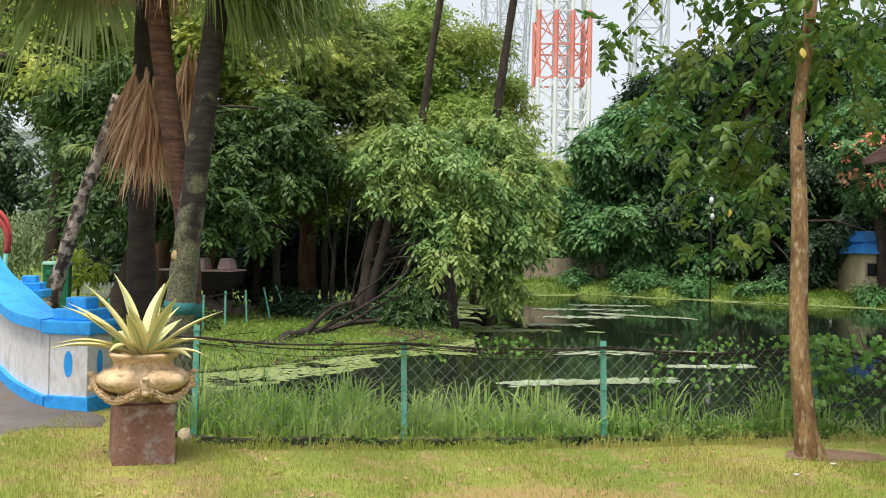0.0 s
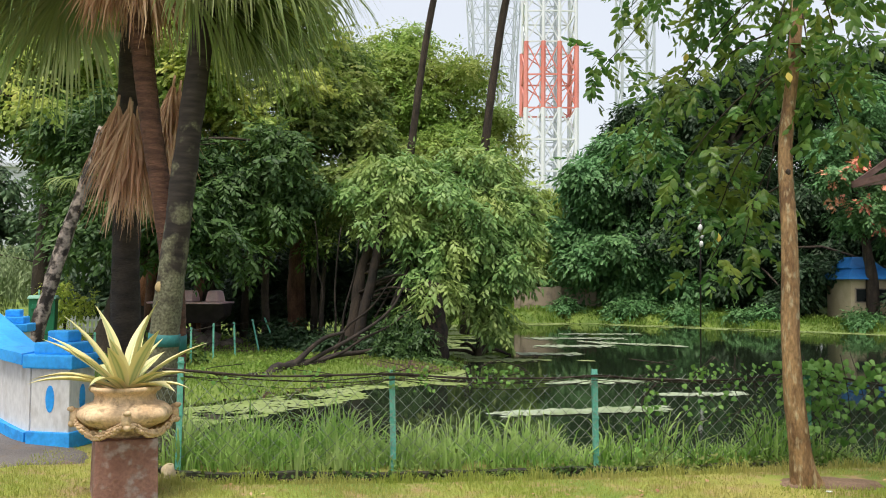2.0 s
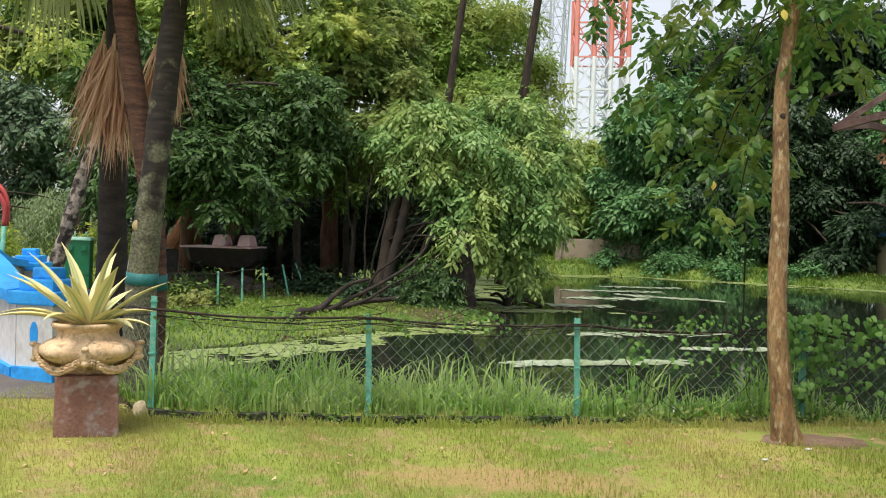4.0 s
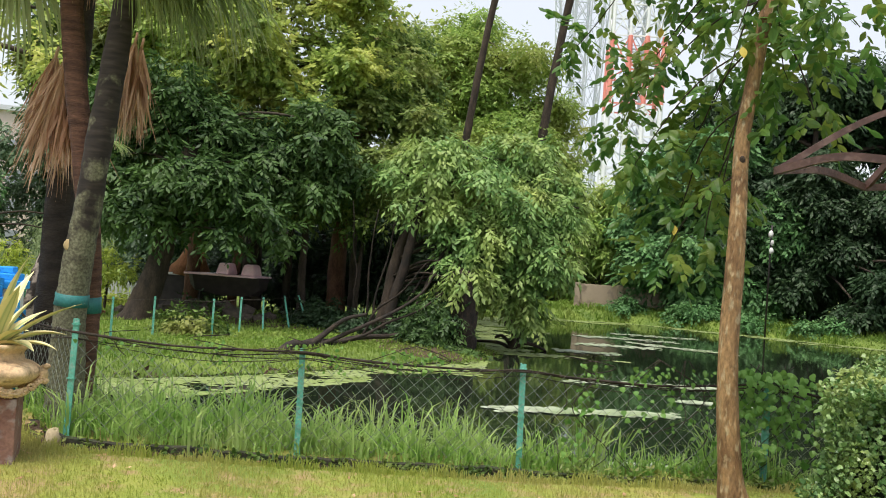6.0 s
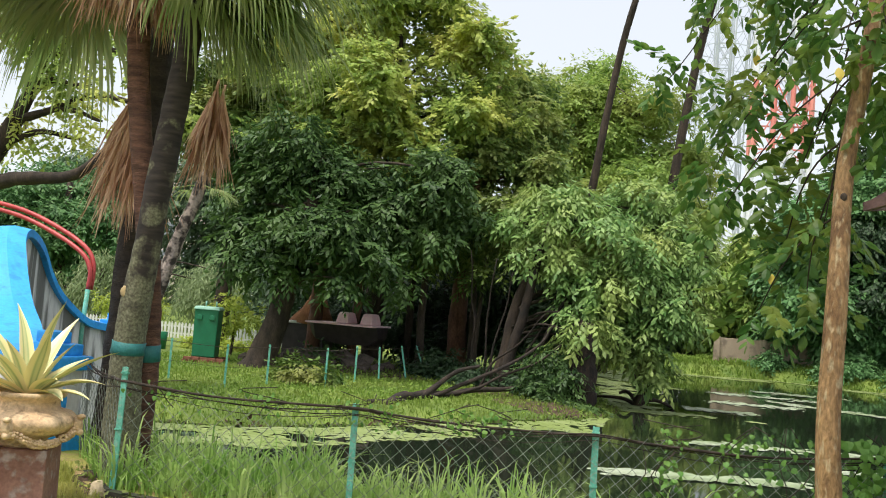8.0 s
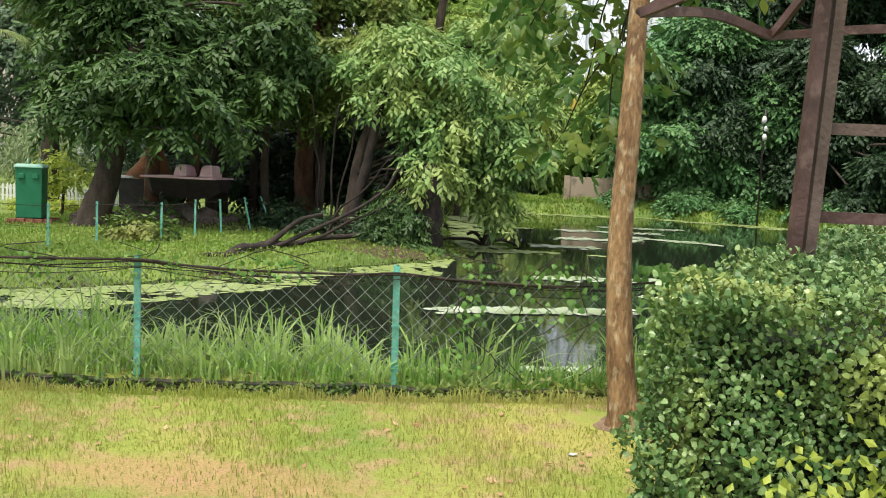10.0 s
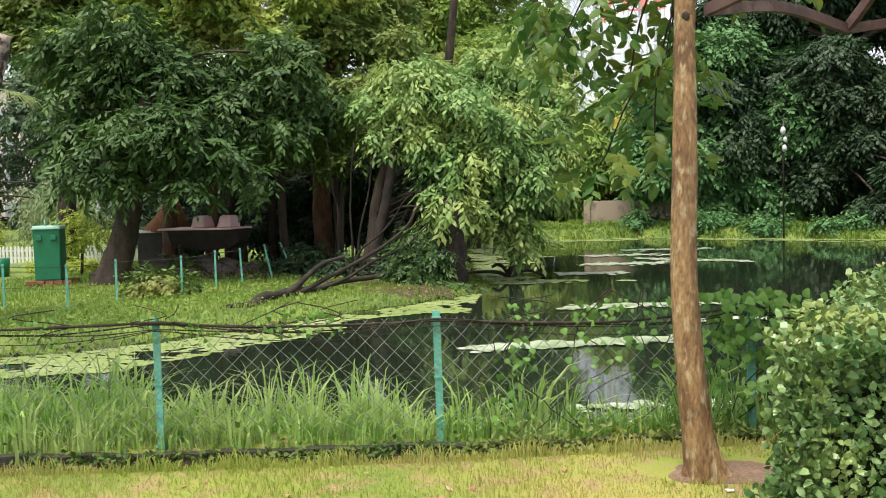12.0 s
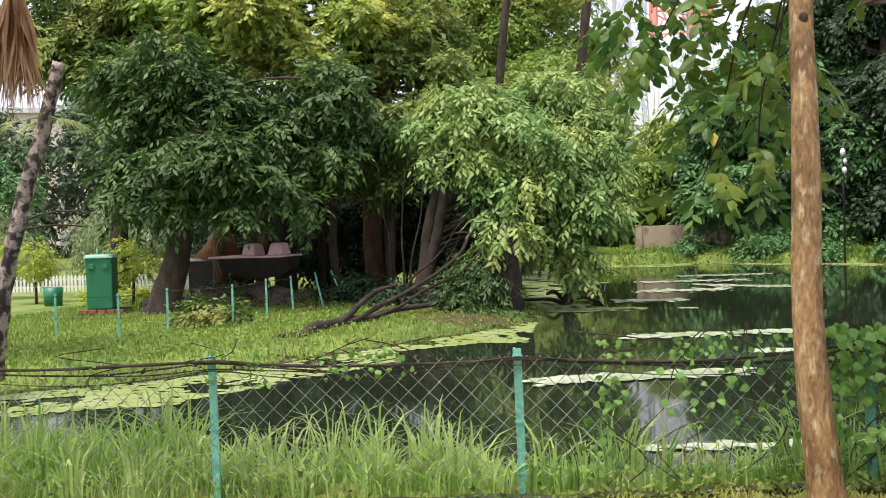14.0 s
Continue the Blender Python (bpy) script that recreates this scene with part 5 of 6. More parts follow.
def hedge_points(count):
    """Points spread over the sides and the uneven top of the hedge, with outward normals."""
    P, N = [], []
    per = sum(math.dist(p, q) for p, q in zip(HC, HC[1:] + HC[:1]))
    for p, q in zip(HC, HC[1:] + HC[:1]):
        m = int(count * 0.62 * math.dist(p, q) / per * (1.9 if min(p[0], q[0]) < 3 else 0.4))
        t = rng.random(m)
        nn = np.array([q[1] - p[1], -(q[0] - p[0]), 0]) / math.dist(p, q)
        x, y = p[0] + (q[0] - p[0]) * t, p[1] + (q[1] - p[1]) * t
        hgt = 1.22 + 0.085 * (x - 2.86)
        z = rng.random(m) * hgt
        inset = 0.10 * np.clip((z / hgt - 0.85) / 0.15, 0, 1) ** 2 + 0.06 * np.sin(x * 9 + z * 7 + 2 * np.sin(y * 3)) * np.sin(y * 8 + 3 * np.sin(z * 5 + x * 2)) + 0.04 * np.sin(x * 4 + 2 * np.sin(z * 4 + y)) + rng.uniform(0, 0.15, m)
        P.append(np.stack([x, y, z], 1) - nn * inset[:, None])
        N.append(np.tile(nn, (m, 1)))
    m = int(count * 0.38)
    x, y = rng.uniform(2.8, 6.7, 6 * m), rng.uniform(3.0, 6.9, 6 * m)
    ok = np.ones(len(x), bool)
    for p, q in zip(HC, HC[1:] + HC[:1]):
        ok &= (q[0] - p[0]) * (y - p[1]) - (q[1] - p[1]) * (x - p[0]) > 0
    x, y = x[ok][:m], y[ok][:m]
    z = 1.24 + 0.085 * (x - 2.86) + 0.05 * np.sin(x * 6) * np.sin(y * 5) - rng.uniform(0, 0.12, len(x))
    P.append(np.stack([x, y, z], 1))
    N.append(np.tile([0, 0, 1.0], (len(x), 1)))
    return np.concatenate(P), np.concatenate(N)


HP, HN = hedge_points(105000)
HD = unit(rng.normal(size=HP.shape) + HN * 0.6 + [0, 0, 0.3])
HNn = unit(HN + rng.normal(size=HP.shape) * 0.55 + [0, 0, 0.4])
hk = rng.uniform(0.018, 0.040, len(HP))
part("foliage", oval_leaves("foliage", HP - np.array([3.4, 4.2, 0.0]), HD, HNn, hk, hk * 0.62, 0.2), leaf_hedge, hedge)
# Solid block behind the leaves; its dark colour stands for inner shade.
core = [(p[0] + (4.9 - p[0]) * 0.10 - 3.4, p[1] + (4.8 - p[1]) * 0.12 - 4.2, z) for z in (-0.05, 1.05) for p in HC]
part("shade_core", poly_mesh("shade_core", core, [(0, 1, 2, 3, 4)[::-1], (5, 6, 7, 8, 9)] + [(i, (i + 1) % 5, (i + 1) % 5 + 5, i + 5) for i in range(5)], False), hedge_core, hedge, "near-black block holding the hedge's inner shade")
n = 1500
sp = np.stack([rng.normal(3.55, 0.22, n), rng.uniform(2.95, 3.2, n), np.abs(rng.normal(0.35, 0.2, n))], 1)
sh = thing("low_shrub", (3.5, 3.05, 0.05), "small yellow-green shrub growing against the hedge", "shrub")
part("foliage", leaves("foliage", sp - np.array([3.5, 3.05, 0.0]), rng.normal(size=(n, 3)) + [0, -0.3, 0.5], rng.normal(size=(n, 3)) * 0.5 + [0, -0.6, 0.8], np.full(n, 0.045), np.full(n, 0.028)), leaf_lime, sh)
part("stem", poly_mesh("stem", *tube([(0, 0.05, 0), (0, 0.05, 0.3)], 0.012, 6)), dark_bark, sh)
part("bamboo_rail", poly_mesh("bamboo_rail", *tube([(-0.25, -0.14, 0.42), (0.75, -0.24, 0.17)], 0.011, 8)), tan_bark, sh, "bare cane lying across the shrub")

# ---- steel canopy frame over a seat ----
pav = thing("canopy_frame", (4.18, 4.62, 0.05), "brown steel umbrella canopy frame on slim posts", "canopy")
po = Vector((4.18, 4.62, 0.05))
RING = [Vector((2.90, 4.60, 2.42)), Vector((3.43, 4.0, 2.43)), Vector((4.71, 4.0, 2.43)), Vector((5.46, 4.64, 2.43)), Vector((4.93, 5.24, 2.43)), Vector((3.65, 5.24, 2.43))]
HUB = Vector((4.18, 4.62, 3.02))


def flat_bar(pts, w, h):
    """A rectangular bar along a curve."""
    V, F = [], []
    for i, p in enumerate(pts):
        t = (pts[min(i + 1, len(pts) - 1)] - pts[max(i - 1, 0)]).normalized()
        s = t.cross(Vector((0, 0, 1))).normalized() * w / 2
        u = s.cross(t).normalized() * h / 2
        V += [tuple(p - s - u), tuple(p + s - u), tuple(p + s + u), tuple(p - s + u)]
    for i in range(len(pts) - 1):
        for j in range(4):
            F.append((4 * i + j, 4 * i + (j + 1) % 4, 4 * i + 4 + (j + 1) % 4, 4 * i + 4 + j))
    F += [(3, 2, 1, 0), tuple(4 * (len(pts) - 1) + j for j in range(4))]
    return V, F


for p, q in zip(RING, RING[1:] + RING[:1]):
    mid = p.lerp(q, 0.5) + Vector((0, 0, 0.055))
    part("edge_beam", poly_mesh("edge_beam", *flat_bar(smooth_line([p - po, mid - po, q - po], 7), 0.03, 0.045), False), brown_steel, pav)
for p in RING:
    mid = p.lerp(HUB, 0.45) + Vector((0, 0, 0.10))
    part("rib", poly_mesh("rib", *flat_bar(smooth_line([p - po, mid - po, HUB - po], 7), 0.036, 0.038), False), brown_steel, pav)
    part("inner_beam", poly_mesh("inner_beam", *flat_bar([p.lerp(HUB, 0.5) + Vector((0, 0, 0.12)) - po, RING[(RING.index(p) + 1) % 6].lerp(HUB, 0.5) + Vector((0, 0, 0.12)) - po], 0.03, 0.04), False), brown_steel, pav)
for (x0, y0, x1, y1, m) in ((3.50, 4.22, 3.62, 4.25, brown_steel), (3.565, 4.25, 3.69, 4.27, tan_steel), (4.75, 4.25, 4.65, 4.25, brown_steel), (4.7, 5.0, 4.6, 5.0, brown_steel), (3.8, 5.1, 3.85, 5.05, brown_steel)):
    part("post", poly_mesh("post", *flat_bar([Vector((x0, y0, -0.1)) - po, Vector((x1, y1, 2.62)) - po], 0.048, 0.048), False), m, pav)
for z in (1.52, 1.90):
    part("back_rail", poly_mesh("back_rail", *flat_bar([Vector((3.66, 4.3, z)) - po, Vector((4.7, 4.3, z)) - po], 0.03, 0.05), False), tan_steel if z > 1.7 else brown_steel, pav)

# ---- far shore: trees ----
tree("shade_tree", "broad dark-leaved shade tree with a flared trunk on the shore", (-9.7, 24.8, -0.42), [(-9.9, 24.8, -0.5), (-9.7, 24.8, 0.1), (-9.35, 24.9, 1.2), (-9.2, 25.2, 2.8), (-8.9, 25.5, 4.6), (-8.8, 25.6, 6.2)], [0.62, 0.42, 0.36, 0.30, 0.24, 0.15],
     [(-9.98, 25, 3.2, 0.95), (-8.01, 24.5, 3.8, 1.2), (-6.4, 24.4, 3.0, 0.7), (-11.1, 26, 4.6, 1.0), (-9.98, 26, 6.4, 1.5), (-7.63, 26, 5.8, 1.4), (-6.4, 26, 4.5, 1.1), (-11.0, 25, 3.4, 0.6), (-8.45, 25, 3.0, 0.7), (-10.9, 27, 5.9, 1.1), (-12.0, 27, 6.7, 1.0),
      (-5.3, 26.4, 5.9, 1.1), (-5.1, 25.6, 3.9, 0.6), (-7.1, 24.2, 2.35, 0.4), (-9.1, 24.2, 2.5, 0.4), (-5.7, 24.8, 2.5, 0.4), (-4.5, 26.6, 4.7, 0.8), (-10.6, 24.4, 2.6, 0.4)],
     dark_bark, leaf_shade, 165, 9, 0.65, 0.26, 0.10, 0.5)
tree("tall_tree", "tall yellow-green tree rising over the shore grove", (-8.2, 30.5, -0.3), [(-8.2, 30.5, -0.4), (-8.2, 30.4, 3), (-8.0, 30.2, 7), (-8.1, 30.2, 12.5)], [0.4, 0.3, 0.24, 0.1],
     [(-10.46, 30, 11.84, 2.2), (-7.89, 30, 12.45, 2.3), (-5.67, 30, 10.97, 1.7), (-10.69, 29, 9.01, 1.9), (-7.57, 28.5, 8.92, 2.1), (-5.12, 30, 8.93, 1.7), (-10.13, 31, 14.17, 1.9), (-6.23, 28.5, 7.19, 1.5), (-7.5, 31, 15.0, 1.8), (-9.2, 28.5, 7.4, 1.5), (-12.6, 30, 10.5, 1.6), (-12.0, 30, 7.6, 1.5)],
     dark_bark, leaf_tall, 165, 7, 0.50, 0.23, 0.14, 0.30)
tree("dark_tree", "dark green tree among the shore grove", (-5.1, 30.2, -0.3), [(-5.1, 30.2, -0.4), (-5.1, 30.3, 2.5), (-5.0, 30.6, 5.5), (-4.6, 31, 9.5)], [0.36, 0.28, 0.2, 0.08],
     [(-6.59, 31, 6.0, 1.9), (-4.61, 31, 7.51, 1.7), (-5.19, 30, 4.6, 1.4), (-6.75, 30, 3.9, 1.0), (-3.67, 30, 5.38, 1.5), (-4.72, 34, 10.58, 1.6), (-3.56, 33, 8.79, 1.4), (-2.6, 31, 6.6, 1.3), (-7.9, 31, 5.2, 1.5), (-2.4, 33, 4.4, 1.4)],
     red_bark, leaf_mid, 220, 7, 0.55, 0.24, 0.115, 0.4)
pond_tree = tree("overhanging_tree", "light green tree leaning low over the pond edge", (-2.5, 26.2, -0.35), [(-2.9, 26.2, -0.45), (-2.7, 26.3, 0.6), (-2.45, 26.5, 2.2), (-1.9, 26.6, 3.6), (-1.2, 26.7, 4.6)], [0.24, 0.19, 0.16, 0.12, 0.07],
     [(-1.3, 27, 5.1, 1.4), (-0.1, 26.5, 4.2, 1.4), (1.15, 26.5, 3.7, 1.2), (-0.8, 25.8, 3.1, 0.7), (0.55, 25.8, 2.7, 1.0), (1.75, 26, 2.6, 0.8), (-1.7, 26.2, 3.9, 0.7), (1.25, 26, 1.75, 0.65), (2.1, 26.6, 3.5, 0.75),
      (0.6, 28, 5.4, 1.4), (1.8, 28, 4.6, 1.0), (0.15, 25.6, 1.75, 0.55), (1.45, 26, 1.0, 0.42), (1.75, 26.1, 0.55, 0.3), (0.85, 25.8, 1.15, 0.4), (-0.5, 25.6, 2.2, 0.55), (2.35, 26.4, 2.35, 0.5), (2.6, 27, 4.0, 0.6), (-1.7, 25.9, 4.7, 0.75), (-2.5, 26.3, 4.6, 0.6), (-1.2, 25.6, 3.6, 0.45), (-2.2, 25.6, 3.5, 0.3), (-0.15, 24.3, 1.75, 0.40), (-0.65, 24.4, 1.45, 0.30)],
     dark_bark, leaf_pond, 235, 9, 0.60, 0.24, 0.095, 0.65)
for i, (x0, y0, x1, y1, z1) in enumerate(((-2.4, 25.6, -0.9, 25.8, 3.0), (-2.0, 25.4, 0.0, 25.6, 2.5), (-1.7, 25.2, -0.4, 25.2, 2.2), (-3.3, 26, -3.1, 26, 3.4), (-3.0, 25.6, -2.5, 25.4, 3.0), (-1.2, 25.2, 0.5, 25.4, 1.9), (-3.6, 26.4, -3.9, 26, 3.6), (-3.2, 25.0, -1.4, 24.9, 1.9))):
    pts = smooth_line([(x0 + 2.5, y0 - 26.2, -0.1), ((2 * x0 + x1) / 3 + 2.5, y0 - 26.2, 0.35 + z1 * 0.25), (x1 + 2.5, y1 - 26.2, z1 + 0.35)], 6, 0.18, i)
    part("stem", poly_mesh("stem", *tube(pts, list(np.linspace(0.05, 0.018, len(pts))), 6)), log_bark, pond_tree)
for k, (pts, r0) in enumerate((([(-2.52, 25.2, -0.5), (-2.35, 25.3, 0.7), (-2.1, 25.4, 1.8), (-1.8, 25.5, 3.6), (-1.65, 25.8, 4.5)], 0.17), ([(-2.0, 25.0, -0.4), (-1.5, 25.2, 1.0), (-1.0, 25.5, 2.3), (-0.8, 25.7, 3.0)], 0.08))):
    lt = thing("tree_trunk", pts[0], "dark leaning trunk rising from the bank", "tree trunk", "grove trunks")
    line = smooth_line([Vector(p) - Vector(pts[0]) for p in pts], 6, 0.05, k)
    part("trunk", poly_mesh("trunk", *tube(line, list(np.linspace(r0, r0 * 0.55, len(line))), 9, 0.3)), log_bark, lt)
# Added shrubs: their dark leaves fill bright gaps with the grove's shade.
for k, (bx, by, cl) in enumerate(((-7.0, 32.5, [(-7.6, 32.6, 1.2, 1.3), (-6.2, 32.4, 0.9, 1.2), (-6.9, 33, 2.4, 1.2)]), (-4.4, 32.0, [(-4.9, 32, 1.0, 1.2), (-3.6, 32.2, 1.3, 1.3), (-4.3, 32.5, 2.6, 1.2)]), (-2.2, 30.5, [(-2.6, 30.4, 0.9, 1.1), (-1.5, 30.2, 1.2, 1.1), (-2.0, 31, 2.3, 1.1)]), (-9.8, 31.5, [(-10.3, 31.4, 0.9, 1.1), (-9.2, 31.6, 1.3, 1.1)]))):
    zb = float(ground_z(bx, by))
    un = thing("shade_shrub", (bx, by, zb), "dark shrub added as shade between the grove trunks", "shrub", "grove shrubs")
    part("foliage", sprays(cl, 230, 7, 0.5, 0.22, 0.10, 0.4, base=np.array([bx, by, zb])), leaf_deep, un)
    part("stem", poly_mesh("stem", *tube([(0, 0, -0.1), (0.05, 0, 1.2)], [0.06, 0.03], 6)), dark_bark, un)
stump = thing("bank_stump", (-0.25, 24.2, -0.6), "dark thick mossy stump with ferns at the bank edge", "stump")
part("wood", poly_mesh("wood", *tube(smooth_line([(0.0, 0, -0.3), (0.0, 0, 0.3), (0.02, 0.1, 1.2), (-0.1, 0.5, 2.3)], 6, 0.08), list(np.linspace(0.44, 0.26, 19)), 14, 0.55)), stump_wood, stump)
part("fern", sprays([(-0.95, 23.9, -0.25, 0.42), (-0.75, 24.0, 0.2, 0.34), (-1.3, 24.4, 0.35, 0.5), (-0.35, 23.7, -0.35, 0.28), (-1.0, 24.4, 0.9, 0.4), (0.1, 23.75, -0.4, 0.24), (-0.5, 23.8, 0.45, 0.22), (-1.2, 24.0, -0.1, 0.4)], 430, 11, 0.55, 0.17, 0.06, 0.55, base=np.array([-0.25, 24.2, -0.6])), leaf_shade, stump, "dark green fern fronds")
tree("feathery_tree", "feathery yellow-green tree behind the grove", (0.2, 41, -0.2), [(-1.0, 41.0, -0.4), (-0.9, 41, 4), (-0.6, 40.5, 8), (-0.6, 40.5, 12)], [0.35, 0.25, 0.18, 0.08],
     [(-1.1, 40, 9.58, 2.1), (0.29, 40, 11.2, 1.9), (-2.72, 40, 11.4, 1.7), (2.58, 41, 9.2, 1.7), (0.31, 38, 7.54, 1.95), (-1.99, 42, 13.2, 1.4), (-4.92, 42, 12.6, 1.9), (2.3, 39, 6.6, 1.5), (-2.4, 40, 8.6, 1.7), (-4.4, 41, 10.2, 1.7)],
     dark_bark, leaf_feather, 200, 7, 0.7, 0.26, 0.10, 0.45)
for (x0, y0, x1, z1, rr) in ((-2.2, 36, 0.2, 17, 0.15), (0.9, 36, 3.2, 17, 0.17)):
    sp2 = thing("tall_palm", (x0, y0, -0.35), "tall bare slightly leaning palm trunk above the trees", "palm tree", "tall palms")
    pts = smooth_line([(0, 0, 0), ((x1 - x0) * 0.3, 0, z1 * 0.4), ((x1 - x0) * 0.62, 0, z1 * 0.75), (x1 - x0, 0, z1)], 8)
    part("trunk", poly_mesh("trunk", *tube(pts, list(np.linspace(rr * 1.2, rr * 0.8, len(pts))), 8, 0.15)), dark_bark, sp2)
    for k in range(8):
        fan(sp2, pts[-1], k * 0.8, 0.3, 1.8, frond_green, 0.2, 2.4, 20)
for (x, y, ht, rr, m, ln) in ((-7.1, 31, 5.5, 0.13, dark_bark, 0.1), (-5.7, 27.6, 4.5, 0.12, dark_bark, 0.0), (-7.8, 27.2, 4.4, 0.14, red_bark, 0.15), (-4.3, 29, 5, 0.11, dark_bark, -0.1), (-6.3, 33, 6, 0.15, dark_bark, 0.0), (-3.9, 27.4, 4, 0.08, dark_bark, 0.2), (-8.6, 31.5, 5, 0.14, red_bark, -0.1), (-9.6, 28.3, 5, 0.22, red_bark, 0.12)):
    tk = thing("tree_trunk", (x, y, float(ground_z(x, y)) - 0.1), "slim dark trunk standing in the grove's shade", "tree trunk", "grove trunks")
    pts = smooth_line([(0, 0, 0), (ln * 0.4, 0, ht * 0.4), (ln, 0, ht)], 5, 0.06, x)
    part("trunk", poly_mesh("trunk", *tube(pts, list(np.linspace(rr * 1.25, rr * 0.7, len(pts))), 9, 0.25)), m, tk)
    part("shoot", sprays([(x + ln, y, ht, 1.0), (x + ln * 0.8, y - 0.4, ht * 0.75, 0.7)], 120, 7, 0.5, 0.2, 0.08, 0.5, base=np.array([x, y, float(ground_z(x, y)) - 0.1])), leaf_dark, tk)
tree("leafy_tree", "large mid-green tree drooping over the far bank", (12.5, 58, 0.1), [(12.5, 58, 0), (12.5, 58, 4), (12.5, 58, 10)], [0.5, 0.4, 0.15],
     [(10.14, 58, 8.58, 2.7), (12.69, 58, 10.6, 3.0), (14.74, 57, 6.0, 3.4), (10.79, 57, 3.9, 3.0), (15.28, 56, 2.4, 2.2), (9.0, 58, 5.59, 1.9), (12.08, 56, 1.6, 1.8), (17.32, 60, 10.2, 3.0), (9.2, 57.5, 2.6, 1.5)],
     dark_bark, leaf_bank, 150, 7, 0.9, 0.42, 0.20, 0.6, 0.09)
tree("gap_tree", "soft green tree filling the gap before the towers", (6.2, 60, 0.2), [(6.2, 60, 0.1), (6.2, 60, 3), (6.3, 60, 7)], [0.3, 0.22, 0.08],
     [(6.4, 60, 6.2, 1.9), (7.0, 60, 7.6, 1.6), (6.0, 60, 3.9, 2.0), (7.8, 60, 3.4, 2.0), (8.4, 61, 6.0, 1.9), (4.8, 60, 5.0, 1.9), (3.4, 60, 4.0, 2.0), (2.0, 61, 6.2, 2.1), (5.0, 61, 2.2, 1.8), (0.4, 60, 4.0, 2.0)],
     dark_bark, leaf_feather, 120, 7, 0.9, 0.42, 0.15, 0.7, 0.07)
tree("grove_tree", "dark leafy tree behind the shade tree", (-14.5, 31, -0.3), [(-14.5, 31, -0.4), (-14.4, 31, 3), (-14.2, 31, 9)], [0.35, 0.28, 0.1],
     [(-15.3, 31, 8.4, 1.9), (-13.8, 31, 7.6, 1.9), (-12.6, 31.5, 9.8, 2.0), (-16.5, 32, 10.0, 2.0), (-13.0, 30.5, 5.6, 1.0)],
     dark_bark, leaf_dark, 200, 7, 0.6, 0.27, 0.115, 0.45, 0.07)
tree("bank_tree", "dense deep green trees crowding the far bank", (18.5, 56, 0.1), [(18.5, 56, 0), (18.4, 56, 5), (18.4, 56, 12)], [0.5, 0.4, 0.15],
     [(12.84, 57, 8.13, 2.6), (15.22, 56, 5.11, 2.9), (17.99, 56, 8.01, 3.4), (19.9, 55, 4.71, 3.1), (22.52, 55, 8.19, 3.1), (17.82, 55, 2.2, 1.9), (23.17, 54, 3.27, 2.4), (16.7, 60, 11.94, 3.0), (21.92, 60, 12.96, 3.4), (26, 55, 6, 3.4), (26, 57, 11, 3.4), (12.8, 58, 12.6, 2.0), (16, 58, 13.6, 2.6), (19.5, 57, 14.8, 3.0), (23.5, 57, 14.2, 3.0), (27, 57, 15.2, 3.0), (19.5, 50.0, 1.3, 1.2), (25, 44.8, 1.6, 1.5), (20.8, 49.6, 2.8, 1.4)],
     dark_bark, leaf_deep, 140, 7, 0.9, 0.36, 0.16, 0.6, 0.09)
flame = tree("flame_tree", "flame tree with orange-red blossom by the blue-roofed hut", (22.8, 46.5, 0.0), [(22.8, 46.5, -0.2), (22.6, 46.5, 3), (21.8, 46.3, 6), (21.5, 46.2, 10)], [0.35, 0.28, 0.18, 0.08],
     [(20.19, 46, 8.02, 1.5), (21.84, 46, 5.98, 1.5), (21.05, 46, 9.51, 1.5), (22.81, 48, 12.01, 2.1), (24, 46, 7.5, 1.8), (24.2, 46.5, 4.9, 1.2)], dark_bark, leaf_bank, 130, 7, 0.7, 0.28, 0.12, 0.5, 0.07)
part("blossom", sprays([(20.2, 44.9, 7.6, 0.55), (21.3, 44.8, 6.1, 0.5), (21.0, 44.7, 8.0, 0.6), (22.3, 44.8, 5.0, 0.45), (19.9, 44.8, 6.2, 0.4), (23, 44.8, 7, 0.5)], 60, 6, 0.35, 0.2, 0.14, 0.3, base=np.array([22.8, 46.5, 0.0])), leaf_flame, flame, "orange-red blossom clusters")
tree("edge_tree", "dark-limbed tree with sparse light leaves beyond the bridge", (-13.5, 15.2, -0.3), [(-13.5, 15.2, -0.5), (-13.2, 15.2, 1.5), (-12.3, 15.2, 3.2), (-11.3, 15.2, 4.6), (-10.6, 15.2, 6.2)], [0.4, 0.32, 0.24, 0.18, 0.08],
     [(-10.85, 15, 6.19, 0.9), (-9.7, 15, 5.61, 0.8), (-11.41, 15.5, 4.7, 0.6), (-11.2, 14.5, 6.74, 0.9), (-10.21, 16, 7.23, 0.8), (-10.1, 15.5, 4.6, 0.45), (-8.9, 16, 6.4, 0.7), (-8.0, 15.6, 5.2, 0.6), (-9.2, 15, 4.9, 0.4)],
     dark_bark, leaf_tall, 170, 6, 0.4, 0.14, 0.08, 0.4, 0.10)
limb = thing("bare_limb", (-12.2, 15.0, 3.2), "thick dark bare limb reaching across from the bridge tree", "branch")
part("wood", poly_mesh("wood", *tube(smooth_line([(0, 0, 0), (1.0, -0.2, 0.30), (2.0, -0.4, 0.42), (3.2, -0.5, 0.62), (3.9, -0.5, 1.0)], 6, 0.10), list(np.linspace(0.19, 0.07, 25)), 9, 0.3)), dark_bark, limb)
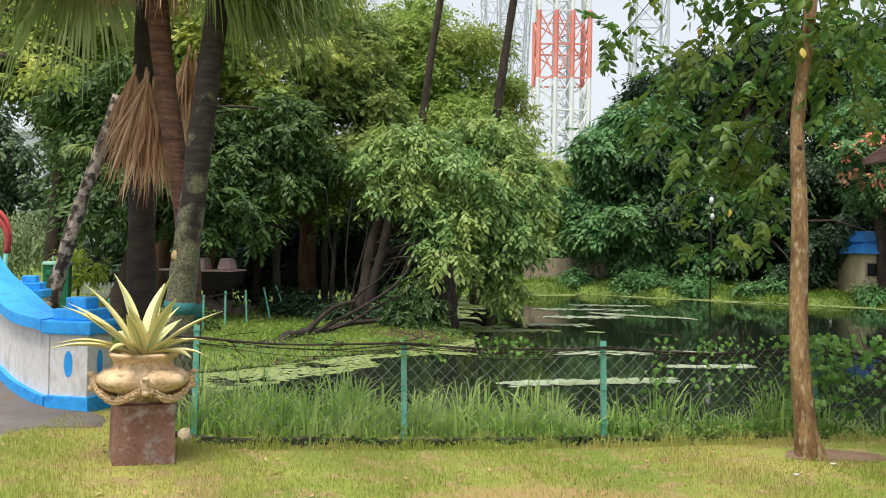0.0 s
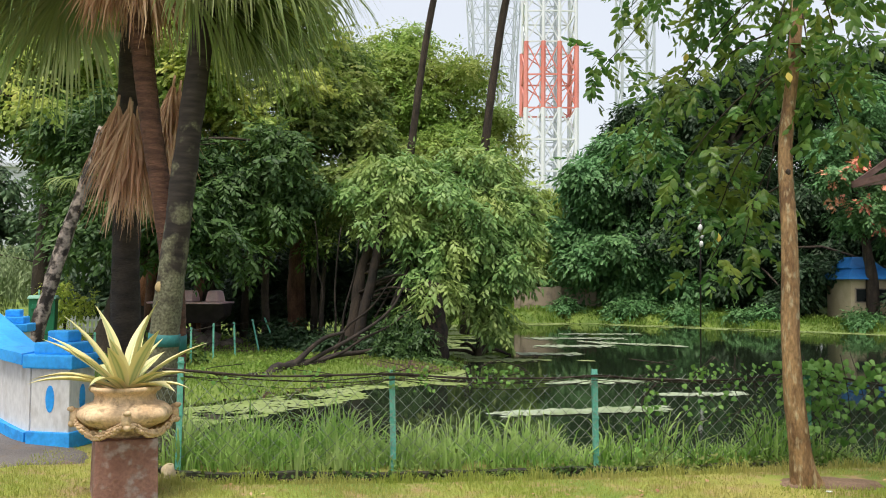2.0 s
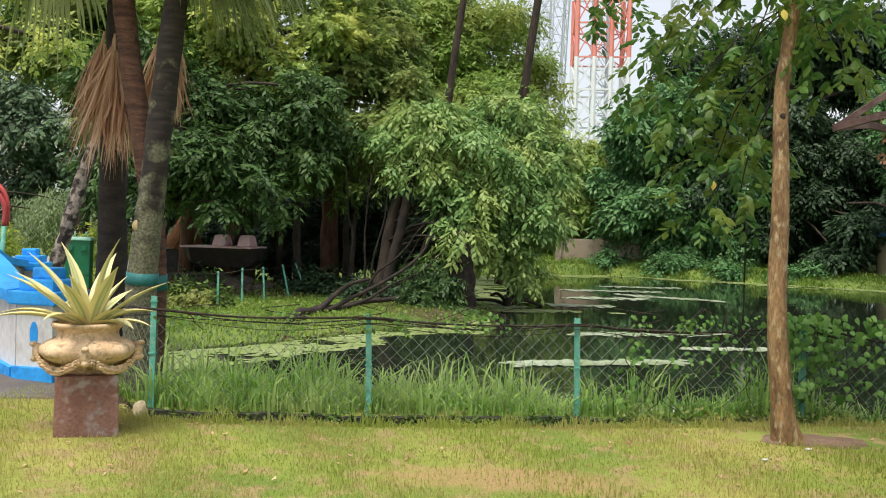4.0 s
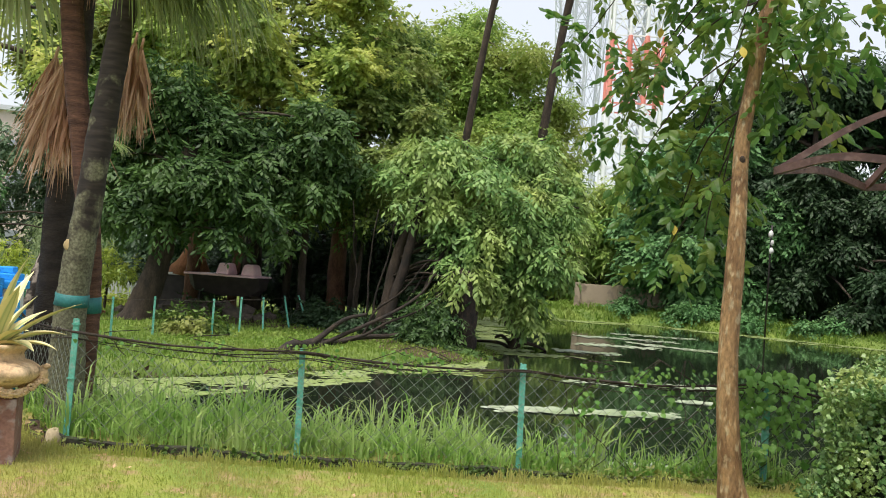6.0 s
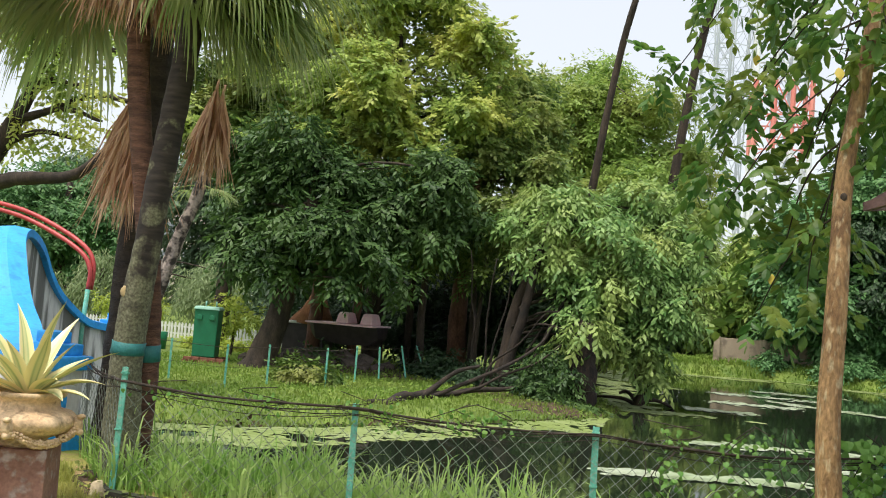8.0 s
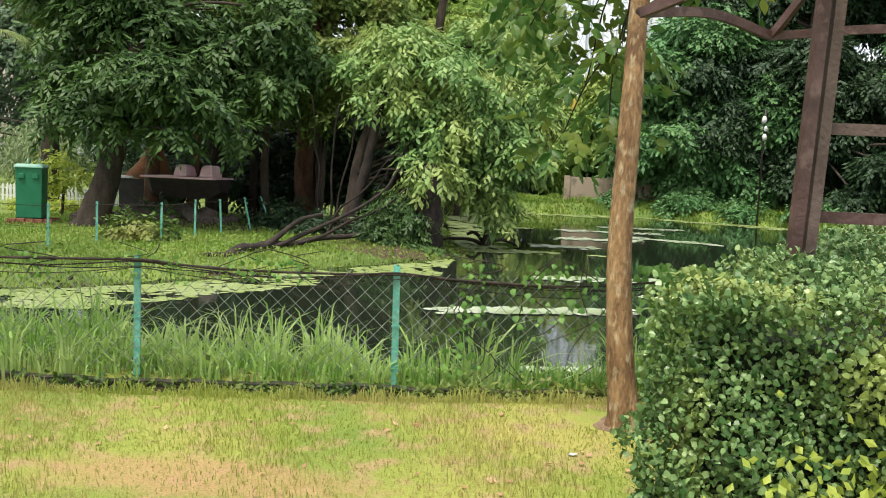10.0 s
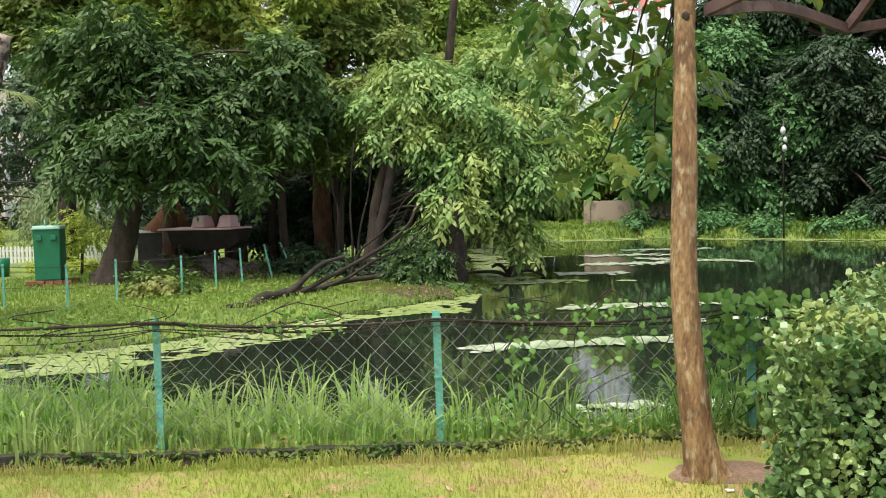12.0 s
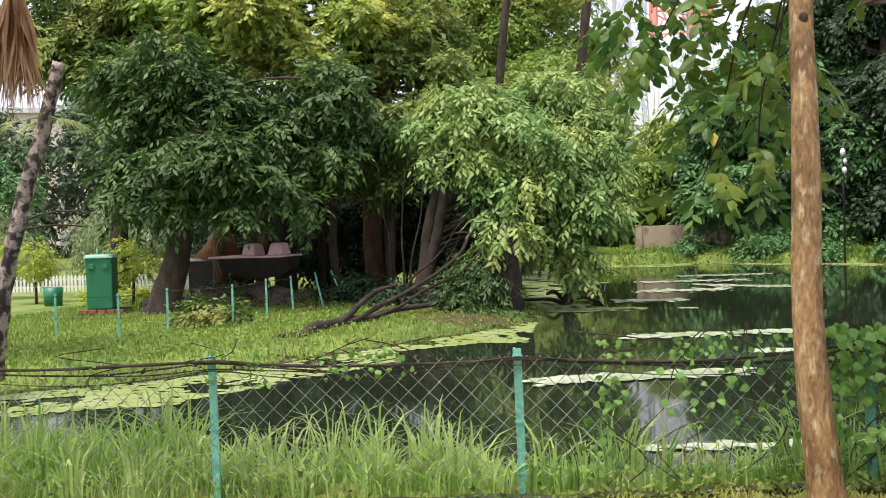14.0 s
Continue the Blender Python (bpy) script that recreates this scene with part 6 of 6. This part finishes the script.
tree("far_dark_tree", "dark rounded trees far behind the bridge", (-36, 50, -0.2), [(-36, 50, -0.3), (-36, 50, 8)], [0.5, 0.2],
     [(-35.98, 50, 5.08, 2.8), (-39.16, 50, 6.41, 2.9), (-32.73, 50, 5.2, 2.4), (-37.47, 52, 8.27, 2.3), (-42, 50, 5, 3), (-34, 51, 2.6, 2.2), (-38, 49, 2.8, 2.4)], dark_bark, leaf_bank, 110, 7, 0.8, 0.34, 0.15, 0.4, 0.1)
tree("weeping_tree", "pale weeping tree on the lawn behind the booth", (-26, 40, -0.4), [(-26, 40, -0.4), (-26, 40, 2.5)], [0.2, 0.1],
     [(-25.85, 40, 2.23, 1.6), (-28.03, 40, 1.4, 1.4), (-24.42, 40, 1.4, 1.1), (-22.4, 43, 2.28, 1.6), (-19.5, 41, 2.6, 1.3)], dark_bark, leaf_pale, 130, 8, 0.9, 0.30, 0.06, 1.1, 0.05)
sap = tree("sapling", "young sapling with lime-green leaves near the booth", (-12.1, 27.4, -0.4), [(-12.1, 27.4, -0.45), (-12.05, 27.4, 0.5), (-12.1, 27.4, 1.4)], [0.05, 0.04, 0.02], [(-12.3, 27.3, 0.85, 0.45), (-11.8, 27.4, 0.75, 0.4), (-12.2, 27.3, 1.45, 0.42), (-11.5, 27.5, 1.1, 0.35)], dark_bark, leaf_lime, 420, 6, 0.25, 0.12, 0.06, 0.4, 0.012)
copy_thing(sap, pose(-16.6, 29.2, -0.4, 0, 0, 80))
copy_thing(sap, pose(-19.2, 31.5, -0.4, 0, 0, 200))

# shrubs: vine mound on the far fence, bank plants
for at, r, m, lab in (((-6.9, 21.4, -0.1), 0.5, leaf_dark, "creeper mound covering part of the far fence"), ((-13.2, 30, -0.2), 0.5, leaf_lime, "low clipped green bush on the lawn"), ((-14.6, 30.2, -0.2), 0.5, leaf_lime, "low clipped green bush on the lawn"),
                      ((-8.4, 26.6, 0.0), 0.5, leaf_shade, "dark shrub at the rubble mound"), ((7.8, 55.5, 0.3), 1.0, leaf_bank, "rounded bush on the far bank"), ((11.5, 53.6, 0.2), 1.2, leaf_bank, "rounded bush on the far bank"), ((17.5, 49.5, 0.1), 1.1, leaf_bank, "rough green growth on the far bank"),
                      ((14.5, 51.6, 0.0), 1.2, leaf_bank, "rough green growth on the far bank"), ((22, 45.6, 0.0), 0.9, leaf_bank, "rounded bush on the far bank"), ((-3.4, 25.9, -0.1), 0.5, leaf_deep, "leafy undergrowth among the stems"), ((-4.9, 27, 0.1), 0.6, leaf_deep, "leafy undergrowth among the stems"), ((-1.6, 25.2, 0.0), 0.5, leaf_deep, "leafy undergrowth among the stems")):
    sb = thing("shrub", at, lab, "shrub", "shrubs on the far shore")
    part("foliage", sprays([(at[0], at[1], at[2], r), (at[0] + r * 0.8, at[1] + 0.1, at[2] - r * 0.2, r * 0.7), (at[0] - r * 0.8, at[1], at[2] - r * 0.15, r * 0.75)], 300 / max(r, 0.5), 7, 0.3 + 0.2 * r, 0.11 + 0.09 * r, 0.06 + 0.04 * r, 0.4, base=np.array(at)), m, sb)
    part("stem", poly_mesh("stem", *tube([(0, 0, -0.7), (0, 0, 0.1)], 0.04, 6)), dark_bark, sb)

# distant woods closing the view
wc = []
for i in range(54):
    x = -62 + i * 2.6 + rng.uniform(-0.8, 0.8)
    gap = 1.0 if not 1 < x < 13 else 0.62
    hh = rng.uniform(6.5, 10) * gap * (1.45 if x < -16 else 1.0)
    for z in np.arange(1.2, hh, 2.6):
        wc.append((x + rng.uniform(-1, 1), 66 + rng.uniform(-2, 4), z, rng.uniform(1.6, 2.3)))
# Row behind the grove; deep leaf colour puts the canopy's shade into it.
uc = []
for i in range(14):
    x = -18.5 + i * 1.2
    for z in (0.8, 3.0, 5.4):
        uc.append((x + rng.uniform(-0.8, 0.8), 47 + rng.uniform(-2, 3), z, rng.uniform(1.2, 1.7)))
for i in range(22):
    y = 14 + i * 2.0
    for z in (1.2, 4.0, 7.0):
        wc.append((33 + rng.uniform(-1, 2), y, z, rng.uniform(1.6, 2.3)))
under = new("shaded_understorey", sprays(uc, 60, 6, 0.8, 0.42, 0.2, 0.5, split=False))
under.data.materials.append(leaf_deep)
tagged(under, "leafy understorey behind the grove, coloured dark for shade", "undergrowth", kind="stuff")
woods = new("far_woods", sprays(wc, 34, 6, 1.0, 0.55, 0.26, 0.5, split=False))
woods.data.materials.append(leaf_woods)
tagged(woods, "dense green woods closing the far side of the park", "woods", kind="stuff")

# ---- far shore: built things ----
booth = thing("green_booth", (-11.55, 24.7, -0.42), "green moulded booth with pale lid standing on bricks", "booth", rz=16)
part("body", poly_mesh("body", *box(0.68, 0.66, 1.42, (0, 0, 0.19), 0.03, 1.05), False), booth_green, booth)
part("lid", poly_mesh("lid", *box(0.80, 0.78, 0.10, (0, 0, 1.60), 0.03, 0.88), False), booth_top, booth, "pale green lid")
for dx in (-0.22, 0.22):
    part("vent_hood", poly_mesh("vent_hood", *box(0.17, 0.07, 0.14, (dx * 0.85, -0.37, 1.30), 0.015, 0.8), False), booth_green, booth)
    part("vent_pipe", poly_mesh("vent_pipe", *tube([(dx * 0.7, 0.2, 1.65), (dx * 0.7, 0.2, 1.86)], 0.025, 8)), booth_top, booth)
bk = poly_mesh("brick", *box(0.22, 0.10, 0.085, (0, 0, 0), 0.008), False)
bk.materials.append(brick_mat)
for i in range(5):
    for j in range(2):
        for side in (-1, 1):
            o = part("brick", bk, brick_mat, booth)
            o.matrix_basis = pose(-0.48 + i * 0.24 + j * 0.06, side * 0.44 + rng.uniform(-0.04, 0.04), 0.01 + j * 0.087, 0, 0, rng.uniform(-8, 8))
lb = thing("litter_bin", (-15.3, 28.2, -0.42), "small green litter bin on the lawn", "bin")
part("drum", poly_mesh("drum", *lathe([(0.0, 0), (0.27, 0), (0.31, 0.62), (0.29, 0.62), (0.25, 0.05), (0, 0.04)], 20)), booth_green, lb)

far_fence = thing("far_fence", (0, 0, 0), "low fence of green posts and sagging wire on the far shore", "fence")
FP = [(-9.3, 18.9, 0, 0), (-7.7, 18.6, 0, 0), (-7.36, 20.1, 0, 0), (-6.25, 21.1, 0, 0), (-6.25, 23.3, 0, 0), (-5.85, 24.2, -0.05, 0), (-5.45, 25.6, -0.22, 0.0), (-5.1, 26.6, -0.4, 0.0), (-12.2, 19.6, 0, 0)]
for x, y, lx, ly in FP:
    fence_post(far_fence, x, y, float(ground_z(x, y)) - 0.05, 1.02, (lx, ly))
chain = [FP[8]] + FP[:8]
for hz in (0.95, 0.5):
    pts = [(x + lx * hz, y + ly * hz, float(ground_z(x, y)) - 0.05 + hz) for x, y, lx, ly in chain]
    part("wire", poly_mesh("wire", *tube(smooth_line(pts, 4), 0.008 if hz > 0.9 else 0.004, 4)), vine_mat, far_fence)

picket = thing("picket_fence", (-21, 35.5, -0.4), "white picket fence across the far lawn", "fence")
pk = poly_mesh("picket", [(-0.05, 0, 0), (0.05, 0, 0), (0.05, 0, 0.62), (0, 0, 0.70), (-0.05, 0, 0.62), (-0.05, 0.02, 0), (0.05, 0.02, 0), (0.05, 0.02, 0.62), (0, 0.02, 0.70), (-0.05, 0.02, 0.62)],
               [(0, 1, 2, 3, 4), (9, 8, 7, 6, 5), (0, 5, 6, 1), (1, 6, 7, 2), (2, 7, 8, 3), (3, 8, 9, 4), (4, 9, 5, 0)], False)
pk.materials.append(picket_white)
for i in range(110):
    o = part("picket", pk, picket_white, picket)
    o.matrix_basis = pose(-9.5 + i * 0.165, 0, 0.0, 0, rng.uniform(-2, 2), 0)
for z in (0.18, 0.48):
    part("rail", poly_mesh("rail", *box(18.4, 0.03, 0.06, (-0.4, 0.045, z), 0.0), False), picket_white, picket)


def boat():
    t = thing("pedal_boat", (-7.9, 27.0, 0.42), "dark pedal boat with faded pink deck and seats on rubble", "boat", rz=-3)
    t.scale = (0.9, 0.95, 1.0)
    V, F = [], []
    sec = [(-1.25, 0.50, 0.30), (-1.0, 0.75, 0.12), (0.0, 0.85, 0.0), (1.0, 0.80, 0.05), (1.3, 0.55, 0.25)]
    for x, w, z0 in sec:
        V += [(x, -w * 0.6, z0), (x, -w, 0.62), (x, w, 0.62), (x, w * 0.6, z0)]
    for i in range(4):
        for j in range(4):
            F.append((4 * i + j, 4 * i + (j + 1) % 4, 4 * i + 4 + (j + 1) % 4, 4 * i + 4 + j))
    F += [(3, 2, 1, 0), (16, 17, 18, 19)]
    part("hull", poly_mesh("hull", V, F, False), boat_dark, t)
    part("deck", poly_mesh("deck", *box(2.55, 1.72, 0.06, (0, 0, 0.61), 0.03), False), boat_pink, t, "faded pink deck")
    for sx in (0.05, 0.95):
        part("seat_back", poly_mesh("seat_back", *box(0.50, 0.9, 0.36, (sx, -0.30, 0.67), 0.09, 0.72), False), boat_pink, t, "rounded pink seat back")


boat()
hut = thing("thatched_shelter", (-10.3, 29.6, -0.2), "small dark shelter with dry orange thatch under the trees", "shelter")
part("body", poly_mesh("body", *box(1.5, 1.0, 1.15, (0, 0, 0), 0.02), False), boat_dark, hut)
part("thatch", poly_mesh("thatch", *tube([(0.15, 0, 1.1), (0.2, 0, 1.6), (0.3, 0, 2.5)], [0.75, 0.5, 0.08], 16, 0.3)), thatch, hut, "dry orange thatch")
part("shelf", poly_mesh("shelf", *box(1.7, 1.1, 0.08, (-0.1, -0.05, 1.1), 0.01), False), picket_white, hut)
for i in range(46):
    x, y = -8.4 + rng.normal(0, 1.3), 26.5 + rng.normal(0, 0.45)
    r = rng.uniform(0.14, 0.34)
    rk = new("rubble_stone", poly_mesh("rubble_stone", *lump(r, (0, 0, 0), (1.2, 0.9, 0.75), i, 0.6, 1), False))
    rk.location = (x, y, float(ground_z(x, y)) + r * 0.35)
    rk.data.materials.append(rock_mat)
    tagged(rk, "dark broken rubble stone in the mound", "stone", "rubble mound")

for k, (pts, r0) in enumerate((([(-3.95, 18.8, -0.40), (-3.75, 20.2, -0.34), (-3.3, 21.8, -0.28), (-2.5, 23.2, -0.22), (-1.6, 24.4, -0.1)], 0.12), ([(-3.7, 20.6, -0.36), (-3.45, 21.2, -0.12), (-3.06, 21.5, 0.25), (-2.5, 21.7, 0.46)], 0.085), ([(-3.5, 21.0, -0.34), (-2.9, 21.8, 0.0), (-2.1, 22.8, 0.35), (-1.5, 24.0, 0.95), (-1.1, 24.6, 1.6)], 0.06), ([(-3.1, 21.9, -0.3), (-2.3, 22.8, 0.05), (-1.5, 23.6, 0.5), (-0.8, 24.0, 1.1)], 0.045), ([(-4.4, 18.6, -0.42), (-4.0, 18.9, -0.3), (-3.7, 19.6, -0.34)], 0.06))):
    lg = thing("fallen_branch", pts[0], "dead brown fallen branch lying on the bank", "branch", "fallen branches")
    line = smooth_line([Vector(p) - Vector(pts[0]) for p in pts], 5, 0.12, k)
    part("wood", poly_mesh("wood", *tube(line, list(np.linspace(r0, r0 * 0.45, len(line))), 8, 0.3)), log_bark, lg)
snag = thing("snag", (1.15, 27.8, WATER - 0.1), "broken dark snag with roots sticking out of the pond", "snag")
for k, pts in enumerate(([(0, 0, 0), (0.05, 0, 0.45), (0.0, 0, 0.95)], [(0, 0, 0.1), (0.5, 0, 0.3), (1.1, 0.1, 0.12)], [(0, 0, 0.1), (-0.5, 0, 0.28), (-1.3, 0.1, 0.22)], [(0.1, 0, 0.2), (0.3, 0.1, 0.6), (0.28, 0, 0.85)], [(0, 0, 0.2), (-0.3, 0, 0.5), (-0.55, 0, 0.42)])):
    line = smooth_line(pts, 4, 0.06, k)
    part("root", poly_mesh("root", *tube(line, list(np.linspace(0.15 if k == 0 else 0.07, 0.04, len(line))), 7, 0.4)), dark_bark, snag)

# Globes stand in for an unidentified white shape; the pole is unseen, added.
lamp = thing("white_globes", (14.6, 50.0, float(ground_z(14.6, 50.0)) - 0.1), "white globes for an unidentified white shape, on an added pole", "lamp")
part("pole", poly_mesh("pole", *tube([(0, 0, 0), (0, 0, 5.2), (0.02, 0, 6.3)], 0.05, 8)), boat_dark, lamp, "added dark slim pole")
for dx, z, r in ((-0.05, 5.75, 0.17), (0.05, 5.3, 0.12), (0.02, 4.85, 0.15)):
    part("globe", poly_mesh("globe", *lump(r, (dx, -0.12, z), (0.8, 0.8, 1.3), int(z * 10), 0.15)), picket_white, lamp, "white globe")

wall = thing("wall_north", (0, 0, 0), "weathered tan boundary wall behind the far bank", "wall", kind="structure")
part("masonry", poly_mesh("masonry", *box(5.6, 0.25, 1.62, (7.35, 56.5, -0.05), 0.02), False), grey_wall, wall)
for i in range(3):
    part("pier", poly_mesh("pier", *box(0.35, 0.4, 1.68, (4.7 + i * 2.6, 56.4, -0.05), 0.02), False), grey_wall, wall)

house = thing("hut", (22.75, 48.2, 0.0), "cream hut with a two-tier blue sheet roof", "house")
part("wall", poly_mesh("wall", *box(2.2, 3.0, 2.2, (0, 0, 0), 0.02), False), cream_wall, house)
part("roof", poly_mesh("roof", *box(2.9, 3.8, 0.62, (0, 0, 2.15), 0.03, 0.62), False), roof_blue, house, "blue lower roof tier")
part("roof", poly_mesh("roof", *box(1.9, 2.5, 0.62, (-0.15, 0, 2.76), 0.03, 0.45), False), roof_blue, house, "blue upper roof tier")
for dx in (-0.55, 0.55):
    w = part("window", poly_mesh("window", *box(0.7, 0.08, 0.8, (dx, -1.52, 0.9), 0.01), False), grey_wall, house)
    part("pane", poly_mesh("pane", *box(0.56, 0.02, 0.66, (dx, -1.575, 0.97), 0.0), False), dark_glass, w)


# ---- steel towers on the skyline ----
def lattice(parent, name, corners, z0, z1, bays, leg, brace, mat, profile=lambda t: 1.0):
    """Legs, rings and cross braces of a lattice tower."""
    m = len(corners)
    lv = [[Vector((c[0] * profile(k / bays), c[1] * profile(k / bays), z0 + (z1 - z0) * k / bays)) for c in corners] for k in range(bays + 1)]
    for j in range(m):
        part(name + "_leg", poly_mesh("leg", *tube([lv[k][j] for k in range(bays + 1)], leg, 6), False), mat, parent)
    pieces = []
    for k in range(bays):
        for j in range(m):
            a, b = lv[k][j], lv[k][(j + 1) % m]
            c, d = lv[k + 1][j], lv[k + 1][(j + 1) % m]
            pieces += [tube([a, b], brace, 4), tube([a, d], brace * 0.8, 4), tube([b, c], brace * 0.8, 4)]
    part(name + "_bracing", poly_mesh("bracing", *merge(pieces), False), mat, parent)["kind"] = "stuff"


SQ = [(-3.1, -3.1), (-1.0, -3.3), (1.0, -3.3), (3.1, -3.1), (3.1, 3.1), (-3.1, 3.1)]
tower = thing("steel_tower", (12.9, 112, 0), "red and white banded steel lattice tower on the skyline", "tower")
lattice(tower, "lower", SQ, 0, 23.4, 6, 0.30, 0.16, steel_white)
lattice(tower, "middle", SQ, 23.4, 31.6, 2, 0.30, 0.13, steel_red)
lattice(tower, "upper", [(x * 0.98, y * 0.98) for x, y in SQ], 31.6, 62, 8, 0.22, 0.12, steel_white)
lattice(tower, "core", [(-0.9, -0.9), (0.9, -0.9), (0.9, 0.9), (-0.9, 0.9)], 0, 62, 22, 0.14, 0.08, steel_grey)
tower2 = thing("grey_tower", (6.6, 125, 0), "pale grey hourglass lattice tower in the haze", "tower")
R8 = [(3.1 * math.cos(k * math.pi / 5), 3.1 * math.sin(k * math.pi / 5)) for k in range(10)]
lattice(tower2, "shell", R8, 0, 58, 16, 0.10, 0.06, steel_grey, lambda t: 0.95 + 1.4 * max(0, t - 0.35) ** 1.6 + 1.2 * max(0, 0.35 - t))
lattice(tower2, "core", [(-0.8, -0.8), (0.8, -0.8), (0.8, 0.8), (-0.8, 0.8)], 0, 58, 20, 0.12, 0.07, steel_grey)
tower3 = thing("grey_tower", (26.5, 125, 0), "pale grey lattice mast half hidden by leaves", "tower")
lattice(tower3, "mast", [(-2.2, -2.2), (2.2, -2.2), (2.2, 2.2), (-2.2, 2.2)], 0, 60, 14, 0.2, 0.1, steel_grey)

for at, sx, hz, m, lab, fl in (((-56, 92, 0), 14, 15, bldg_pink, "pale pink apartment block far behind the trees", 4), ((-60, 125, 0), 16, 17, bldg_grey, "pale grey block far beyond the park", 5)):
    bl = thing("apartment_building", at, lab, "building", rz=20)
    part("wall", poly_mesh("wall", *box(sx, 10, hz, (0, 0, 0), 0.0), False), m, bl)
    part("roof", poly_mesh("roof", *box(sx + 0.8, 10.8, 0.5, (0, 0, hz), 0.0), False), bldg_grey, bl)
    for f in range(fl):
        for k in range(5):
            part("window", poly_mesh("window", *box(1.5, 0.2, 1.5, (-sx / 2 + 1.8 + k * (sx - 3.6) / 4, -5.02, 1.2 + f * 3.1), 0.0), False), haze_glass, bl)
